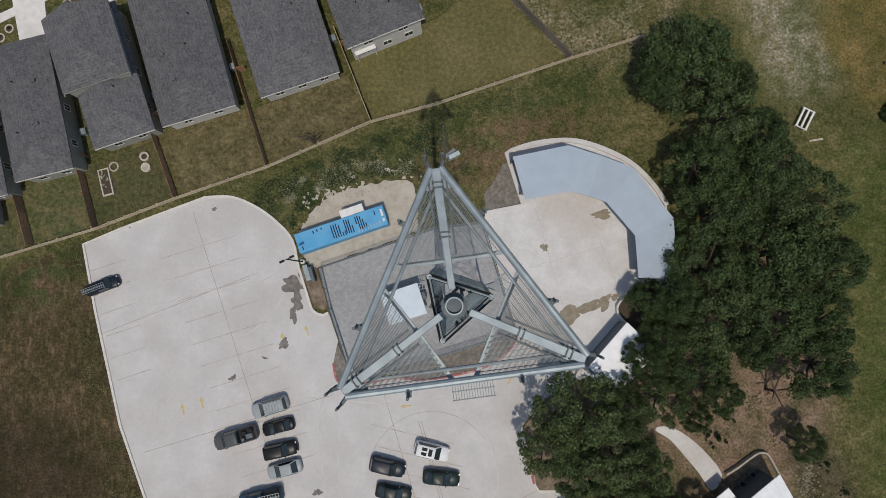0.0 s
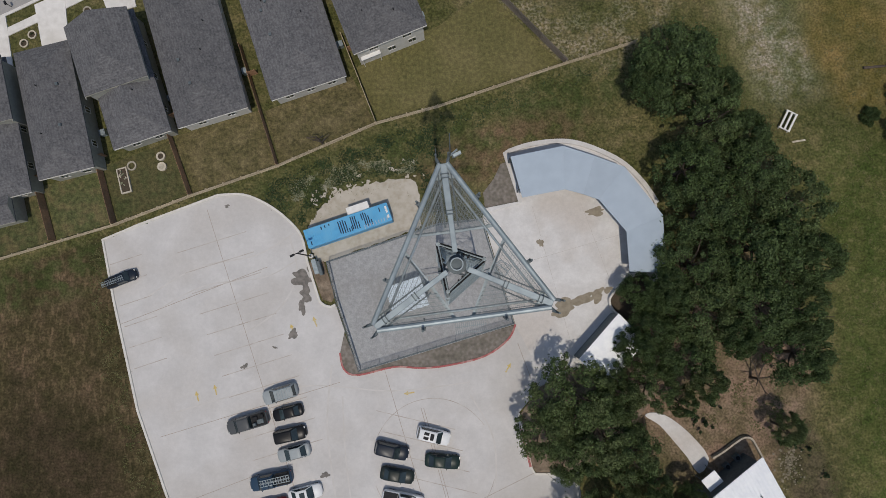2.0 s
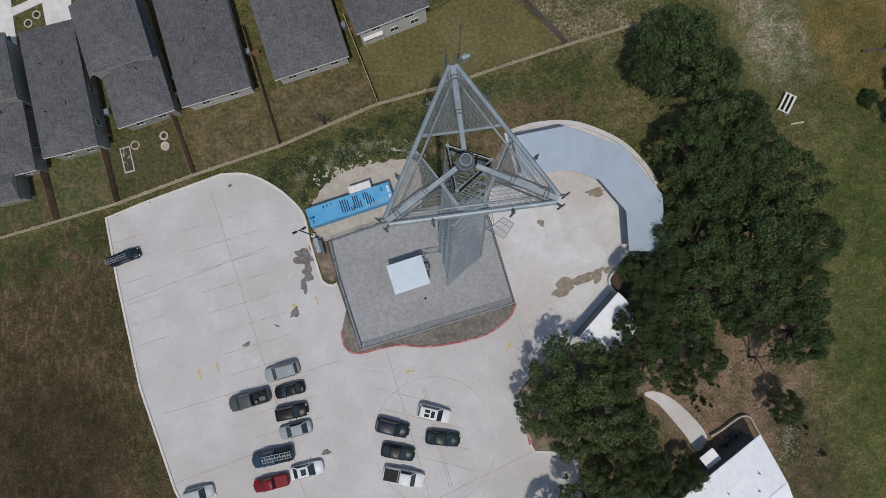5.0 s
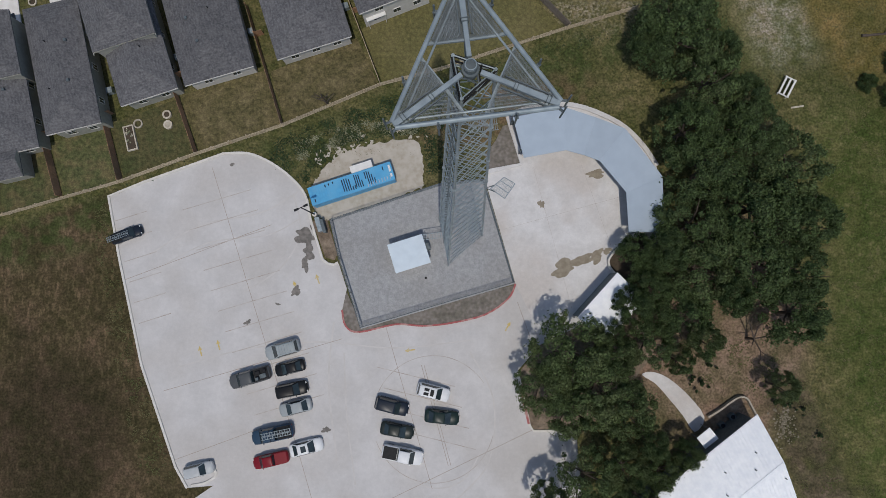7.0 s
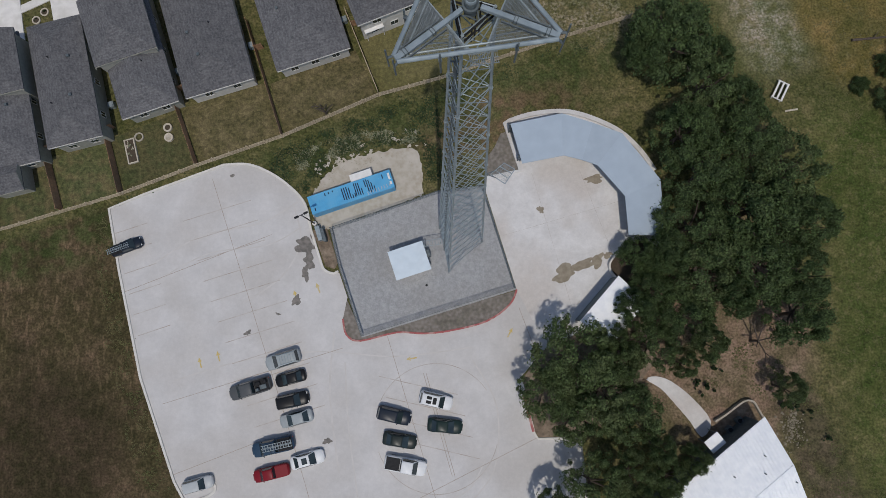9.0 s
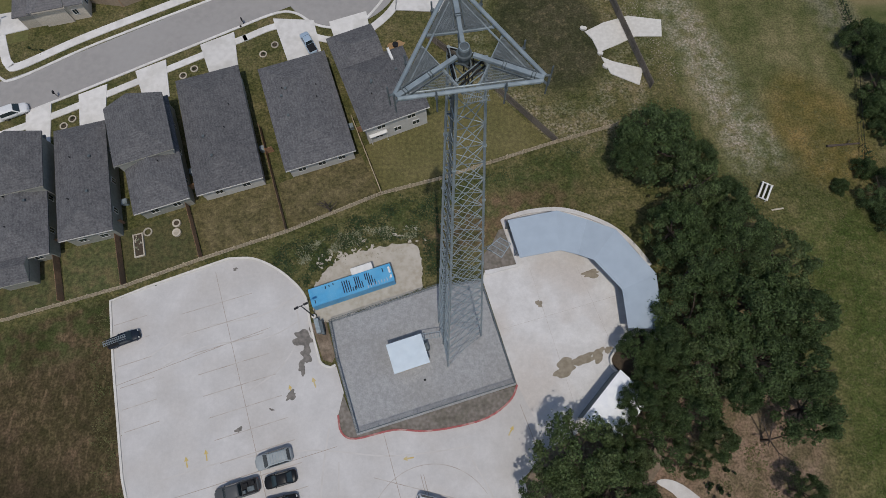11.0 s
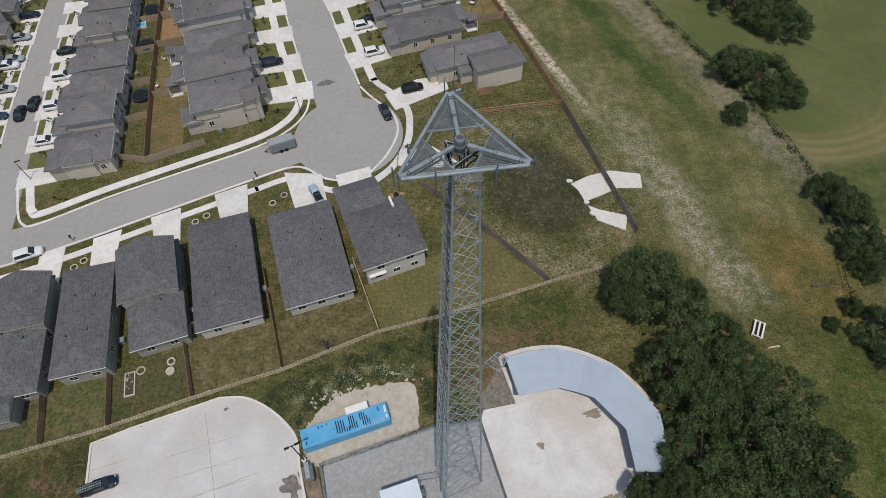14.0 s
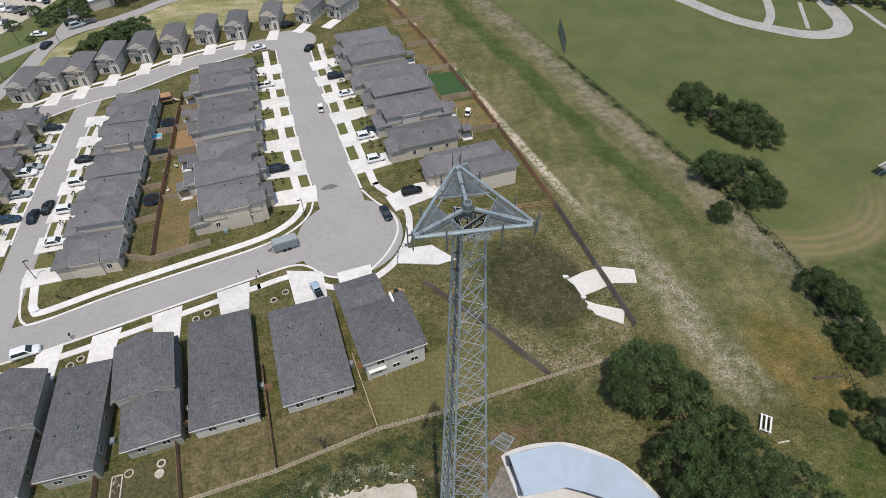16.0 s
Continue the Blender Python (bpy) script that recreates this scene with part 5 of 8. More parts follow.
# ---- curved canopy round the courtyard ----
canopy = empty("canopy", 0, 0, 0, 0, "curved open canopy with pale blue metal roof round the courtyard", "canopy")
outer = [(11.6, 20.4), (18.3, 21.65), (22.2, 20.3), (25.95, 18.8), (30.5, 12.6), (30.6, 5.4)]
inner = [(13.0, 15.2), (18.45, 16.15), (20.7, 15.5), (22.7, 14.75), (26.0, 10.65), (26.2, 5.6)]
for k in range(5):
    quad = [inner[k], inner[k + 1], outer[k + 1], outer[k]]
    zi, zo = 2.9, 3.3
    bm = bmesh.new()
    lo = [bm.verts.new((*p, zz)) for p, zz in zip(quad, (zi, zi, zo, zo))]
    hi = [bm.verts.new((*p, zz + 0.12)) for p, zz in zip(quad, (zi, zi, zo, zo))]
    bm.faces.new(lo)
    bm.faces.new(hi[::-1])
    for i in range(4):
        j = (i + 1) % 4
        bm.faces.new((lo[i], hi[i], hi[j], lo[j]))
    bmesh.ops.recalc_face_normals(bm, faces=bm.faces)
    part("roof_panel", bm, M["blueroof"], canopy)
    bm = bmesh.new()
    bar(bm, (*inner[k], zi + 0.122), (*outer[k], zo + 0.122), 0.03, 4)
    part("roof_seam", bm, M["blueroof"], canopy)
    bm = bmesh.new()
    p, q = Vector(outer[k]), Vector(outer[k + 1])
    strip(bm, [tuple(p * 0.995), tuple(q * 0.995)], 0.2, 0.05, 3.27)
    part("back_wall", bm, M["galv_dark"], canopy)
    for e in (0, 1) if k == 4 else (0,):
        p = Vector(inner[k + e]).lerp(Vector(outer[k + e]), 0.22)
        bm = bmesh.new()
        box(bm, p[0], p[1], 1.48, 0.16, 0.16, 2.9)
        part("post", bm, M["galv_dark"], canopy)

# low curved wall that joins the canopy to the shed wing, with a dark bed inside it
bend_line = smooth_line([(29.63, 5.21), (28.3, 5.23), (27.02, 4.92), (25.91, 4.06), (24.87, 3.0), (24.28, 2.14), (24.32, 1.33), (24.79, 0.59), (25.18, 0.18)], 4)
bm = bmesh.new()
strip(bm, bend_line, 0.22, 0.0, 0.72)
tagged(part("bed_wall", bm, M["kerb"]), "low curved pale concrete wall round a planting bed", "wall", "", "structure")

slab("planting_bed", bend_line + [(26.4, -0.8), (29.6, 2.0)], 0.0, 0.085, M["mulch"], "dark mulched planting bed under the oaks", "planting bed")

# second canopy wing to the south
wing = empty("shed_wing", 0, 0, 0, 0, "low shed with white metal roof beside the courtyard", "shed")
quad = [(19.45, -5.2), (24.55, 0.4), (27.9, -3.0), (22.8, -8.6)]
bm = bmesh.new()
prism(bm, quad, 3.3, 3.42)
part("roof", bm, M["whiteroof"], wing)
bm = bmesh.new()
strip(bm, [(19.57, -5.17), (24.53, 0.28)], 0.15, 0.05, 3.29)
part("wall", bm, M["galv_dark"], wing)
bm = bmesh.new()
strip(bm, [(22.86, -8.38), (27.72, -3.02)], 0.15, 0.05, 3.29)
part("wall", bm, M["galv_dark"], wing)



# ---- trees ----
def crown_mesh(seed, radius, height, n_lobes, n_leaves, leaf, material="leaf", flat=0.7):
    """Small leaves over the skins of many billowing lobes, with looser sprays and gaps between them."""
    rnd = random.Random(seed)
    lobes = []
    for k in range(n_lobes):
        t = rnd.uniform(0, 2 * math.pi)
        r = radius * 0.96 * math.sqrt(rnd.random())
        zz = height * (0.42 + 0.42 * (1 - (r / radius) ** 2)) * rnd.uniform(0.82, 1.1)
        lobes.append((Vector((r * math.cos(t), r * math.sin(t), zz)), radius * rnd.choice((0.06, 0.09, 0.12, 0.16, 0.20)) * rnd.uniform(0.9, 1.15)))
    share = np.cumsum([lr ** 1.6 for c, lr in lobes]).tolist()
    vs, fs = [], []
    for k in range(n_leaves):
        c, lr = rnd.choices(lobes, cum_weights=share)[0]
        u = Vector((rnd.gauss(0, 1), rnd.gauss(0, 1), rnd.gauss(0.55, 0.9))).normalized()
        deep = rnd.uniform(0.82, 1.12) if k % 4 else rnd.uniform(0.5, 1.9)
        p = c + Vector((u.x * lr, u.y * lr, u.z * lr * flat)) * deep
        nrm = (u * 0.8 + Vector((rnd.gauss(0, 0.42), rnd.gauss(0, 0.42), rnd.gauss(0.1, 0.42)))).normalized()
        a = nrm.orthogonal().normalized()
        a.rotate(Matrix.Rotation(rnd.uniform(0, 6.28), 3, nrm))
        b = nrm.cross(a)
        s = leaf * rnd.uniform(0.6, 1.35)
        i = len(vs)
        bend = nrm * s * 0.25
        vs += [p - a * s - bend, p + b * s * 0.62, p + a * s - bend, p - b * s * 0.62]
        fs += [(i, i + 1, i + 3), (i + 1, i + 2, i + 3)]
    me = bpy.data.meshes.new("crown")
    me.from_pydata([tuple(v) for v in vs], [], fs)
    me.materials.append(M[material])
    return me


def trunk_mesh(seed, height, spread, r=0.32):
    rnd = random.Random(seed)
    bm = bmesh.new()
    top = Vector((rnd.uniform(-0.3, 0.3), rnd.uniform(-0.3, 0.3), height * 0.32))
    bar(bm, (0, 0, -0.2), top, r, 9, r * 0.75)
    for k in range(6):
        t = k * 1.05 + rnd.uniform(-0.3, 0.3)
        mid = top + Vector((math.cos(t) * spread * 0.35, math.sin(t) * spread * 0.35, height * 0.16))
        end = mid + Vector((math.cos(t + 0.3) * spread * 0.35, math.sin(t + 0.3) * spread * 0.35, height * 0.18))
        bar(bm, top, mid, r * 0.5, 6, r * 0.33)
        bar(bm, mid, end, r * 0.33, 5, r * 0.12)
    return mesh_of(bm, "trunk", M["bark"])


OAKS = [(crown_mesh(11 + k, 4.2, 6.5, 84, 15500, 0.128), trunk_mesh(31 + k, 6.5, 4.2)) for k in range(4)]
OAKS += [(crown_mesh(91 + k, 4.2, 6.5, 60, 10500, 0.13, "leaf_light"), trunk_mesh(95 + k, 6.5, 4.2)) for k in range(3)]
OAKS += [(crown_mesh(131 + k, 4.2, 6.5, 50, 3600, 0.26), trunk_mesh(135 + k, 6.5, 4.2)) for k in range(2)]
SHRUBS = [(crown_mesh(51 + k, 0.7, 1.2, 7, 160, 0.14, "leaf_dark"), None) for k in range(2)]
SAPLING = (crown_mesh(61, 0.75, 2.6, 14, 620, 0.11, "leaf"), trunk_mesh(62, 2.4, 0.6, 0.05))


def tree(x, y, radius=4.2, turn=0, height=6.5, variant=0, label="broad dark green live oak", group="oak grove", sink=0.0):
    cm, tm = OAKS[variant]
    t = empty("oak_tree", x, y, -sink, turn, label, "tree", group)
    t.scale = (radius / 4.2, radius / 4.2, height / 6.5)
    for nm, me in (("trunk", tm), ("crown", cm)):
        o = new(nm, me)
        o.parent = t
    return t


def shrub(x, y, s=1.0, k=0, z=-0.38, label="small round green shrub"):
    t = empty("shrub", x, y, z, k * 77, label, "shrub", "garden shrubs")
    t.scale = (s, s, s)
    o = new("foliage", SHRUBS[k % 2][0])
    o.parent = t


def sapling(x, y, s=1.0, k=0):
    t = empty("young_tree", x, y, 0.05, k * 77, "young street tree with thin trunk", "tree", "young trees")
    t.scale = (s, s, s)
    for nm, me in zip(("crown", "trunk"), SAPLING):
        o = new(nm, me)
        o.parent = t


GROVE = [(33.0, 31.1, 6.4), (29.4, 29.0, 3.2), (36.4, 24.7, 5.0), (33.3, 18.3, 4.3), (35.6, 12.9, 5.2), (41.5, 17.7, 5.0), (40.3, 22.1, 3.6), (46.2, 13.3, 5.2), (41.0, 8.0, 5.8), (47.9, 6.7, 4.2), (33.9, 6.4, 5.0), (30.6, 2.6, 3.4), (34.4, 0.7, 5.2), (41.4, 1.5, 5.6), (46.9, 0.2, 4.0), (28.6, -1.8, 3.0), (26.2, -3.6, 2.7), (23.2, -7.4, 2.2), (32.2, -5.2, 4.0), (34.6, -8.0, 2.6), (46.2, -5.0, 4.4), (38.0, -2.6, 3.0), (28.0, -8.6, 3.4), (32.0, -10.6, 2.0), (18.2, -9.1, 5.4), (14.7, -13.2, 4.0), (21.6, -13.9, 5.4), (25.0, -16.6, 4.0), (18.6, -16.6, 3.8), (27.8, -20.2, 2.4), (20.0, -24.4, 4.2), (24.6, -23.6, 3.2), (15.6, -27.6, 3.0), (32.6, -22.0, 2.0), (29.4, -24.0, 2.6), (26.2, -27.0, 2.8), (44.4, -13.8, 2.2), (23.6, -10.0, 3.0), (38.0, 28.5, 2.8), (27.2, 2.9, 2.7)]
for k, (x, y, r) in enumerate(GROVE):
    pale = y < -7 or (k % 5 == 2)
    tree(x, y, r * 0.93, k * 67, 5.6 + 0.45 * r + 1.9 * ((k * 0.618) % 1.0), 4 + k % 3 if pale else k % 4, "spreading live oak with paler olive leaves" if pale else "broad dark green live oak")
FAR = [(64.6, 106.4, 4.6, 7.5), (67.6, 100.4, 5.0, 7.6), (72.6, 96.4, 5.2, 7.8), (75.6, 91.6, 4.2, 7.2), (60.2, 79.0, 4.4, 7.5), (65.0, 76.4, 5.0, 7.6), (67.4, 72.0, 3.6, 6.5), (67.0, 49.0, 3.0, 5.4), (68.4, 45.4, 3.6, 6.0), (67.9, 41.4, 3.6, 5.8), (68.3, 37.4, 3.2, 5.2), (67.4, 34.0, 2.2, 4.2), (57.4, 67.4, 2.2, 5.0), (64.4, 24.2, 3.4, 5.0), (66.4, 19.4, 3.6, 5.4), (62.8, 28.2, 1.6, 3.0), (59.0, 25.6, 1.3, 2.2)]
for k, (x, y, r, h) in enumerate(FAR):
    tree(x, y, r * 1.05, k * 83, h + 1.6, (k + 1) % 4, "dark green live oak at the park fence", "park oaks", 1.8)


# ---- cars ----
PAINT = {}


def paint(c):
    if c not in PAINT:
        PAINT[c] = mat("car_paint", c, tuple(v * 0.93 for v in c), 2.0, 0.34, 0.0, spec=0.2)
    return PAINT[c]


CARS = {}


def shade_smooth(me):
    for p in me.polygons:
        p.use_smooth = True
    return me


def car_body(kind):
    """Meshes of one kind of car, along its own +x (front), standing on z = 0."""
    if kind in CARS:
        return CARS[kind]
    Lh, Wh, deck, roof = {"sedan": (2.3, 0.92, 0.86, 1.42), "suv": (2.35, 0.97, 1.0, 1.74), "pickup": (2.85, 1.0, 1.05, 1.85), "van": (2.6, 1.0, 1.08, 2.0)}[kind]
    rear_drop = 0.97 if kind == "sedan" else 1.0
    bm = bmesh.new()
    rings = []
    for fx, fw, fz in ((-1, 0.58, 0.78), (-0.97, 0.80, 0.91), (-0.90, 0.94, rear_drop), (-0.75, 0.99, rear_drop), (-0.3, 1, 1), (0.2, 1, 1), (0.5, 1, 0.98), (0.72, 0.98, 0.93), (0.87, 0.93, 0.86), (0.955, 0.78, 0.76), (1, 0.5, 0.62)):
        w, zt = Wh * fw, deck * fz
        half = [(w * 0.88, 0.26), (w * 0.99, 0.42), (w, 0.62 * zt + 0.1), (w * 0.95, zt - 0.07), (w * 0.84, zt - 0.01)]
        rings.append([bm.verts.new((Lh * fx, -y, z)) for y, z in half] + [bm.verts.new((Lh * fx, 0, zt + 0.02))] + [bm.verts.new((Lh * fx, y, z)) for y, z in half[::-1]])
    n = len(rings[0])
    for a, b in zip(rings, rings[1:]):
        for i in range(n):
            bm.faces.new((a[i], a[(i + 1) % n], b[(i + 1) % n], b[i]))
    bm.faces.new(rings[0])
    bm.faces.new(rings[-1][::-1])
    bmesh.ops.recalc_face_normals(bm, faces=bm.faces)
    body = shade_smooth(mesh_of(bm, "car_body"))
    cab = {"sedan": (-1.8, -1.05, 0.35, 1.2), "suv": (-2.2, -1.95, 0.45, 1.2), "pickup": (-0.7, -0.5, 1.0, 1.65), "van": (-2.45, -2.3, 0.95, 1.75)}[kind]
    wb, wt = Wh - 0.06, Wh - 0.24
    bm = bmesh.new()

    def ring(x0, x1, w, z, soft):
        pts = []
        for cx, cy, t0 in ((x1 - soft, w - soft, 0), (x0 + soft, w - soft, 90), (x0 + soft, -w + soft, 180), (x1 - soft, -w + soft, 270)):
            pts += [bm.verts.new((cx + soft * math.cos(radians(t0 + t)), cy + soft * math.sin(radians(t0 + t)), z)) for t in (0, 45, 90)]
        return pts

    rs = [ring(cab[0], cab[3], wb, deck - 0.06, 0.16), ring(cab[1], cab[2], wt, roof - 0.05, 0.16), ring(cab[1] + 0.12, cab[2] - 0.12, wt - 0.12, roof, 0.12)]
    for a, b in zip(rs, rs[1:]):
        for i in range(12):
            bm.faces.new((a[i], a[(i + 1) % 12], b[(i + 1) % 12], b[i]))
    bm.faces.new(rs[-1])
    bmesh.ops.recalc_face_normals(bm, faces=bm.faces)
    top = shade_smooth(mesh_of(bm, "car_cabin"))

    def pane(name, corners, keep=0.86):
        cs = [Vector(c) for c in corners]
        mid = sum(cs, Vector()) / 4
        nrm = (cs[1] - cs[0]).cross(cs[3] - cs[0]).normalized()
        if nrm.dot(mid - Vector((0, 0, 0.6))) < 0:
            nrm = -nrm
        bm = bmesh.new()
        lo = [bm.verts.new(mid + (c - mid) * keep - nrm * 0.02) for c in cs]
        hi = [bm.verts.new(mid + (c - mid) * keep + nrm * 0.022) for c in cs]
        bm.faces.new(lo)
        bm.faces.new(hi)
        for i in range(4):
            bm.faces.new((lo[i], lo[(i + 1) % 4], hi[(i + 1) % 4], hi[i]))
        bmesh.ops.recalc_face_normals(bm, faces=bm.faces)
        return name, mesh_of(bm, name, M["glass"])

    zb, zt = deck, roof - 0.05
    panes = [pane("windscreen", ((cab[3], -wb, zb), (cab[3], wb, zb), (cab[2], wt, zt), (cab[2], -wt, zt)), 0.9),
             pane("rear_window", ((cab[0], -wb, zb), (cab[0], wb, zb), (cab[1], wt, zt), (cab[1], -wt, zt)), 0.84)]
    for s in (-1, 1):
        panes.append(pane("side_window", ((cab[0], s * wb, zb), (cab[3], s * wb, zb), (cab[2], s * wt, zt), (cab[1], s * wt, zt)), 0.84))
    bm = bmesh.new()
    bar(bm, (0, -0.12, 0), (0, 0.12, 0), 0.34, 14)
    tyre = mesh_of(bm, "tyre", M["tyre"])
    bm = bmesh.new()
    bar(bm, (0, -0.13, 0), (0, 0.13, 0), 0.2, 10)
    rim = mesh_of(bm, "rim", M["rim"])
    bed = None
    if kind == "pickup":
        bm = bmesh.new()
        box(bm, (-Lh - 0.6) / 2 + 0.02, 0, deck + 0.01, Lh - 0.95, 2 * Wh - 0.36, 0.06)
        bed = mesh_of(bm, "cargo_bed", M["black"])
    CARS[kind] = (Lh, Wh, body, panes, top, tyre, rim, bed, deck)
    return CARS[kind]


LAMP_RED = mat("tail_lamp", (0.35, 0.02, 0.02), None, 3.0, 0.3)
LAMP_CLEAR = mat("head_lamp", (0.6, 0.6, 0.58), None, 3.0, 0.2)
LAMP = {}


def car(kind, x, y, turn, colour, label, z=0.05, group="parked cars", extras="", length=None):
    Lh, Wh, body, panes, top, tyre, rim, bed, deck = car_body(kind)
    c = empty({"sedan": "sedan_car", "suv": "suv_car", "pickup": "pickup_truck", "van": "van"}[kind], x, y, z, turn, label, "truck" if kind == "pickup" else "car", group)
    if length:
        c.scale = (length / (2 * Lh),) * 3
    pm = paint(colour)
    for nm, me in (("body", body), ("cabin", top)):
        me2 = me.copy()
        me2.materials.clear()
        me2.materials.append(pm)
        new(nm, me2).parent = c
    for nm, me in panes:
        new(nm, me).parent = c
    for sx in (-0.62, 0.66):
        for s in (-1, 1):
            w = new("wheel", tyre)
            w.parent, w.location = c, (Lh * sx, s * (Wh - 0.15), 0.34)
            r = new("rim", rim)
            r.parent = w
    if bed and colour == RED:
        me2 = bed.copy()
        me2.materials.clear()
        me2.materials.append(pm)
        new("cargo_bed", me2).parent = c
    elif bed:
        new("cargo_bed", bed).parent = c
    if kind not in LAMP:
        bm = bmesh.new()
        box(bm, 0, 0, 0, 0.16, 0.26, 0.12)
        LAMP[kind] = mesh_of(bm, "lamp")
    for s in (-1, 1):
        for nm, px, mm in (("headlight", Lh - 0.15, LAMP_CLEAR), ("tail_light", -Lh + 0.12, LAMP_RED)):
            me3 = LAMP[kind].copy()
            me3.materials.append(mm)
            o = new(nm, me3)
            o.parent, o.location = c, (px, s * (Wh - 0.36), deck - 0.26)
        bm = bmesh.new()
        box(bm, 0.62 if kind != "pickup" else 1.25, s * (Wh + 0.02), deck + 0.08, 0.1, 0.14, 0.1)
        part("mirror", bm, pm, c)
    if extras == "ladders":
        for s in (-0.35, 0.1):
            bm = bmesh.new()
            for yy in (s - 0.17, s + 0.17):
                box(bm, -0.9, yy, 2.05, 4.0, 0.05, 0.07)
            for k in range(12):
                box(bm, -2.8 + k * 0.34, s, 2.05, 0.05, 0.34, 0.05)
            part("ladder", bm, M["galv"], c, "aluminium ladder on the rack")
        bm = bmesh.new()
        for xx in (-2.4, 0.0):
            for s in (-0.75, 0.75):
                bar(bm, (xx, s, deck), (xx, s, 2.0), 0.03, 5)
            bar(bm, (xx, -0.75, 2.0), (xx, 0.75, 2.0), 0.03, 5)
        part("ladder_rack", bm, M["black"], c)
    if extras == "rack":
        bm = bmesh.new()
        for k in range(6):
            box(bm, -1.7 + 0.36 * k, 0, 1.82, 0.05, 1.25, 0.04)
        for s in (-0.62, 0.62):
            box(bm, -0.8, s, 1.82, 2.1, 0.05, 0.05)
        part("roof_rack", bm, M["galv"], c)
    if extras == "sunroof":
        bm = bmesh.new()
        box(bm, -0.25, 0, {"sedan": 1.42, "suv": 1.74}.get(kind, 1.8) + 0.012, 0.7, 0.8, 0.03)
        part("sunroof", bm, M["glass"], c)
    if extras == "panels":
        for xx, sx, yy, sy in ((-0.15, 0.5, 0.0, 0.9), (-0.95, 0.7, -0.3, 0.4), (-0.95, 0.7, 0.3, 0.4)):
            bm = bmesh.new()
            box(bm, xx, yy, 1.75, sx, sy, 0.04)
            part("roof_opening", bm, M["black"], c)
    if extras == "load":
        for k, (xx, yy, sx, sy, h) in enumerate(((-1.3, -0.3, 0.7, 0.5, 0.3), (-1.9, 0.25, 0.9, 0.6, 0.2), (-2.3, -0.4, 0.4, 0.5, 0.35), (-1.1, 0.45, 0.4, 0.4, 0.45))):
            bm = bmesh.new()
            box(bm, xx, yy, deck + h / 2, sx, sy, h)
            bmesh.ops.bevel(bm, geom=list(bm.edges), offset=0.05, segments=1, affect="EDGES")
            part("load", bm, M["galv_dark"] if k % 2 else M["black"], c)
    return c


SILVER, GREY, BLACK, WHITE, RED, BLUE, NAVY = (0.33, 0.36, 0.37), (0.085, 0.09, 0.095), (0.012, 0.013, 0.015), (0.72, 0.73, 0.74), (0.20, 0.012, 0.02), (0.03, 0.06, 0.10), (0.015, 0.022, 0.035)
car("suv", -18.6, -9.5, 196, SILVER, "silver suv with roof rack in the lot", extras="rack", length=4.6)
car("pickup", -22.8, -13.1, 196, GREY, "dark grey pickup truck with loaded bed", extras="load", length=5.5)
car("sedan", -17.6, -11.9, 194, BLACK, "black hatchback parked in the lot", length=4.0)
car("suv", -17.3, -14.7, 12, BLACK, "black suv parked in the lot", length=4.3)
car("sedan", -16.8, -17.0, 194, SILVER, "silver sedan parked in the lot", length=4.3)
car("pickup", -19.7, -20.4, 192, BLUE, "dark blue work truck carrying aluminium ladders", extras="ladders", length=5.5)
car("pickup", -19.9, -23.7, 193, RED, "dark red pickup truck parked in the lot", length=4.7)
car("sedan", -15.3, -22.1, 14, WHITE, "white sedan with dark sunroof", extras="sunroof", length=4.4)
car("suv", -29.3, -25.0, 14, (0.45, 0.47, 0.48), "silver suv at the lot corner", length=3.95)
car("pickup", -39.8, 5.7, 20, NAVY, "dark navy work truck carrying ladders", extras="ladders", length=4.3)
car("suv", -4.2, -16.8, -14, NAVY, "black suv parked in the lot", length=4.45)
car("suv", 1.2, -15.0, -14, WHITE, "white open-topped off-road car with dark windows", extras="panels", length=4.35)
car("sedan", 2.3, -18.2, -6, (0.015, 0.03, 0.028), "dark green sedan parked in the lot", length=4.5)
car("sedan", -3.5, -19.9, -10, (0.02, 0.028, 0.027), "dark sedan parked in the lot", length=4.4)
car("pickup", -2.8, -23.0, -11, WHITE, "white pickup truck with black bed", length=5.4)


# ---- the neighbourhood beyond ----
ALONG, ACROSS = Vector((-0.317, 0.948)), Vector((0.948, 0.317))
W_ALONG, W_ACROSS = Vector((-0.199, 0.980)), Vector((0.980, 0.199))
# kerb end and garage end of each driveway
east_drives = [((-38.0, 131.0), (-44.4, 129.2)), ((-35.7, 122.9), (-42.0, 121.2)), ((-33.1, 114.2), (-40.0, 112.4)), ((-30.6, 105.4), (-37.4, 103.6)), ((-27.9, 96.2), (-35.4, 94.6)), ((-25.0, 87.0), (-32.9, 85.2)), ((-21.6, 78.2), (-29.8, 76.6))]
right_drives = [((-29.6, 131.7), (-23.0, 134.2)), ((-27.0, 123.3), (-20.4, 125.8)), ((-24.1, 114.9), (-17.0, 117.6)), ((-21.1, 105.6), (-13.4, 108.8)), ((-17.9, 96.3), (-10.3, 99.2)), ((-14.8, 86.4), (-7.0, 89.6))]
west_drives = [((-79.9 + 1.62 * k, 106.9 - 8.4 * k), (-73.6 + 1.62 * k, 108.3 - 8.4 * k)) for k in range(7)]
outer_drives = [((-84.6, 104.6), (-88.4, 103.8)), ((-82.9, 96.4), (-86.7, 95.6)), ((-81.6, 88.2), (-85.4, 87.4)), ((-80.2, 80.2), (-84.0, 79.4)), ((-78.9, 72.4), (-82.7, 71.6)), ((-77.6, 64.6), (-81.4, 63.8))]


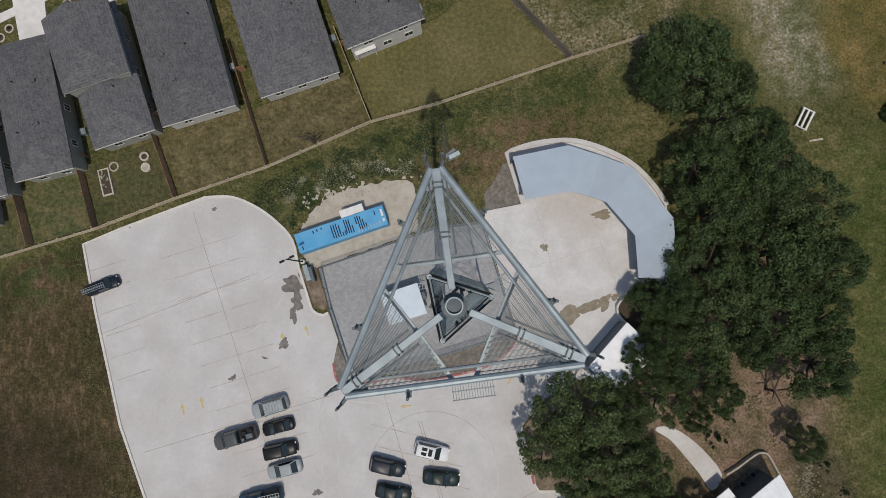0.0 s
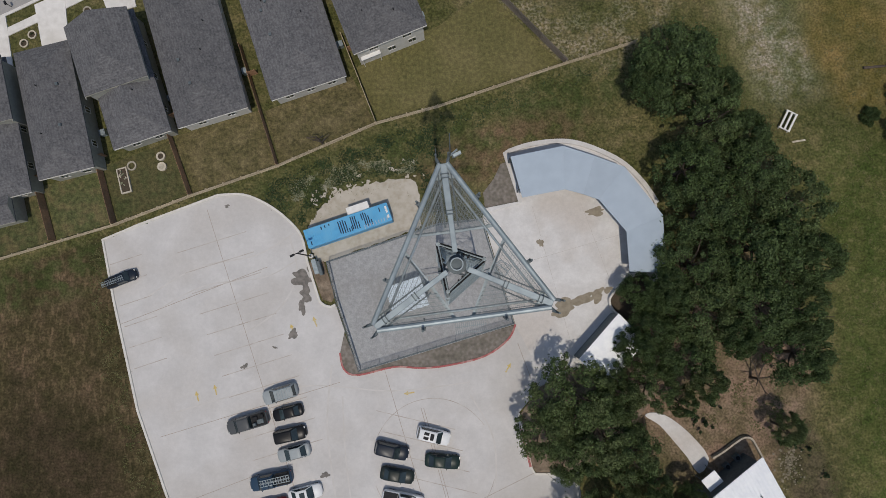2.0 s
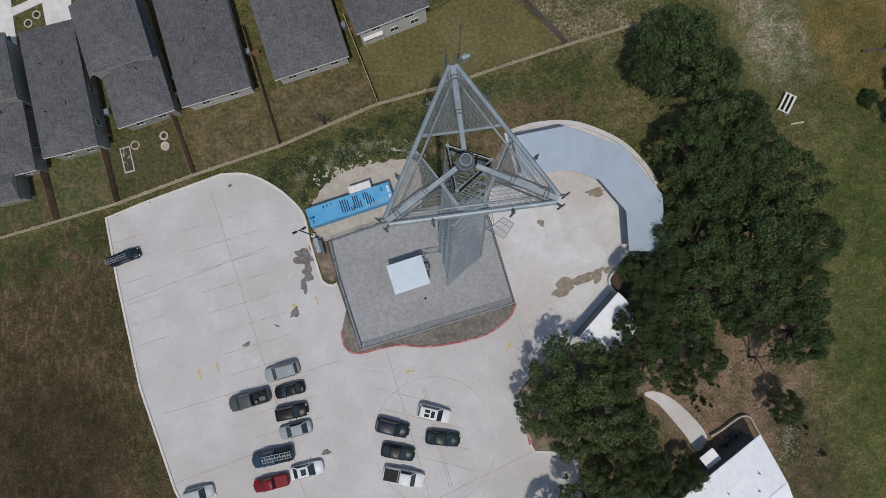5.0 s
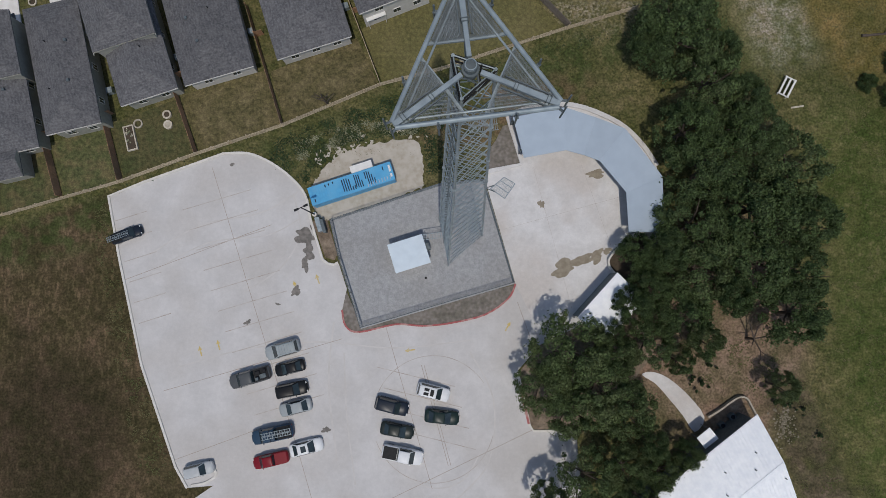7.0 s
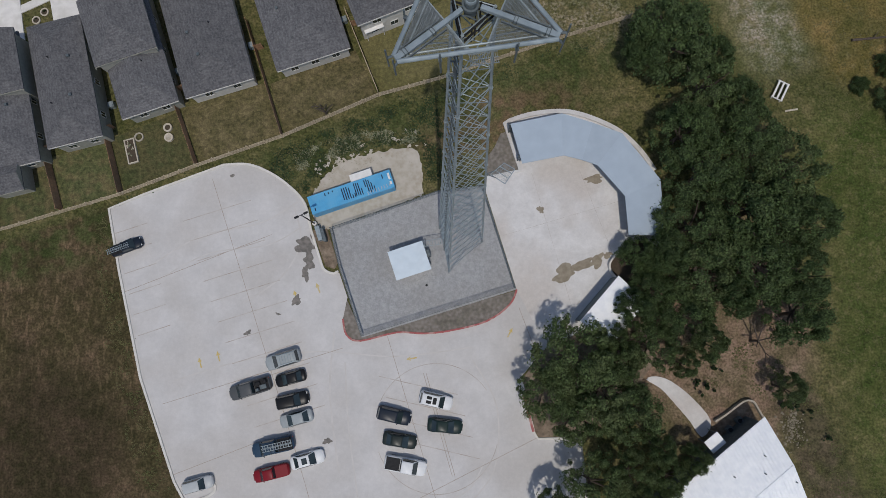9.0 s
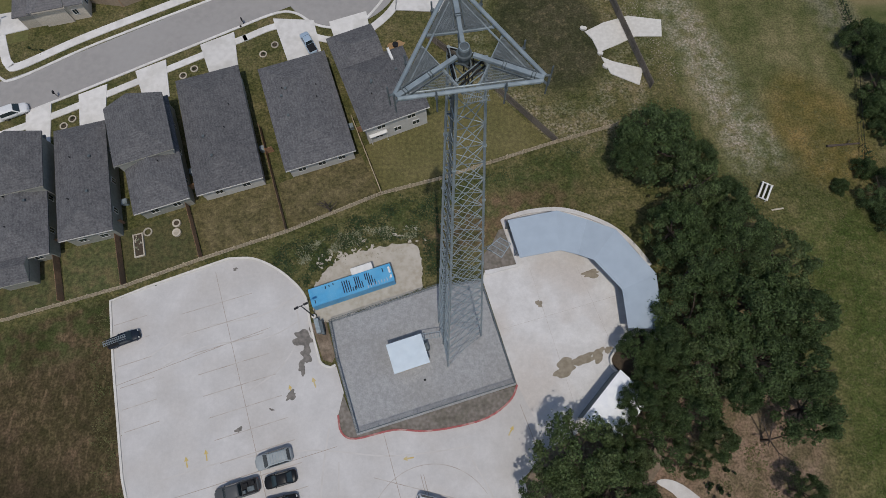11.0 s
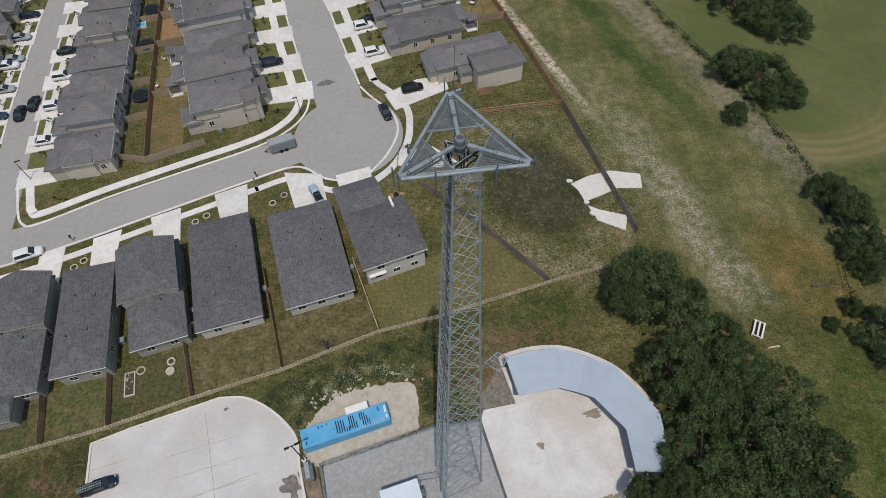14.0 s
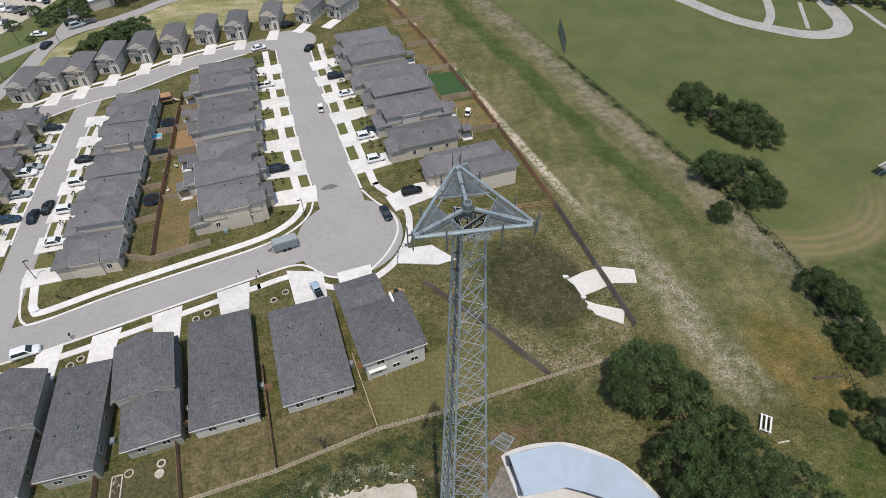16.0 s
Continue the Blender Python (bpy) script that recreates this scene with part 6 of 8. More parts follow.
def row_of(drives, out, along, turn, side, shift, eaves, depth, wide, wall, label, group, seed, rear_wing=True):
    """Houses behind their driveways: out points from the street to the house, side is where the garage stands."""
    for k, (kerb_end, door_end) in enumerate(drives):
        e = eaves[k % len(eaves)]
        c = Vector(door_end) + out * (depth / 2 + 2.4) + along * shift
        garage_block = (-0.2, depth / 2 - 0.6, wide / 2, depth / 2 + 2.4, 3.0) if side > 0 else (-wide / 2, depth / 2 - 0.6, 0.2, depth / 2 + 2.4, 3.0)
        gable = (-wide / 2 + 0.2, depth / 2 - 4.4, -0.1, depth / 2 + 0.9, e + 0.1) if side > 0 else (0.1, depth / 2 - 4.4, wide / 2 - 0.2, depth / 2 + 0.9, e + 0.1)
        sun_side = 1 if math.sin(radians(turn)) < 0 else -1
        cross = ((0.2, -1.2, wide / 2 + 0.35, 3.0, e + 0.12, 1),) if sun_side > 0 else ((-wide / 2 - 0.35, -1.2, -0.2, 3.0, e + 0.12, -1),)
        rear = (-wide / 2 + 0.1, -depth / 2 - 2.6, 0.4, -depth / 2 + 0.5, 2.9) if (k + seed) % 2 else (-0.4, -depth / 2 - 2.2, wide / 2 - 0.1, -depth / 2 + 0.5, 2.8)
        house(c.x, c.y, wide, depth, turn, e, 0.36, ((garage_block, gable, rear) if rear_wing else (garage_block, gable)) + (cross if k % 2 == 0 else ()), (-1.6, -depth / 2 - 4.6, 1.2, -depth / 2 - 2.3) if rear_wing and k % 3 else None, wall[k % len(wall)], label, group, True, seed + k, 1.8 * side)


row_of(east_drives, -ACROSS, ALONG, 18 - 90, -1, -1.8, (3.4, 4.8, 3.2, 5.0, 3.2, 4.8, 5.0), 10.6, 7.7, ("brick", "siding"), "two-storey tan house with grey shingle roof", "houses along the east street", 20)
row_of(right_drives, ACROSS, ALONG, 198 - 90, -1, 1.8, (4.8, 4.8, 3.3, 4.8, 5.0, 3.4), 13.0, 7.8, ("siding", "brick"), "deep tan house with grey shingle roof", "houses along the drainage strip", 41)
row_of(west_drives, W_ACROSS, W_ALONG, 191.5 - 90, -1, 1.8, (3.2, 4.9, 4.9, 3.2, 3.2, 4.8, 3.4), 7.8, 7.2, ("brick", "siding"), "tan house with grey shingle roof and rear porch", "houses along the west street", 30, False)
row_of(outer_drives, -W_ACROSS, W_ALONG, 11.5 - 90, 1, 1.8, (3.2, 4.8, 3.2, 4.6), 10.4, 7.0, ("brick",), "tan house with dark grey shingle roof", "houses west of the west street", 80)
house(9.5, 84.5, 6.4, 15.0, 18 + 90, 3.6, 0.42, ((-7.5, -8.2, -2.8, 1.0, 4.7), (-4.6, 1.0, -2.8, 3.4, 2.8), (-2.6, 6.4, 2.4, 9.0, 3.0)), None, "brick", "large tan corner house with grey shingle roof", "houses along the drainage strip", True, 50, -1.8)
# front door's place and the bearing from front to back
top_row = [(-99.4, 116.3, 96), (-94.2, 121.0, 96), (-88.5, 123.8, 96), (-82.9, 129.9, 96), (-76.4, 135.6, 97), (-69.3, 140.3, 98), (-61.5, 146.0, 98), (-53.4, 148.4, 96), (-44.8, 154.3, 92), (-35.6, 158.9, 70), (-26.7, 161.4, 62)]
for k, (x, y, away) in enumerate(top_row):
    back = Vector((math.cos(radians(away)), math.sin(radians(away))))
    c = Vector((x, y)) + back * 5.6
    h = house(c.x, c.y, 5.0, 9.6, away + 90, 4.2, 0.55, ((-2.5, 3.2, -0.4, 5.4, 4.1), (-0.2, 3.4, 2.5, 5.0, 2.8)), None, "facade" if k % 3 != 2 else "brick", "two-storey stone-fronted house with gabled porch", "houses along the north street", False, 60 + k, 1.3, True)
    for zz, hh in ((1.4, 2.1), (3.5, 0.9)):
        window(h, -1.45, 5.42, zz, 0.8, hh, "n")
    window(h, 1.05, 5.02, 1.2, 1.5, 1.5, "n")


def drive_to(x, y, tx, ty, wide, length):
    """A straight driveway from (x, y) towards (tx, ty)."""
    p, d = Vector((x, y)), (Vector((tx, ty)) - Vector((x, y))).normalized()
    n = Vector((-d.y, d.x)) * wide / 2
    q = p + d * length
    driveway([tuple(p - n), tuple(q - n * 1.15), tuple(q + n * 1.15), tuple(p + n)])


for drives, reach in ((east_drives, 1.0), (right_drives, 1.0), (west_drives, 0.8), (outer_drives, 0.8)):
    for kerb_end, door_end in drives:
        p, q = Vector(door_end), Vector(kerb_end)
        drive_to(p.x, p.y, q.x, q.y, 4.5 if reach == 1.0 else 3.9, (q - p).length + 0.3)
for x, y, away in top_row:
    d = -Vector((math.cos(radians(away)), math.sin(radians(away))))
    p = Vector((x, y)) + d * 0.1 + Vector((-d.y, d.x)) * 1.1
    drive_to(p.x, p.y, p.x + d.x, p.y + d.y, 2.9, 6.2 if away > 60 else 4.6)
driveway([(-7.2, 76.4), (-5.0, 72.0), (5.2, 77.6), (4.6, 81.6), (-1.0, 80.6)])
driveway([(-4.2, 58.0), (-4.0, 61.4), (2.0, 62.4), (6.4, 58.6), (3.2, 57.4)], "concrete turnaround slab at the end lot")

# back-yard fences and bare lots inside the block
for a, b in (((-48.6, 60.0), (-50.0, 66.0)), ((-50.0, 66.0), (-53.2, 81.0)), ((-53.2, 81.0), (-55.4, 92.5)), ((-55.4, 92.5), (-59.9, 117.0)), ((11.0, 75.6), (13.6, 76.2))):
    board_fence(a, b, 1.8, "fence", "stained cedar fence between back yards")
for a, b in (((-56.0, 69.9), (-51.6, 71.6)), ((-58.5, 79.8), (-53.6, 81.4)), ((-60.4, 90.0), (-55.4, 91.5)), ((-61.0, 101.0), (-57.4, 102.0)), ((-55.4, 92.5), (-47.6, 94.6)), ((-57.0, 102.6), (-49.8, 104.8)), ((-58.5, 111.0), (-51.5, 113.0)), ((-52.0, 77.0), (-43.0, 79.5)), ((-58.0, 61.6), (-48.6, 60.0)), ((-48.6, 60.0), (-39.2, 64.2))):
    board_fence(a, b, 1.6, "fence_tan", "sun-bleached tan board fence between back yards")
for k in range(5):
    a = Vector((9.6 - 4.5 * k, 98.0 + 14.5 * k))
    board_fence(tuple(a), tuple(a + Vector((9.0, 2.4))), 1.6, "fence_tan", "tan cedar fence between back yards")


YARDS = [0]


def yard(name, pts, material, label):
    YARDS[0] += 1
    slab(name, pts, -0.05, 0.012 + 0.0045 * (YARDS[0] % 6), M[material], label, "yard")


yard("dirt_yard", [(-55.0, 93.0), (-47.8, 95.0), (-49.8, 104.4), (-57.0, 102.3)], "clay", "bare orange clay back yard")
yard("dirt_yard", [(-51.8, 74.5), (-43.6, 77.0), (-45.6, 90.0), (-54.4, 91.0)], "clay_grass", "half-bare brown back yard")
yard("dirt_yard", [(-49.6, 62.0), (-43.6, 64.2), (-45.4, 76.0), (-52.0, 76.4)], "clay_grass", "brown back yard with thin grass")
yard("dirt_yard", [(-57.4, 103.4), (-50.2, 105.4), (-51.8, 112.4), (-58.8, 110.6)], "clay_grass", "brown back yard with thin grass")
yard("green_yard", [(-58.6, 70.2), (-51.8, 72.4), (-53.2, 80.6), (-58.0, 79.4)], "lawn", "watered green back yard")
yard("green_yard", [(-60.8, 91.0), (-55.6, 92.4), (-57.4, 101.4), (-62.4, 100.2)], "lawn", "watered green back yard")
for k in range(5):
    a = Vector((10.2 - 4.6 * k, 98.4 + 14.4 * k))
    yard("dirt_yard", [tuple(a), tuple(a + Vector((8.2, 2.2))), tuple(a + Vector((4.6, 15.0))), tuple(a + Vector((-4.0, 13.0)))], "turf" if k == 1 else "clay_grass", "brown clay back yard with thin grass" if k != 1 else "watered green back yard")
for drives, along in ((east_drives, ALONG), (right_drives, ALONG), (west_drives, W_ALONG), (outer_drives, W_ALONG)):
    a, b = drives[0], drives[-1]
    yard("front_lawn", [tuple(Vector(a[0]) + along * 5.0), tuple(Vector(b[0]) - along * 4.0), tuple(Vector(b[1]) - along * 4.0), tuple(Vector(a[1]) + along * 5.0)], "front_lawn", "olive green mown front lawns between the driveways")
# back yards of the nearest row
lots = [((-57.6, 8.6), (-60.4, 17.4), (-51.9, 18.4), (-49.3, 11.0)), ((-48.9, 11.1), (-51.0, 18.4), (-43.2, 20.6), (-41.1, 13.1)), ((-40.7, 13.3), (-42.9, 20.8), (-33.5, 24.4), (-30.9, 16.8)), ((-30.5, 17.0), (-33.2, 24.8), (-21.8, 28.2), (-19.3, 20.6)), ((-18.9, 20.9), (-21.0, 28.0), (-9.2, 32.6), (-6.1, 26.0)), ((-5.7, 26.4), (-8.6, 33.8), (2.8, 39.4), (9.4, 43.9), (19.0, 33.6))]
for k, pts in enumerate(lots):
    yard("back_yard", list(pts), ("lawn", "lawn", "yard_green", "yard", "yard", "olive")[k], ("mown green back yard", "mown green back yard", "patchy green back yard", "dry brown back yard", "dry brown back yard", "dry olive back yard")[k])


# ---- yard things ----
def trampoline(x, y, r=1.7):
    t = empty("trampoline", x, y, 0.03, 0, "round black trampoline with net", "trampoline", "trampolines")
    bm = bmesh.new()
    bar(bm, (0, 0, 0.8), (0, 0, 0.84), r * 0.86, 20)
    part("mat", bm, M["black"], t)
    bm = bmesh.new()
    pts = [(r * math.cos(k * math.pi / 10), r * math.sin(k * math.pi / 10)) for k in range(20)]
    strip(bm, pts, 0.25, 0.78, 0.85, 0, 0, True)
    part("pad_ring", bm, paint((0.02, 0.05, 0.10)), t)
    for k in range(6):
        c, s = r * math.cos(k * math.pi / 3), r * math.sin(k * math.pi / 3)
        bm = bmesh.new()
        bar(bm, (c, s, 0), (c, s, 2.3), 0.03, 6)
        part("net_pole", bm, M["black"], t)


for x, y in ((-54.4, 77.0), (-57.6, 92.6), (-59.8, 105.0)):
    trampoline(x, y)
pool = empty("paddling_pool", -61.4, 99.6, 0.03, 20, "bright blue rectangular paddling pool", "pool")
bm = bmesh.new()
strip(bm, [(-1.6, -0.8), (1.6, -0.8), (1.6, 0.8), (-1.6, 0.8)], 0.16, 0, 0.5, 0, 0, True)
part("rim", bm, M["white"], pool)
bm = bmesh.new()
box(bm, 0, 0, 0.2, 3.1, 1.5, 0.4)
part("water", bm, paint((0.08, 0.42, 0.62)), pool)


def mulch_ring(x, y, k=0):
    r = empty("tree_ring", x, y, 0.03, 0, "young shrub in a pale stone-edged mulch ring", "flower bed", "mulch rings")
    bm = bmesh.new()
    pts = [(0.52 * math.cos(t * math.pi / 8), 0.52 * math.sin(t * math.pi / 8)) for t in range(16)]
    strip(bm, pts, 0.18, 0, 0.14, 0, 0, True)
    part("stone_ring", bm, M["stone"], r)
    bm = bmesh.new()
    bar(bm, (0, 0, 0), (0, 0, 0.08), 0.44, 12)
    part("mulch", bm, M["mulch"], r)
    shrub(x, y, 0.45, k, -0.13)


for k, (x, y) in enumerate(((-54.3, 38.2), (-53.2, 39.4), (-45.6, 42.6), (-35.6, 47.8), (-37.2, 46.6), (-25.0, 50.2), (-23.3, 51.9))):
    mulch_ring(x, y, k)
# vegetable bed and a round hoop
bed = empty("garden_bed", -39.9, 18.9, 0.03, 14, "white-edged raised garden bed with dark soil and pale plants", "garden bed")
for bx, by, sx, sy in ((-0.64, 0, 0.16, 3.5), (0.64, 0, 0.16, 3.5), (0, -1.67, 1.12, 0.16), (0, 1.67, 1.12, 0.16)):
    bm = bmesh.new()
    box(bm, bx, by, 0.15, sx, sy, 0.32)
    part("edge_board", bm, M["stone"], bed)
bm = bmesh.new()
box(bm, 0, 0, 0.10, 1.12, 3.18, 0.2)
part("soil", bm, M["mulch"], bed)
bed_rnd = random.Random(8)
for k in range(13):
    bm = bmesh.new()
    prism(bm, blob(bed_rnd.uniform(-0.42, 0.42), bed_rnd.uniform(-0.9, 1.5), bed_rnd.uniform(0.07, 0.2), bed_rnd.uniform(0.06, 0.14), 40 * k, k, 8), 0.2, 0.24 + 0.012 * k)
    part("plant", bm, M["sage"] if k % 3 else M["stone"], bed)
hoop = empty("stone_hoop", -39.0, 20.9, 0.03, 0, "small pale stone ring in the lawn", "garden edging")
bm = bmesh.new()
strip(bm, [(0.55 * math.cos(t * math.pi / 8), 0.55 * math.sin(t * math.pi / 8)) for t in range(16)], 0.2, 0, 0.12, 0, 0, True)
part("stone_ring", bm, M["stone"], hoop)
for k, (x, y) in enumerate(((-34.8, 20.7), (-35.0, 22.1))):
    p = empty("stone_planter", x, y, 0.03, 0, "round pale stone planter with plants", "planter", "stone planters")
    bm = bmesh.new()
    strip(bm, [(0.5 * math.cos(t * math.pi / 8), 0.5 * math.sin(t * math.pi / 8)) for t in range(16)], 0.22, 0, 0.3, 0, 0, True)
    part("stone_ring", bm, M["stone"], p)
    bm = bmesh.new()
    bar(bm, (0, 0, 0), (0, 0, 0.22), 0.4, 12)
    part("soil", bm, M["mulch"] if k else M["stone"], p)

# saplings and shrubs in the front gardens
rnd = random.Random(5)
for drives, out, along, gap in ((east_drives, -ACROSS, ALONG, 4.6), (right_drives, ACROSS, ALONG, 4.6), (west_drives, W_ACROSS, W_ALONG, 4.2), (outer_drives, -W_ACROSS, W_ALONG, 4.0)):
    for n, (kerb_end, door_end) in enumerate(drives):
        p = Vector(door_end) + along * gap - out * 1.6
        for side in (-0.9, 0.9):
            sapling(p.x + out.x * side + rnd.uniform(-0.4, 0.4), p.y + out.y * side + rnd.uniform(-0.4, 0.4), rnd.uniform(0.65, 1.0), n)
        for k in range(3):
            q = p + out * rnd.uniform(0.2, 2.0) + along * rnd.uniform(-1.6, 1.6)
            shrub(q.x, q.y, rnd.uniform(0.45, 0.8), k)
for x, y in ((-62.0, 52.4), (-60.8, 51.6), (-30.0, 70.4), (-27.4, 72.6), (-0.6, 84.4), (-2.0, 83.2), (0.6, 82.6), (-2.6, 62.8), (4.4, 74.2)):
    shrub(x, y, 0.9, int(abs(x)))

# ---- street cars ----
S2 = "cars in the neighbourhood"
for a in (("sedan", -6.8, 71.2, -68, NAVY, "dark car at the cul-de-sac kerb"), ("suv", -1.8, 77.5, 17, BLACK, "black suv on a driveway"), ("pickup", -17.8, 51.7, 118, (0.34, 0.44, 0.55), "pale blue pickup truck on a driveway"), ("suv", -62.1, 40.6, 22, WHITE, "white suv at the street kerb"),
          ("suv", -30.3, 86.1, 18, NAVY, "dark suv on a driveway"), ("pickup", -39.8, 121.6, 18, WHITE, "white pickup truck on a driveway"), ("suv", -22.4, 125.2, 18, NAVY, "dark suv on a driveway"), ("sedan", -18.8, 116.4, 18, WHITE, "pale sedan on a driveway"), ("sedan", -11.4, 99.9, 18, NAVY, "dark sedan on a driveway"), ("suv", -12.6, 97.6, 18, WHITE, "white suv on a driveway"), ("suv", -9.8, 88.8, 18, WHITE, "white suv on a driveway"),
          ("sedan", -76.4, 73.0, 101, NAVY, "dark car parked on the west street"), ("sedan", -74.7, 75.6, 101, BLACK, "black car parked on the west street"), ("sedan", -73.6, 91.2, 12, BLACK, "black car on a driveway"), ("suv", -71.6, 83.2, 12, WHITE, "white suv on a driveway"), ("suv", -70.2, 74.6, 12, WHITE, "white suv on a driveway"), ("sedan", -68.6, 65.4, 12, WHITE, "white car on a driveway"),
          ("sedan", -86.6, 104.0, 12, NAVY, "dark blue car on a driveway"), ("sedan", -85.4, 96.0, 12, SILVER, "silver car on a driveway"), ("sedan", -84.0, 88.8, 12, SILVER, "silver car on a driveway"), ("suv", -84.2, 86.7, 12, WHITE, "white suv on a driveway"), ("sedan", -82.2, 79.6, 12, SILVER, "silver car on a driveway"), ("sedan", -80.6, 72.0, 12, BLUE, "blue car on a driveway"), ("sedan", -31.6, 142.0, 70, BLACK, "black car at the street corner"), ("sedan", -46.0, 142.6, 30, WHITE, "white car on the north street"), ("suv", -40.0, 157.0, 40, BLACK, "black suv on a driveway")):
    car(*a, z=0.16 if "driveway" in a[5] else 0.04, group=S2, length=4.3)

# golf-cart-like utility vehicle on the east street
def utility_cart(x, y, turn, label):
    cart = empty("utility_cart", x, y, 0.04, turn, label, "cart", "utility carts")
    bm = bmesh.new()
    box(bm, 0, 0, 0.55, 2.2, 1.1, 0.5)
    bmesh.ops.bevel(bm, geom=list(bm.edges), offset=0.1, segments=2, affect="EDGES")
    part("body", bm, M["white"], cart)
    bm = bmesh.new()
    box(bm, -0.3, 0, 0.9, 0.7, 1.0, 0.24)
    part("seat", bm, M["black"], cart)
    bm = bmesh.new()
    box(bm, -0.2, 0, 1.75, 1.5, 1.15, 0.06)
    part("canopy", bm, M["white"], cart)
    for xx, yy in ((-0.8, -0.5), (0.4, -0.5), (-0.8, 0.5), (0.4, 0.5)):
        bm = bmesh.new()
        bar(bm, (xx, yy, 0.7), (xx, yy, 1.75), 0.03, 5)
        part("post", bm, M["black"], cart)
    for xx in (-0.75, 0.75):
        for yy in (-0.5, 0.5):
            bm = bmesh.new()
            bar(bm, (xx, yy - 0.1, 0.28), (xx, yy + 0.1, 0.28), 0.28, 10)
            part("wheel", bm, M["tyre"], cart)


utility_cart(-24.3, 109.4, 105, "small white utility cart on the street")
utility_cart(11.3, 105.9, 70, "white-roofed cart parked in a back yard")

# playground frame, chairs and toys in the back yards
play = empty("play_set", -63.0, 114.6, 0.03, 20, "wooden play set with white slide in a yard", "play set")
for xx in (-1.3, 1.3):
    for yy in (-0.9, 0.9):
        bm = bmesh.new()
        box(bm, xx, yy, 1.2, 0.12, 0.12, 2.4)
        part("post", bm, M["fence"], play)
bm = bmesh.new()
box(bm, 0, 0, 1.2, 2.7, 1.9, 0.1)
part("deck", bm, M["fence"], play)
bm = bmesh.new()
hip_roof(bm, -1.2, -0.8, 1.2, 0.8, 2.4, 0.6, 0.2, True, True)
part("roof", bm, M["fence"], play)
bm = bmesh.new()
box(bm, 0, 0, 0, 2.4, 0.5, 0.06, pose(2.3, 0, 0.65, 0, 28, 0))
part("slide", bm, M["white"], play)
for k, (x, y, c) in enumerate(((-54.4, 85.9, "white"), (-52.9, 88.2, "white"), (-57.3, 83.8, "brick"), (-52.2, 80.0, "white"))):
    ch = empty("lawn_chair", x, y, 0.03, 70 * k, "small pale garden chair in a back yard", "chair", "garden chairs")
    bm = bmesh.new()
    box(bm, 0, 0, 0.42, 0.55, 0.55, 0.06)
    part("seat", bm, M[c], ch)
    bm = bmesh.new()
    box(bm, -0.26, 0, 0.75, 0.06, 0.55, 0.6)
    part("backrest", bm, M[c], ch)
    for xx in (-0.22, 0.22):
        for yy in (-0.22, 0.22):
            bm = bmesh.new()
            bar(bm, (xx, yy, 0), (xx, yy, 0.4), 0.025, 5)
            part("leg", bm, M[c], ch)
log = empty("fallen_log", 61.2, 32.2, 0.1, 2, "dark fallen log beside the park fence", "log")
bm = bmesh.new()
bar(bm, (-2.4, 0, 0.05), (2.3, 0.15, 0.12), 0.2, 8, 0.13)
bar(bm, (0.5, 0.05, 0.1), (1.2, 0.9, 0.3), 0.07, 6, 0.03)
part("trunk", bm, M["bark"], log)
plank = empty("loose_plank", 49.9, 22.5, 0.0, 8, "pale loose plank lying in the grass", "plank")
bm = bmesh.new()
box(bm, 0, 0, 0.05, 1.7, 0.22, 0.08)
part("board", bm, M["stone"], plank)

# enclosed cargo trailer in the cul-de-sac
for x, y, turn in ((-68.2, 56.6, 20), (-22.6, 71.0, 200)):
    sl = empty("street_lamp", x, y, 0, turn, "slim dark street lamp at the kerb", "street lamp", "street lamps")
    bm = bmesh.new()
    bar(bm, (0, 0, 0), (0, 0, 4.6), 0.07, 7, 0.05)
    part("pole", bm, M["black"], sl)
    bm = bmesh.new()
    box(bm, 0.4, 0, 4.6, 0.9, 0.18, 0.1)
    part("lamp_head", bm, M["black"], sl)
tr = empty("cargo_trailer", -25.0, 62.9, 0.03, 22, "grey enclosed cargo trailer parked by the kerb", "trailer")
bm = bmesh.new()
box(bm, 0, 0, 1.25, 4.6, 2.0, 1.9)
bmesh.ops.bevel(bm, geom=list(bm.edges), offset=0.12, segments=2, affect="EDGES")
part("body", bm, paint((0.20, 0.23, 0.24)), tr)
bm = bmesh.new()
box(bm, 0, 0, 2.215, 4.3, 1.7, 0.04)
part("roof", bm, paint((0.30, 0.33, 0.34)), tr)
bm = bmesh.new()
bar(bm, (-2.2, -0.6, 0.45), (-3.3, 0, 0.45), 0.06, 5)
bar(bm, (-2.2, 0.6, 0.45), (-3.3, 0, 0.45), 0.06, 5)
part("tow_bar", bm, M["black"], tr)
for xx in (-0.45, 0.45):
    for yy in (-1.0, 1.0):
        bm = bmesh.new()
        bar(bm, (xx, yy - 0.1, 0.34), (xx, yy + 0.1, 0.34), 0.34, 12)
        part("wheel", bm, M["tyre"], tr)
for k in range(2):
    bm = bmesh.new()
    bar(bm, (-13.15 if k == 0 else -15.1, 66.3 if k == 0 else 73.2, -0.05), (-13.15 if k == 0 else -15.1, 66.3 if k == 0 else 73.2, 0.045), 0.42, 18)
    tagged(part("manhole_cover", bm, M["line"] if k == 0 else M["joint"]), "round manhole cover in the asphalt", "manhole cover", "", "structure")
bm = bmesh.new()
sheet(bm, blob(-19.0, 80.2, 1.5, 0.9, 15, 3, 18, 0.3), 0.045)
tagged(part("asphalt_patch", bm, M["patch"]), "dark patch of fresh asphalt", "road patch", "", "structure")

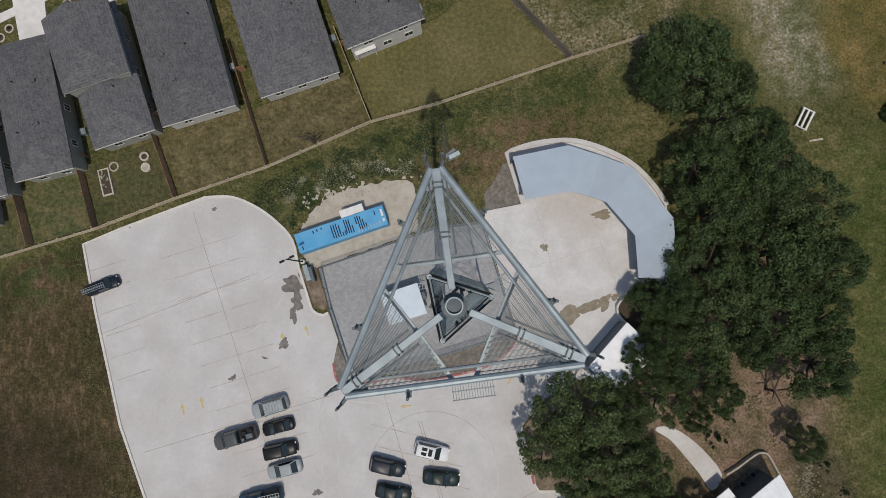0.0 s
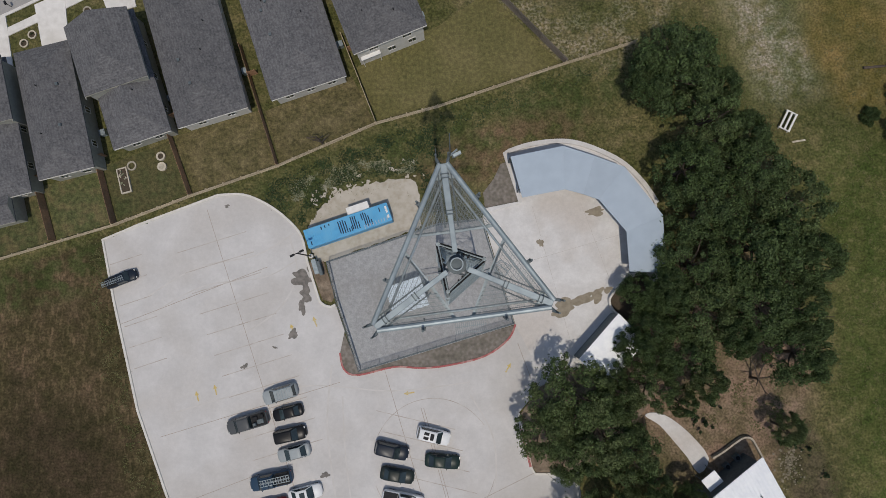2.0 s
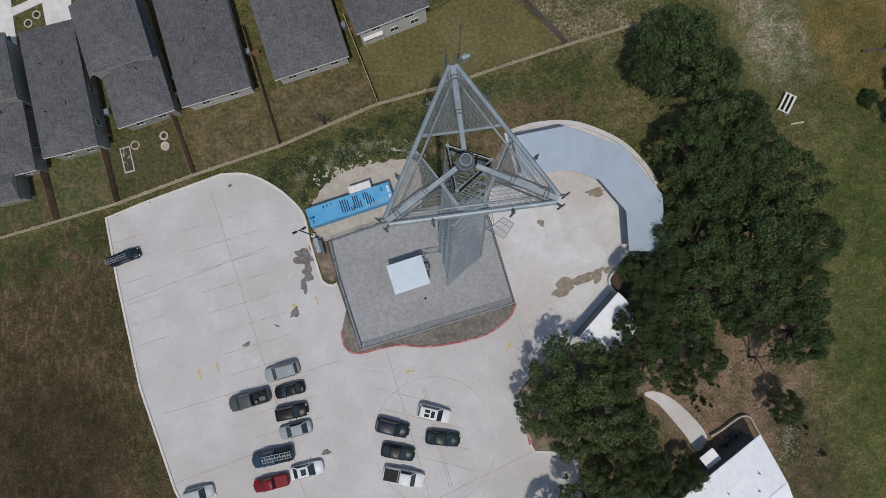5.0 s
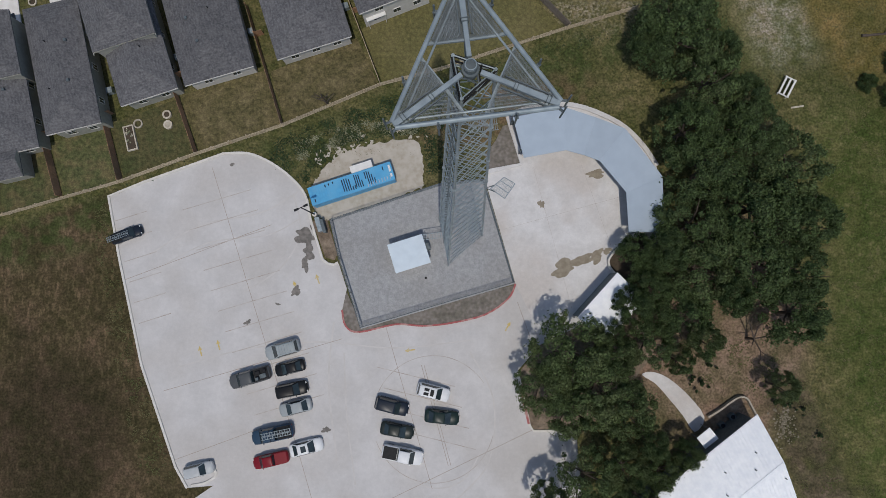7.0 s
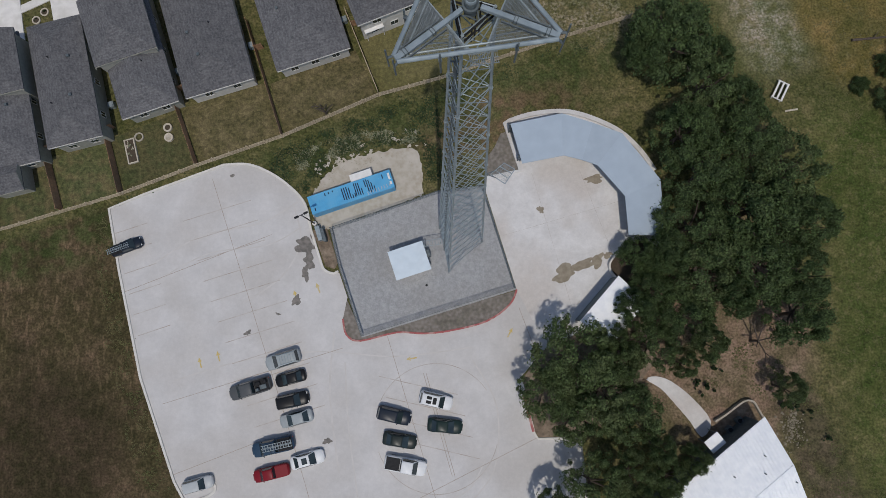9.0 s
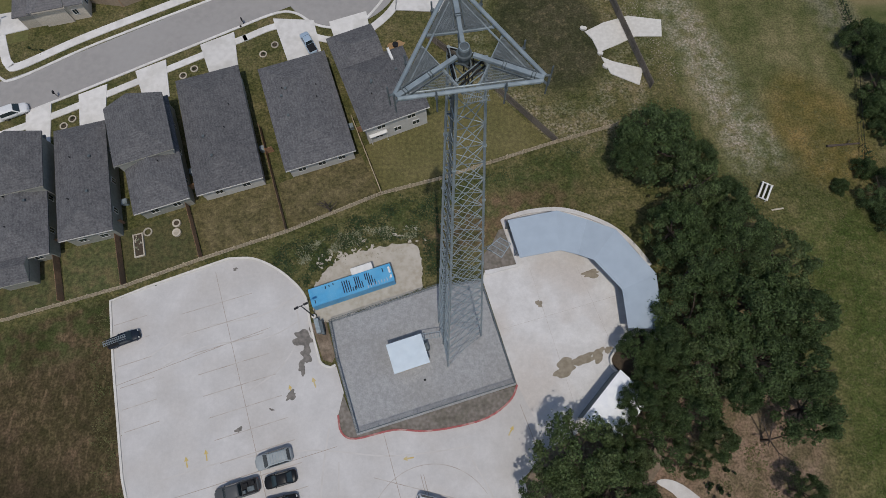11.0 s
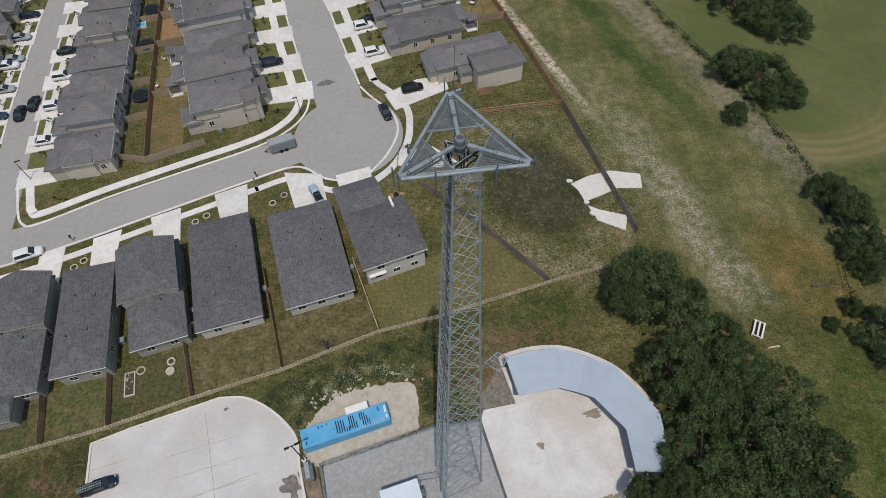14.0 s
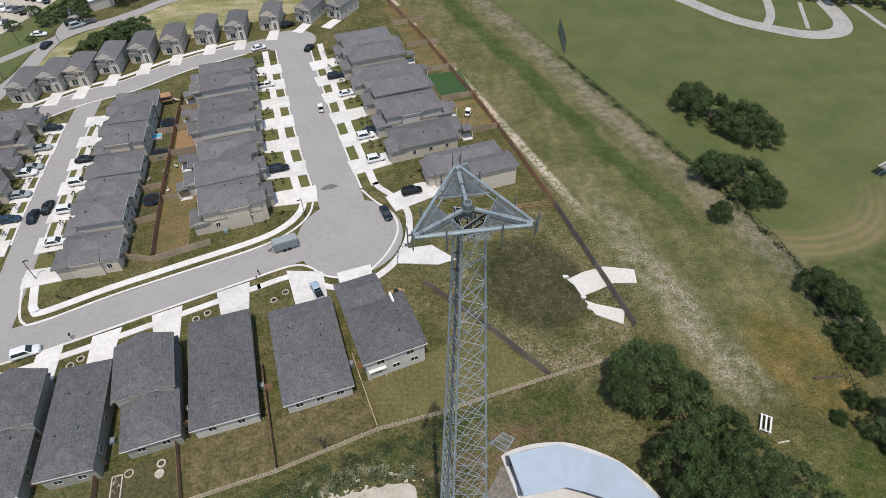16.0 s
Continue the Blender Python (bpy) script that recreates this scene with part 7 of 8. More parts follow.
# ---- drainage strip and park ----
slab("spillway_slab", [(25.6, 53.0), (28.6, 54.6), (32.6, 55.8), (37.8, 54.9), (37.5, 51.8), (33.4, 51.9), (30.4, 50.4), (27.4, 49.1), (26.6, 51.6)], -0.1, 0.14, M["kerb"], "angled pale concrete drainage slab", "slab")
slab("spillway_slab", [(27.7, 48.3), (29.4, 47.4), (33.9, 46.0), (33.0, 43.1), (28.9, 45.2)], -0.1, 0.14, M["kerb"], "angled pale concrete drainage slab", "slab")
for x, y, s in ((25.4, 53.6, 0.5), (27.6, 48.9, 0.45), (28.2, 46.6, 0.5)):
    bm = bmesh.new()
    prism(bm, blob(x, y, s, s * 0.8, 0, int(x * 10), 9), 0, 0.3)
    tagged(part("outfall_block", bm, M["kerb"]), "concrete outfall block", "drain outlet", "", "structure")
bench = empty("timber_frame", 48.4, 25.1, 0, 62, "fallen white-painted timber frame in the grass", "frame")
for yy in (-0.62, 0.0, 0.62):
    bm = bmesh.new()
    box(bm, 0, yy, 0.55, 2.6, 0.24, 0.08)
    part("plank", bm, M["white"], bench)
for xx in (-1.25, 1.25):
    bm = bmesh.new()
    box(bm, xx, 0, 0.48, 0.14, 1.6, 0.1)
    part("crosspiece", bm, M["white"], bench)
    for yy in (-0.6, 0.6):
        bm = bmesh.new()
        box(bm, xx, yy, 0.2, 0.12, 0.12, 0.5)
        part("leg", bm, M["white"], bench)
screen = empty("ball_screen", 39.8, 136.0, 0, 88, "tall grey mesh ball screen in the park", "backstop")
for k in range(6):
    bm = bmesh.new()
    bar(bm, (k * 2.6, 0, -0.1), (k * 2.6, 0, 4.2), 0.07, 6)
    part("post", bm, M["galv_dark"], screen)
bm = bmesh.new()
for k in range(53):
    bar(bm, (k * 0.25, 0, 0.1), (k * 0.25, 0, 4.2), 0.022, 4, caps=False)
for k in range(16):
    bar(bm, (0, 0, 0.1 + k * 0.27), (13.0, 0, 0.1 + k * 0.27), 0.018, 4, caps=False)
tagged(part("mesh", bm, M["galv_dark"], screen), kind="stuff")
bm = bmesh.new()
strip(bm, smooth_line([(70, 185), (83.0, 171.3), (93.5, 155.7), (105.0, 146.8), (113.0, 143.4), (120.5, 144.6), (124.8, 149.6), (126.6, 158.0), (127.5, 172.0)], 5), 5.2, -0.05, 0.04)
tagged(part("park_drive", bm, M["park_drive"]), "pale looping park drive", "road", "", "structure")
bm = bmesh.new()
strip(bm, smooth_line([(103.0, 151.2), (106.5, 157.0), (109.5, 166.0), (112.0, 176.0)], 5), 2.6, -0.05, 0.045)
strip(bm, [(113.5, 147.5), (119.5, 166.0)], 1.2, -0.05, 0.046)
tagged(part("park_path", bm, M["park_drive"]), "pale concrete park path", "path", "", "structure")
board_fence((-38, 178), (-16, 186), 1.8, "fence", "distant stained cedar fence line")

# far streets and traffic
bm = bmesh.new()
strip(bm, smooth_line([(-109.5, 100.0), (-108.6, 121.8), (-107.6, 132.0), (-108.2, 144.5), (-107.4, 152.2), (-103.2, 158.4), (-95.5, 164.3), (-88.1, 172.3), (-81.5, 179.8), (-40, 214), (20, 250)], 5), 4.6, -0.05, 0.045)
tagged(part("road_far", bm, M["asphalt"]), "pale country road beyond the houses", "road", "", "structure")
bm = bmesh.new()
strip(bm, smooth_line([(-150, 108), (-128, 128), (-117.6, 139.5), (-112.6, 146.8), (-108.4, 151.6)], 4), 3.4, -0.05, 0.049)
strip(bm, [(-107.0, 153.0), (-108.8, 159.5), (-108.9, 167.5), (-113.0, 176.0)], 3.4, -0.05, 0.053)
tagged(part("road_side", bm, M["asphalt"]), "pale side road", "road", "", "structure")
yard("dry_meadow", [(-106.2, 121.0), (-105.2, 132.0), (-105.7, 144.2), (-104.9, 151.0), (-101.0, 156.4), (-94.0, 162.0), (-86.4, 170.4), (-79.6, 178.0), (-40.0, 211.0), (-14.0, 196.0), (-22.0, 184.0), (-31.0, 172.0), (-52.0, 160.0), (-75.0, 146.0), (-98.0, 124.0)], "meadow", "pale dry meadow behind the houses")
yard("roadside_grass", [(-111.2, 112.0), (-111.0, 131.5), (-111.2, 142.0), (-111.0, 158.0), (-113.4, 180.0), (-119.0, 190.0), (-123.0, 168.5), (-126.0, 156.0), (-140.0, 138.0), (-140.0, 112.0)], "roadside", "green mown grass beside the country road")
yard("car_park", [(-126.4, 156.0), (-123.6, 160.5), (-123.1, 168.5), (-118.7, 176.0), (-118.0, 200.0), (-160.0, 200.0), (-160.0, 150.0)], "sand", "pale gravel car park beyond the road")
for k, (x, y, r, h) in enumerate(((-93.4, 138.6, 3.4, 4.2), (-91.6, 141.4, 4.2, 5.2), (-89.0, 144.6, 4.6, 5.6), (-86.6, 148.2, 4.8, 5.8), (-84.4, 151.6, 4.4, 5.4), (-84.0, 155.6, 3.8, 5.0), (-87.6, 151.8, 4.2, 5.2), (-91.4, 146.2, 3.8, 4.8), (-123.7, 159.6, 2.2, 2.6), (-122.2, 169.8, 2.4, 3.0), (-114.6, 162.4, 2.9, 3.6), (-113.8, 167.6, 3.0, 4.2), (-110.2, 171.4, 3.6, 5.2), (-105.6, 166.6, 3.0, 4.4), (-109.0, 177.4, 4.2, 5.6), (-97.0, 177.6, 4.4, 5.6), (-92.0, 184.0, 4.4, 5.6), (-114.2, 151.2, 1.5, 1.7), (125.0, 168.4, 3.4, 5.0), (130.2, 164.0, 3.6, 5.4), (136.6, 166.6, 4.4, 6.0), (142.0, 163.2, 4.4, 6.0), (132.0, 171.4, 4.8, 6.2), (146.0, 156.0, 4.6, 6.0), (141.6, 171.0, 5.0, 6.5))):
    tree(x, y, r, k * 71, h, 7 + k % 2, "distant dark green tree", "distant trees")
bm = bmesh.new()
strip(bm, smooth_line([(134.6, 166.0), (135.6, 158.0), (136.2, 147.0), (140.0, 130.0)], 4), 1.6, -0.05, 0.04)
tagged(part("park_road_east", bm, M["park_drive"]), "narrow pale drive along the trees", "road", "", "structure")
b = empty("warehouse", -103.2, 175.4, 0, 40, "distant low building with white roof", "building")
bm = bmesh.new()
box(bm, 0, 0, 1.6, 7.0, 4.2, 3.2)
part("wall", bm, M["siding"], b)
bm = bmesh.new()
hip_roof(bm, -3.5, -2.1, 3.5, 2.1, 3.3, 0.2, 0.3, True, True)
part("roof", bm, M["whiteroof"], b)
for kind, x, y, turn, c in (("sedan", -108.2, 147.6, 86, NAVY), ("suv", -104.6, 160.2, 40, SILVER), ("sedan", -102.2, 162.6, 40, GREY), ("suv", -106.8, 162.2, 35, BLACK), ("sedan", -113.6, 154.6, 10, WHITE)):
    car(kind, x, y, turn, c, "distant car by the country road", 0.05, "distant cars")
rnd = random.Random(31)
for row, (x0, y0, n_cars) in enumerate(((-127.6, 163.0, 6), (-127.0, 172.0, 7), (-123.4, 180.4, 7))):
    for k in range(n_cars):
        car(rnd.choice(("sedan", "suv", "sedan", "pickup")), x0 - 2.5 * k, y0 + 0.9 * k, -62 + rnd.uniform(-4, 4), rnd.choice((WHITE, WHITE, SILVER, GREY, BLACK, NAVY)), "distant car standing in the gravel car park", 0.05, "cars in the far car park")
for x, y in ((-106.0, 150.4), (-110.6, 128.4), (-117.0, 149.4)):
    pole = empty("utility_pole", x, y, 0, 50, "slim dark wooden utility pole", "pole", "roadside poles")
    bm = bmesh.new()
    bar(bm, (0, 0, -0.1), (0, 0, 5.2), 0.10, 7, 0.07)
    part("pole", bm, M["bark"], pole)
    bm = bmesh.new()
    box(bm, 0, 0, 4.8, 1.3, 0.09, 0.10)
    part("crossarm", bm, M["bark"], pole)

# players' shelter beside the mown turning ring in the park
shelter = empty("park_shelter", 96.4, 79.6, -0.02, 30, "small grey park shelter with a white roof beam", "shelter")
bm = bmesh.new()
box(bm, 0, 0, 2.12, 2.8, 1.9, 0.10)
part("roof", bm, M["weathered_board"], shelter)
bm = bmesh.new()
box(bm, 0, 1.06, 2.12, 3.0, 0.18, 0.2)
part("beam", bm, M["trim"], shelter)
for px, py in ((-1.3, -0.8), (1.3, -0.8), (-1.3, 0.8), (1.3, 0.8)):
    bm = bmesh.new()
    bar(bm, (px, py, 0), (px, py, 2.1), 0.06, 6)
    part("post", bm, M["galv_dark"], shelter)
bm = bmesh.new()
box(bm, 0, 0.3, 0.42, 2.3, 0.4, 0.06)
box(bm, -1.0, 0.3, 0.20, 0.08, 0.36, 0.40)
box(bm, 1.0, 0.3, 0.20, 0.08, 0.36, 0.40)
part("bench", bm, M["galv"], shelter)

# ---- building, path and bank to the south-east ----
hall = empty("metal_hall", 40.8, -17.2, 0, 37.8, "long hall with white ribbed metal gable roof", "building")
HL, HW = 32.0, 11.5
SKEW = 0.26
bm = bmesh.new()
prism(bm, [(-0.3 - SKEW * 0.3, -0.3), (-HL + 0.3, -0.3), (-HL + 0.3 - SKEW * HW, 0.3 - HW), (-0.3 - SKEW * (HW - 0.3), 0.3 - HW)], 0.0, 3.9)
part("wall", bm, M["galv_dark"], hall)
for y0, y1 in ((0.0, -HW / 2), (-HW, -HW / 2)):
    bm = bmesh.new()
    vs = [bm.verts.new((x + SKEW * y, y, z)) for x, y, z in ((0.3, y0, 3.95), (-HL, y0, 3.95), (-HL, y1, 5.2), (0.3, y1, 5.2))]
    up = [bm.verts.new(v.co + Vector((0, 0, 0.1))) for v in vs]
    bm.faces.new(vs)
    bm.faces.new(up[::-1])
    for i in range(4):
        bm.faces.new((vs[i], up[i], up[(i + 1) % 4], vs[(i + 1) % 4]))
    bmesh.ops.recalc_face_normals(bm, faces=bm.faces)
    part("roof_slope", bm, M["whiteroof"], hall)
    bm = bmesh.new()
    for k in range(70):
        x = 0.2 - k * 0.46
        bar(bm, (x + SKEW * y0, y0, 4.07), (x + SKEW * y1, y1, 5.32), 0.07, 4, caps=False)
    tagged(part("roof_rib", bm, M["whiteroof"], hall), kind="stuff")
bm = bmesh.new()
box(bm, -HL / 2 - SKEW * HW / 2, -HW / 2, 5.285, HL + 0.3, 0.34, 0.10)
part("ridge_cap", bm, M["whiteroof"], hall)
for k, (x, y) in enumerate(((-3.0, -3.0), (-4.4, -4.4), (-7.4, -2.6), (-2.2, -7.4), (-9.0, -4.6), (-12, -3.5))):
    bm = bmesh.new()
    zz = 3.95 + 1.25 * (1 - abs(-y - HW / 2) / (HW / 2))
    bar(bm, (x, y, zz), (x, y, zz + 0.45), 0.08, 8)
    part("roof_vent", bm, M["galv_dark"], hall)
porch = empty("entry_canopy", 35.5, -20.3, 0, 37.8, "small flat white entry canopy", "canopy")
bm = bmesh.new()
box(bm, 0, 0, 2.6, 2.1, 1.7, 0.12)
part("roof", bm, M["whiteroof"], porch)
for xx in (-0.9, 0.9):
    bm = bmesh.new()
    bar(bm, (xx, 0.7, 0), (xx, 0.7, 2.55), 0.05, 6)
    part("post", bm, M["galv_dark"], porch)
slab("entry_path", smooth_line([(28.4, -12.9), (29.6, -12.5), (31.6, -13.2), (34.2, -15.4), (36.3, -18.3), (35.0, -20.2), (33.6, -18.2), (32.0, -16.2), (30.2, -14.1)], 3, True), 0.0, 0.08, M["court"], "curved pale concrete path under the oaks", "path")
bank = [(36.6, -18.2), (38.0, -17.4), (39.4, -16.4), (40.6, -15.7), (41.6, -15.8), (42.2, -16.8), (43.0, -18.4)]
bm = bmesh.new()
strip(bm, smooth_line(bank, 3), 0.22, -0.1, 0.6)
tagged(part("retaining_wall", bm, M["stone"]), "low curved limestone retaining wall", "wall", "", "structure")
slab("shaded_yard", [(36.6, -18.2), (40.6, -15.8), (41.8, -16.0), (40.6, -17.4), (37.6, -19.8)], 0.0, 0.05, M["dirt"], "sunken dark soil strip by the hall", "bare ground")

for k, (x, y, s) in enumerate(((35.9, -14.6, 1.5), (34.6, -13.6, 1.1), (45.6, -15.4, 1.6), (46.9, -16.3, 1.3), (48.4, -17.6, 1.1), (50.6, -20.6, 1.0), (37.6, -11.4, 1.2))):
    shrub(x, y, s, k, label="low wild shrub on the bank by the oaks")

# ---- lot lamp, utility boxes, dead tree ----
lamp = empty("lot_lamp", -14.6, 8.3, 0.1, 25, "dark steel parking-lot lamp post with twin heads", "street lamp")
bm = bmesh.new()
bar(bm, (0, 0, 0), (0, 0, 0.6), 0.3, 12)
part("base", bm, M["kerb"], lamp)
bm = bmesh.new()
bar(bm, (0, 0, 0.5), (0, 0, 7.2), 0.09, 8, 0.07)
part("pole", bm, M["black"], lamp)
for s in (-1, 1):
    bm = bmesh.new()
    box(bm, s * 0.62, 0, 7.2, 0.56, 0.26, 0.12)
    box(bm, s * 0.25, 0, 7.2, 0.4, 0.08, 0.08)
    part("lamp_head", bm, M["black"], lamp)
for x, y, w, d, c in ((-13.9, 6.9, 0.5, 1.9, "galv"), (-13.3, 6.7, 0.3, 1.8, "galv_dark")):
    b = empty("utility_cabinet", x, y, 0.12, 17, "narrow metal utility cabinet in the planting bed", "cabinet", "utility cabinets")
    bm = bmesh.new()
    box(bm, 0, 0, 0.6, w, d, 1.2)
    part("body", bm, M[c], b)
    bm = bmesh.new()
    box(bm, 0, 0, 1.22, w + 0.08, d + 0.08, 0.05)
    part("lid", bm, M[c], b)
dead = empty("dead_tree", -13.0, 23.2, 0, 0, "small leafless dead tree by the fence", "tree")
bm = bmesh.new()
bar(bm, (0, 0, -0.1), (-0.15, 0.2, 4.0), 0.13, 7, 0.08)
part("trunk", bm, M["bark"], dead)
for a, b in (((-0.05, 0.1, 1.4), (-1.5, 0.2, 3.2)), ((-0.05, 0.1, 1.2), (1.3, 0.7, 2.9)), ((-0.05, 0.1, 2.2), (-1.1, 0.5, 3.6)), ((-0.1, 0.1, 2.6), (0.8, 0.3, 3.9)), ((-0.1, 0.15, 3.0), (-0.5, -0.5, 4.2)), ((-0.7, 0.35, 3.0), (-1.4, 0.1, 3.7))):
    bm = bmesh.new()
    bar(bm, a, b, 0.085, 5, 0.035)
    part("branch", bm, M["bark"], dead)

bare = empty("bare_oak", 42.0, -8.2, 0, 0, "leafless spreading oak in the clearing", "tree")
bm = bmesh.new()
rnd = random.Random(77)
bar(bm, (0, 0, -0.1), (0.2, 0.1, 1.8), 0.2, 8, 0.15)
part("trunk", bm, M["bark"], bare)
for t, reach in ((0.4, 0.9), (1.5, 1.6), (2.0, 2.1), (3.6, 0.7), (4.9, 1.5)):
    mid = Vector((0.2, 0.1, 1.7)) + Vector((math.cos(t) * reach, math.sin(t) * reach, 0.9))
    bm = bmesh.new()
    bar(bm, (0.2, 0.1, 1.6), mid, 0.10, 6, 0.07)
    for j in (-1, 1):
        t2 = t + j * rnd.uniform(0.2, 0.7)
        end = mid + Vector((math.cos(t2) * rnd.uniform(0.6, 1.3), math.sin(t2) * rnd.uniform(0.6, 1.3), rnd.uniform(0.3, 1.0)))
        bar(bm, mid, end, 0.06, 5, 0.02)
    part("limb", bm, M["bark"], bare)

# condensers in the recess beside the hall, valve cap in the gravel, vents by the roof
for x, y in ((38.3, -19.2), (39.6, -18.1)):
    ac = empty("air_conditioner", x, y, 0.05, 37.8, "dark outdoor condenser unit beside the hall", "air conditioner", "hall condensers")
    bm = bmesh.new()
    box(bm, 0, 0, 0.4, 0.8, 0.7, 0.8)
    bmesh.ops.bevel(bm, geom=list(bm.edges), offset=0.04, segments=1, affect="EDGES")
    part("body", bm, M["galv_dark"], ac)
    bm = bmesh.new()
    bar(bm, (0, 0, 0.8), (0, 0, 0.83), 0.28, 12)
    part("fan_guard", bm, M["black"], ac)
bm = bmesh.new()
bar(bm, (0.2, -0.2, 0.1), (0.2, -0.2, 0.2), 0.16, 12)
tagged(part("valve_cap", bm, M["black"]), "round black valve cap in the gravel", "valve cap")
flue = empty("roof_flue", -4.35, 45.2, 5.6, 21 + 90, "white metal flue strip lying on the shingle roof", "flue")
bm = bmesh.new()
box(bm, 0, 0, 0.35, 2.0, 0.35, 0.7)
part("casing", bm, M["white"], flue)
# mailboxes and bins at the kerb of the nearest street
rnd = random.Random(9)
for k, (x, y) in enumerate(((-56.2, 43.4), (-28.6, 56.0))):
    mb = empty("mailbox", x, y, 0.1, 25, "dark mailbox on a short post at the kerb", "mailbox", "kerb mailboxes")
    bm = bmesh.new()
    bar(bm, (0, 0, -0.15), (0, 0, 1.05), 0.05, 6)
    part("post", bm, M["black"], mb)
    bm = bmesh.new()
    box(bm, 0, 0, 1.15, 0.24, 0.5, 0.24)
    part("box", bm, M["black"], mb)

cover = empty("patio_cover", -6.45, 34.9, 0, 21, "small white flat patio cover behind the corner house", "canopy")
bm = bmesh.new()
box(bm, 0, 0, 2.35, 2.7, 1.5, 0.1)
part("roof", bm, M["white"], cover)
for xx in (-1.2, 1.2):
    bm = bmesh.new()
    box(bm, xx, -0.6, 1.15, 0.1, 0.1, 2.3)
    part("post", bm, M["trim"], cover)
pit = empty("fire_pit", -4.2, 51.2, 0.05, 0, "round black fire bowl on reddish soil in the yard", "fire pit")
bm = bmesh.new()
prism(bm, blob(0, 0, 1.2, 1.0, 20, 4, 14, 0.3), -0.05, 0.02)
part("soil_ring", bm, M["clay"], pit)
bm = bmesh.new()
bar(bm, (0, 0, 0.02), (0, 0, 0.45), 0.38, 14, 0.48)
part("bowl", bm, M["black"], pit)


# ---- weeds, rubble and tufts ----
def tufts(name, label, seed, n, area, size, material, keep=None):
    """Many small upright leaves scattered over an outline's bounds."""
    rnd = random.Random(seed)
    vs, fs = [], []
    xs, ys = [p[0] for p in area], [p[1] for p in area]

    def inside(x, y):
        r = False
        for (x1, y1), (x2, y2) in zip(area, area[1:] + area[:1]):
            if (y1 > y) != (y2 > y) and x < (x2 - x1) * (y - y1) / (y2 - y1) + x1:
                r = not r
        return r

    made = 0
    while made < n:
        x, y = rnd.uniform(min(xs), max(xs)), rnd.uniform(min(ys), max(ys))
        made += 1
        if not inside(x, y) or noise.noise(Vector((x * 0.45, y * 0.45, seed))) < rnd.uniform(-0.25, 0.25):
            continue
        for k in range(5):
            t = rnd.uniform(0, 6.28)
            s = size * rnd.uniform(0.5, 1.3)
            c = Vector((x + rnd.gauss(0, size), y + rnd.gauss(0, size), 0))
            a = Vector((math.cos(t), math.sin(t), 0))
            b = Vector((-a.y, a.x, 0))
            i = len(vs)
            vs += [c - b * s * 0.35, c + b * s * 0.35, c + a * s + Vector((0, 0, s * rnd.uniform(0.3, 1.0)))]
            fs.append((i, i + 1, i + 2))
    me = bpy.data.meshes.new(name)
    me.from_pydata([tuple(v) for v in vs], [], fs)
    me.materials.append(M[material])
    return tagged(new(name, me), label, "weeds", "", "stuff")


def rubble(name, label, seed, n, area_fn, size, material):
    rnd = random.Random(seed)
    vs, fs = [], []
    for k in range(n):
        x, y = area_fn(rnd)
        s = size * rnd.uniform(0.4, 1.5)
        i = len(vs)
        for a, b, c in ((-1, -1, -0.3), (1, -0.8, -0.3), (0.9, 1, -0.3), (-0.8, 0.9, -0.3), (-0.5, -0.5, 0.7), (0.6, -0.4, 0.6), (0.4, 0.6, 0.8), (-0.5, 0.5, 0.6)):
            vs.append((x + s * a * rnd.uniform(0.7, 1.2), y + s * b * rnd.uniform(0.7, 1.2), s * c * 0.6))
        fs += [tuple(i + j for j in f) for f in ((4, 5, 6, 7), (0, 1, 5, 4), (1, 2, 6, 5), (2, 3, 7, 6), (3, 0, 4, 7))]
    me = bpy.data.meshes.new(name)
    me.from_pydata(vs, [], fs)
    me.materials.append(M[material])
    return tagged(new(name, me), label, "rubble", "", "stuff")


tufts("weeds", "dark green weeds behind the container pad", 3, 5200, [(-21.5, 16.2), (-16.0, 12.6), (-13.6, 15.0), (-8.0, 18.6), (0.0, 19.4), (0.6, 14.0), (3.0, 14.0), (2.4, 26.0), (-5.9, 24.0), (-19.0, 19.0)], 0.22, "leaf_dark")
tufts("fence_weeds", "green weeds along the wooden fence", 4, 4200, [(-42.5, 11.8), (-27.0, 17.4), (-21.0, 17.0), (-5.9, 24.8), (2.4, 27.4), (9.8, 29.6), (28.0, 35.0), (28.0, 33.0), (4.0, 24.0), (-20, 18.6), (-30, 15.6), (-42, 11.2)], 0.2, "leaf_dark")
tufts("verge_weeds", "rough grass tufts along the lot edge", 5, 2200, [(-45.0, 11.0), (-43.2, 10.0), (-40.5, -3.0), (-33.0, -26.0), (-37.0, -26.0), (-43.5, -3.0)], 0.2, "tuft")
tufts("meadow_tufts", "green and straw-coloured grass tufts in the meadow", 6, 9000, [(30.0, 37.0), (52.0, 20.0), (52.0, -30.0), (75.0, -30.0), (78.0, 30.0), (64.0, 34.0), (50.0, 46.0), (37.0, 44.0)], 0.16, "tuft")
tufts("bank_weeds", "rough dark weeds along the brown bank", 31, 2600, [(43.6, -12.6), (48.6, -12.6), (53.0, -18.0), (58.0, -28.0), (51.6, -29.0), (47.6, -21.0), (45.0, -15.4)], 0.17, "tuft")
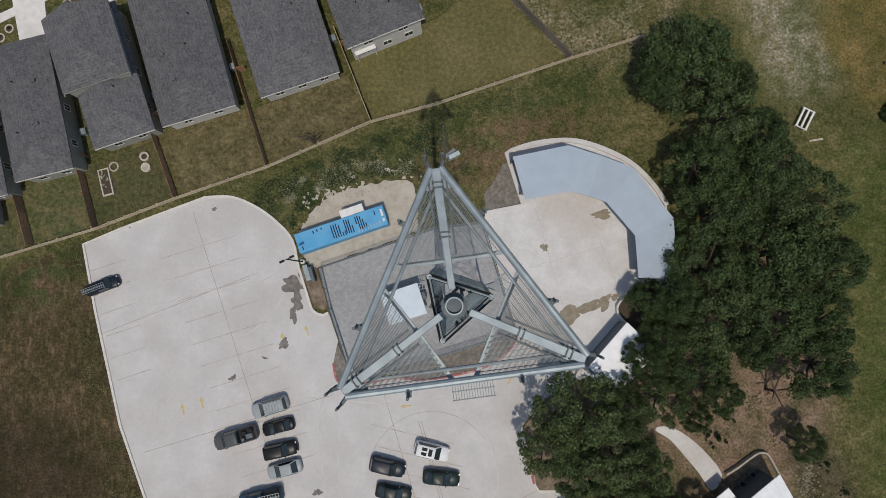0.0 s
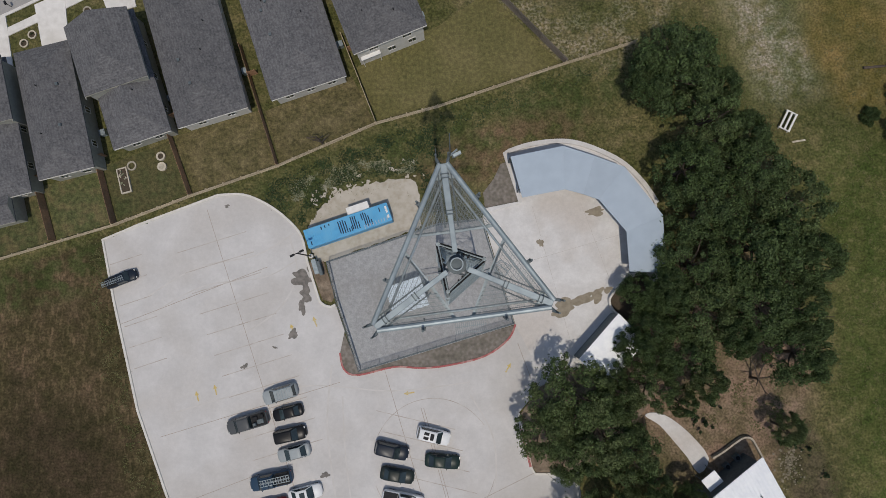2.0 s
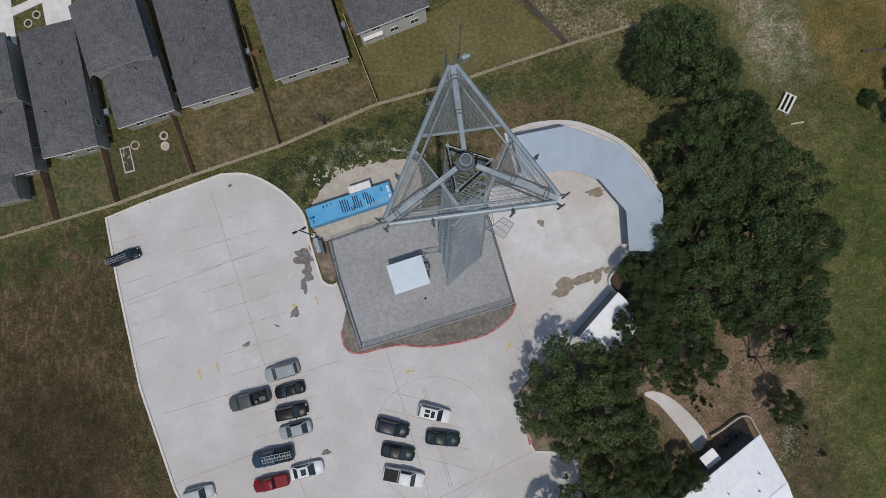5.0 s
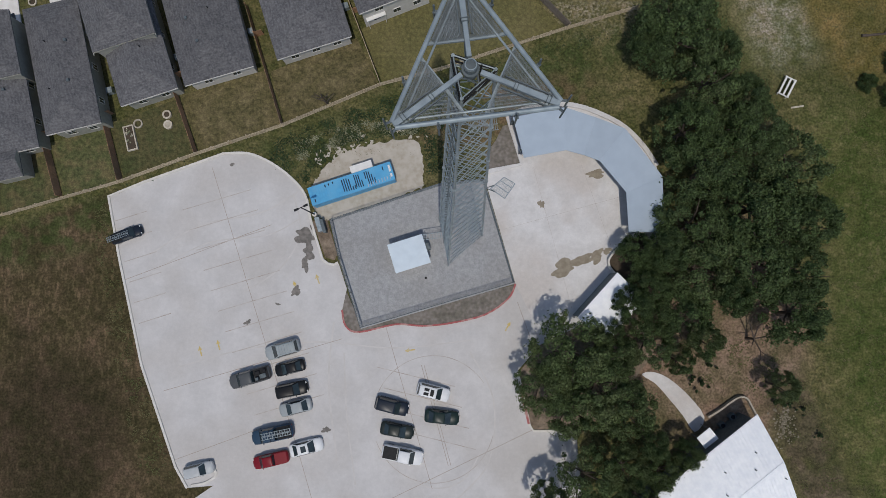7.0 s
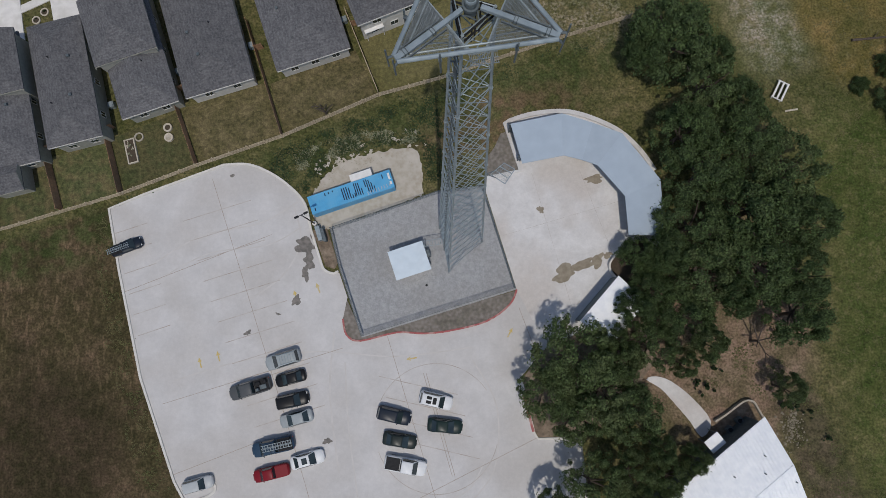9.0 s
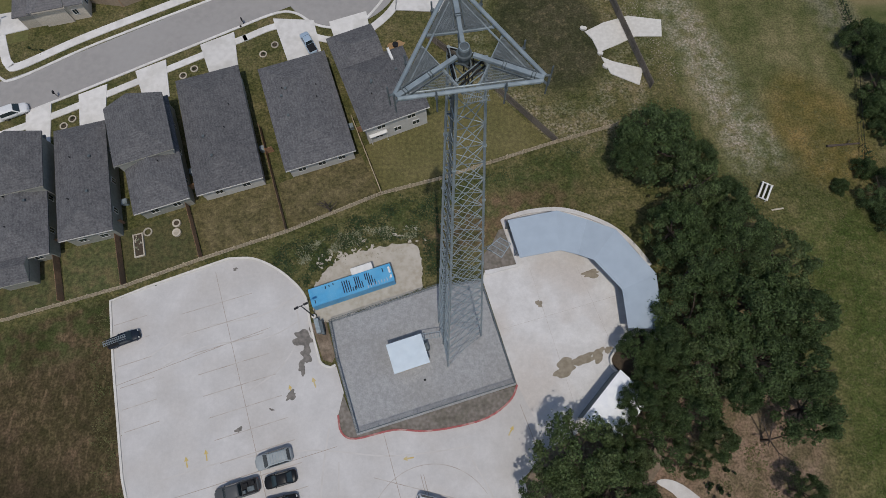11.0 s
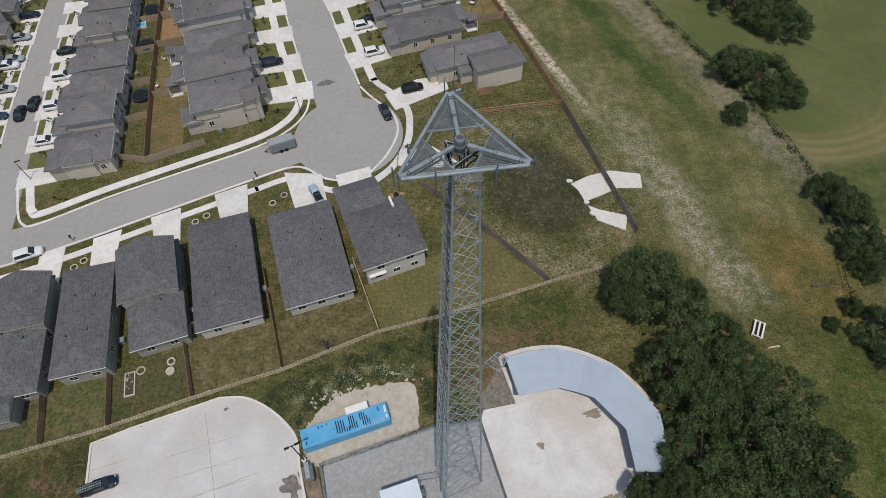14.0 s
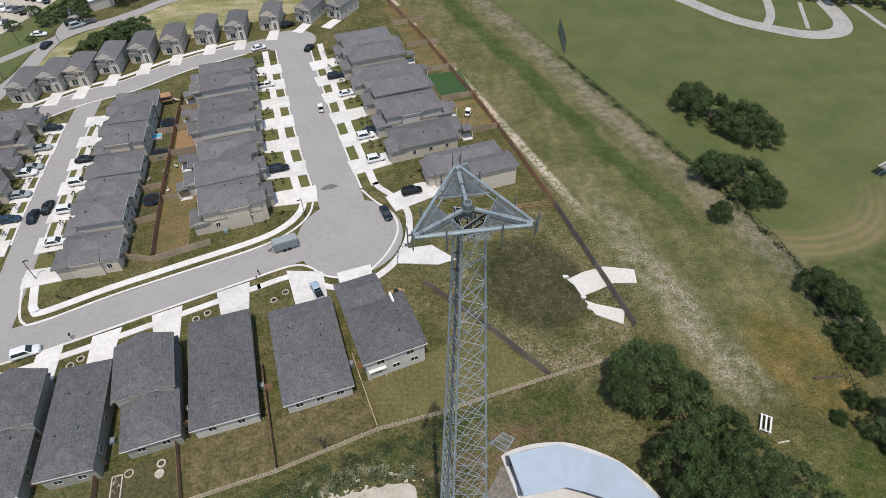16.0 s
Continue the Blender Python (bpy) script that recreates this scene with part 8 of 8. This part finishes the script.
tufts("grove_litter", "scattered low plants and leaf litter under the oaks", 7, 2600, [(30.0, -12.0), (36.0, -14.0), (45.0, -16.0), (50.0, -34.0), (46.0, -10.0), (38.0, -6.0)], 0.22, "tuft")


def along_strip(rnd):
    t = rnd.random()
    a = Vector((36.8, 44.0)).lerp(Vector((4.5, 146.0)), t)
    return a.x + rnd.gauss(1.6, 1.0), a.y + rnd.gauss(0, 0.8)


rubble("strip_rubble", "pale limestone rubble along the drainage fence", 11, 2200, along_strip, 0.09, "rubble")
rubble("bank_rubble", "pale stones on the grassy bank", 12, 150, lambda r: (46.6 + r.gauss(0, 0.7), -19.2 + r.gauss(0, 1.3)), 0.13, "rubble")
rnd = random.Random(31)
bm = bmesh.new()
for k in range(46):
    t = rnd.random()
    x, y = -15.0 + 15.5 * t + rnd.gauss(0, 0.8), 15.4 + 3.4 * t + abs(rnd.gauss(0, 1.1)) - 0.2
    sheet(bm, blob(x, y, rnd.uniform(0.08, 0.42), rnd.uniform(0.06, 0.26), rnd.uniform(0, 180), k, 9, 0.6), 0.022 + 0.0003 * k)
tagged(part("caliche_spots", bm, M["sand"]), "pale limestone spots among the weeds", "bare ground", "", "stuff")
tufts("park_fence_weeds", "dark weeds along the park fence", 15, 30000, [(63.6, 30.0), (66.4, 44.0), (66.8, 51.4), (65.0, 61.0), (61.2, 72.3), (57.0, 84.1), (47.2, 108.0), (37.0, 134.0), (38.4, 135.0), (48.8, 108.6), (58.6, 84.5), (62.8, 72.7), (66.4, 61.5), (68.2, 51.4), (67.8, 44.0), (65.4, 30.0)], 0.3, "leaf_dark")
tufts("sage_weeds", "pale grey-green weeds among the dark ones", 21, 2600, [(-17.0, 15.6), (-12.6, 17.2), (-8.0, 18.6), (-1.0, 19.2), (-0.6, 21.0), (-8.0, 21.0), (-14.0, 19.4), (-17.6, 17.8)], 0.16, "sage")
tufts("pad_weeds", "small dark weeds on the sandy pad's rim", 22, 260, [(-14.6, 13.0), (-11.6, 15.9), (-8.0, 17.2), (-1.2, 18.0), (-1.4, 16.6), (-8.0, 16.0), (-11.2, 14.6), (-13.6, 12.2)], 0.14, "leaf_dark")
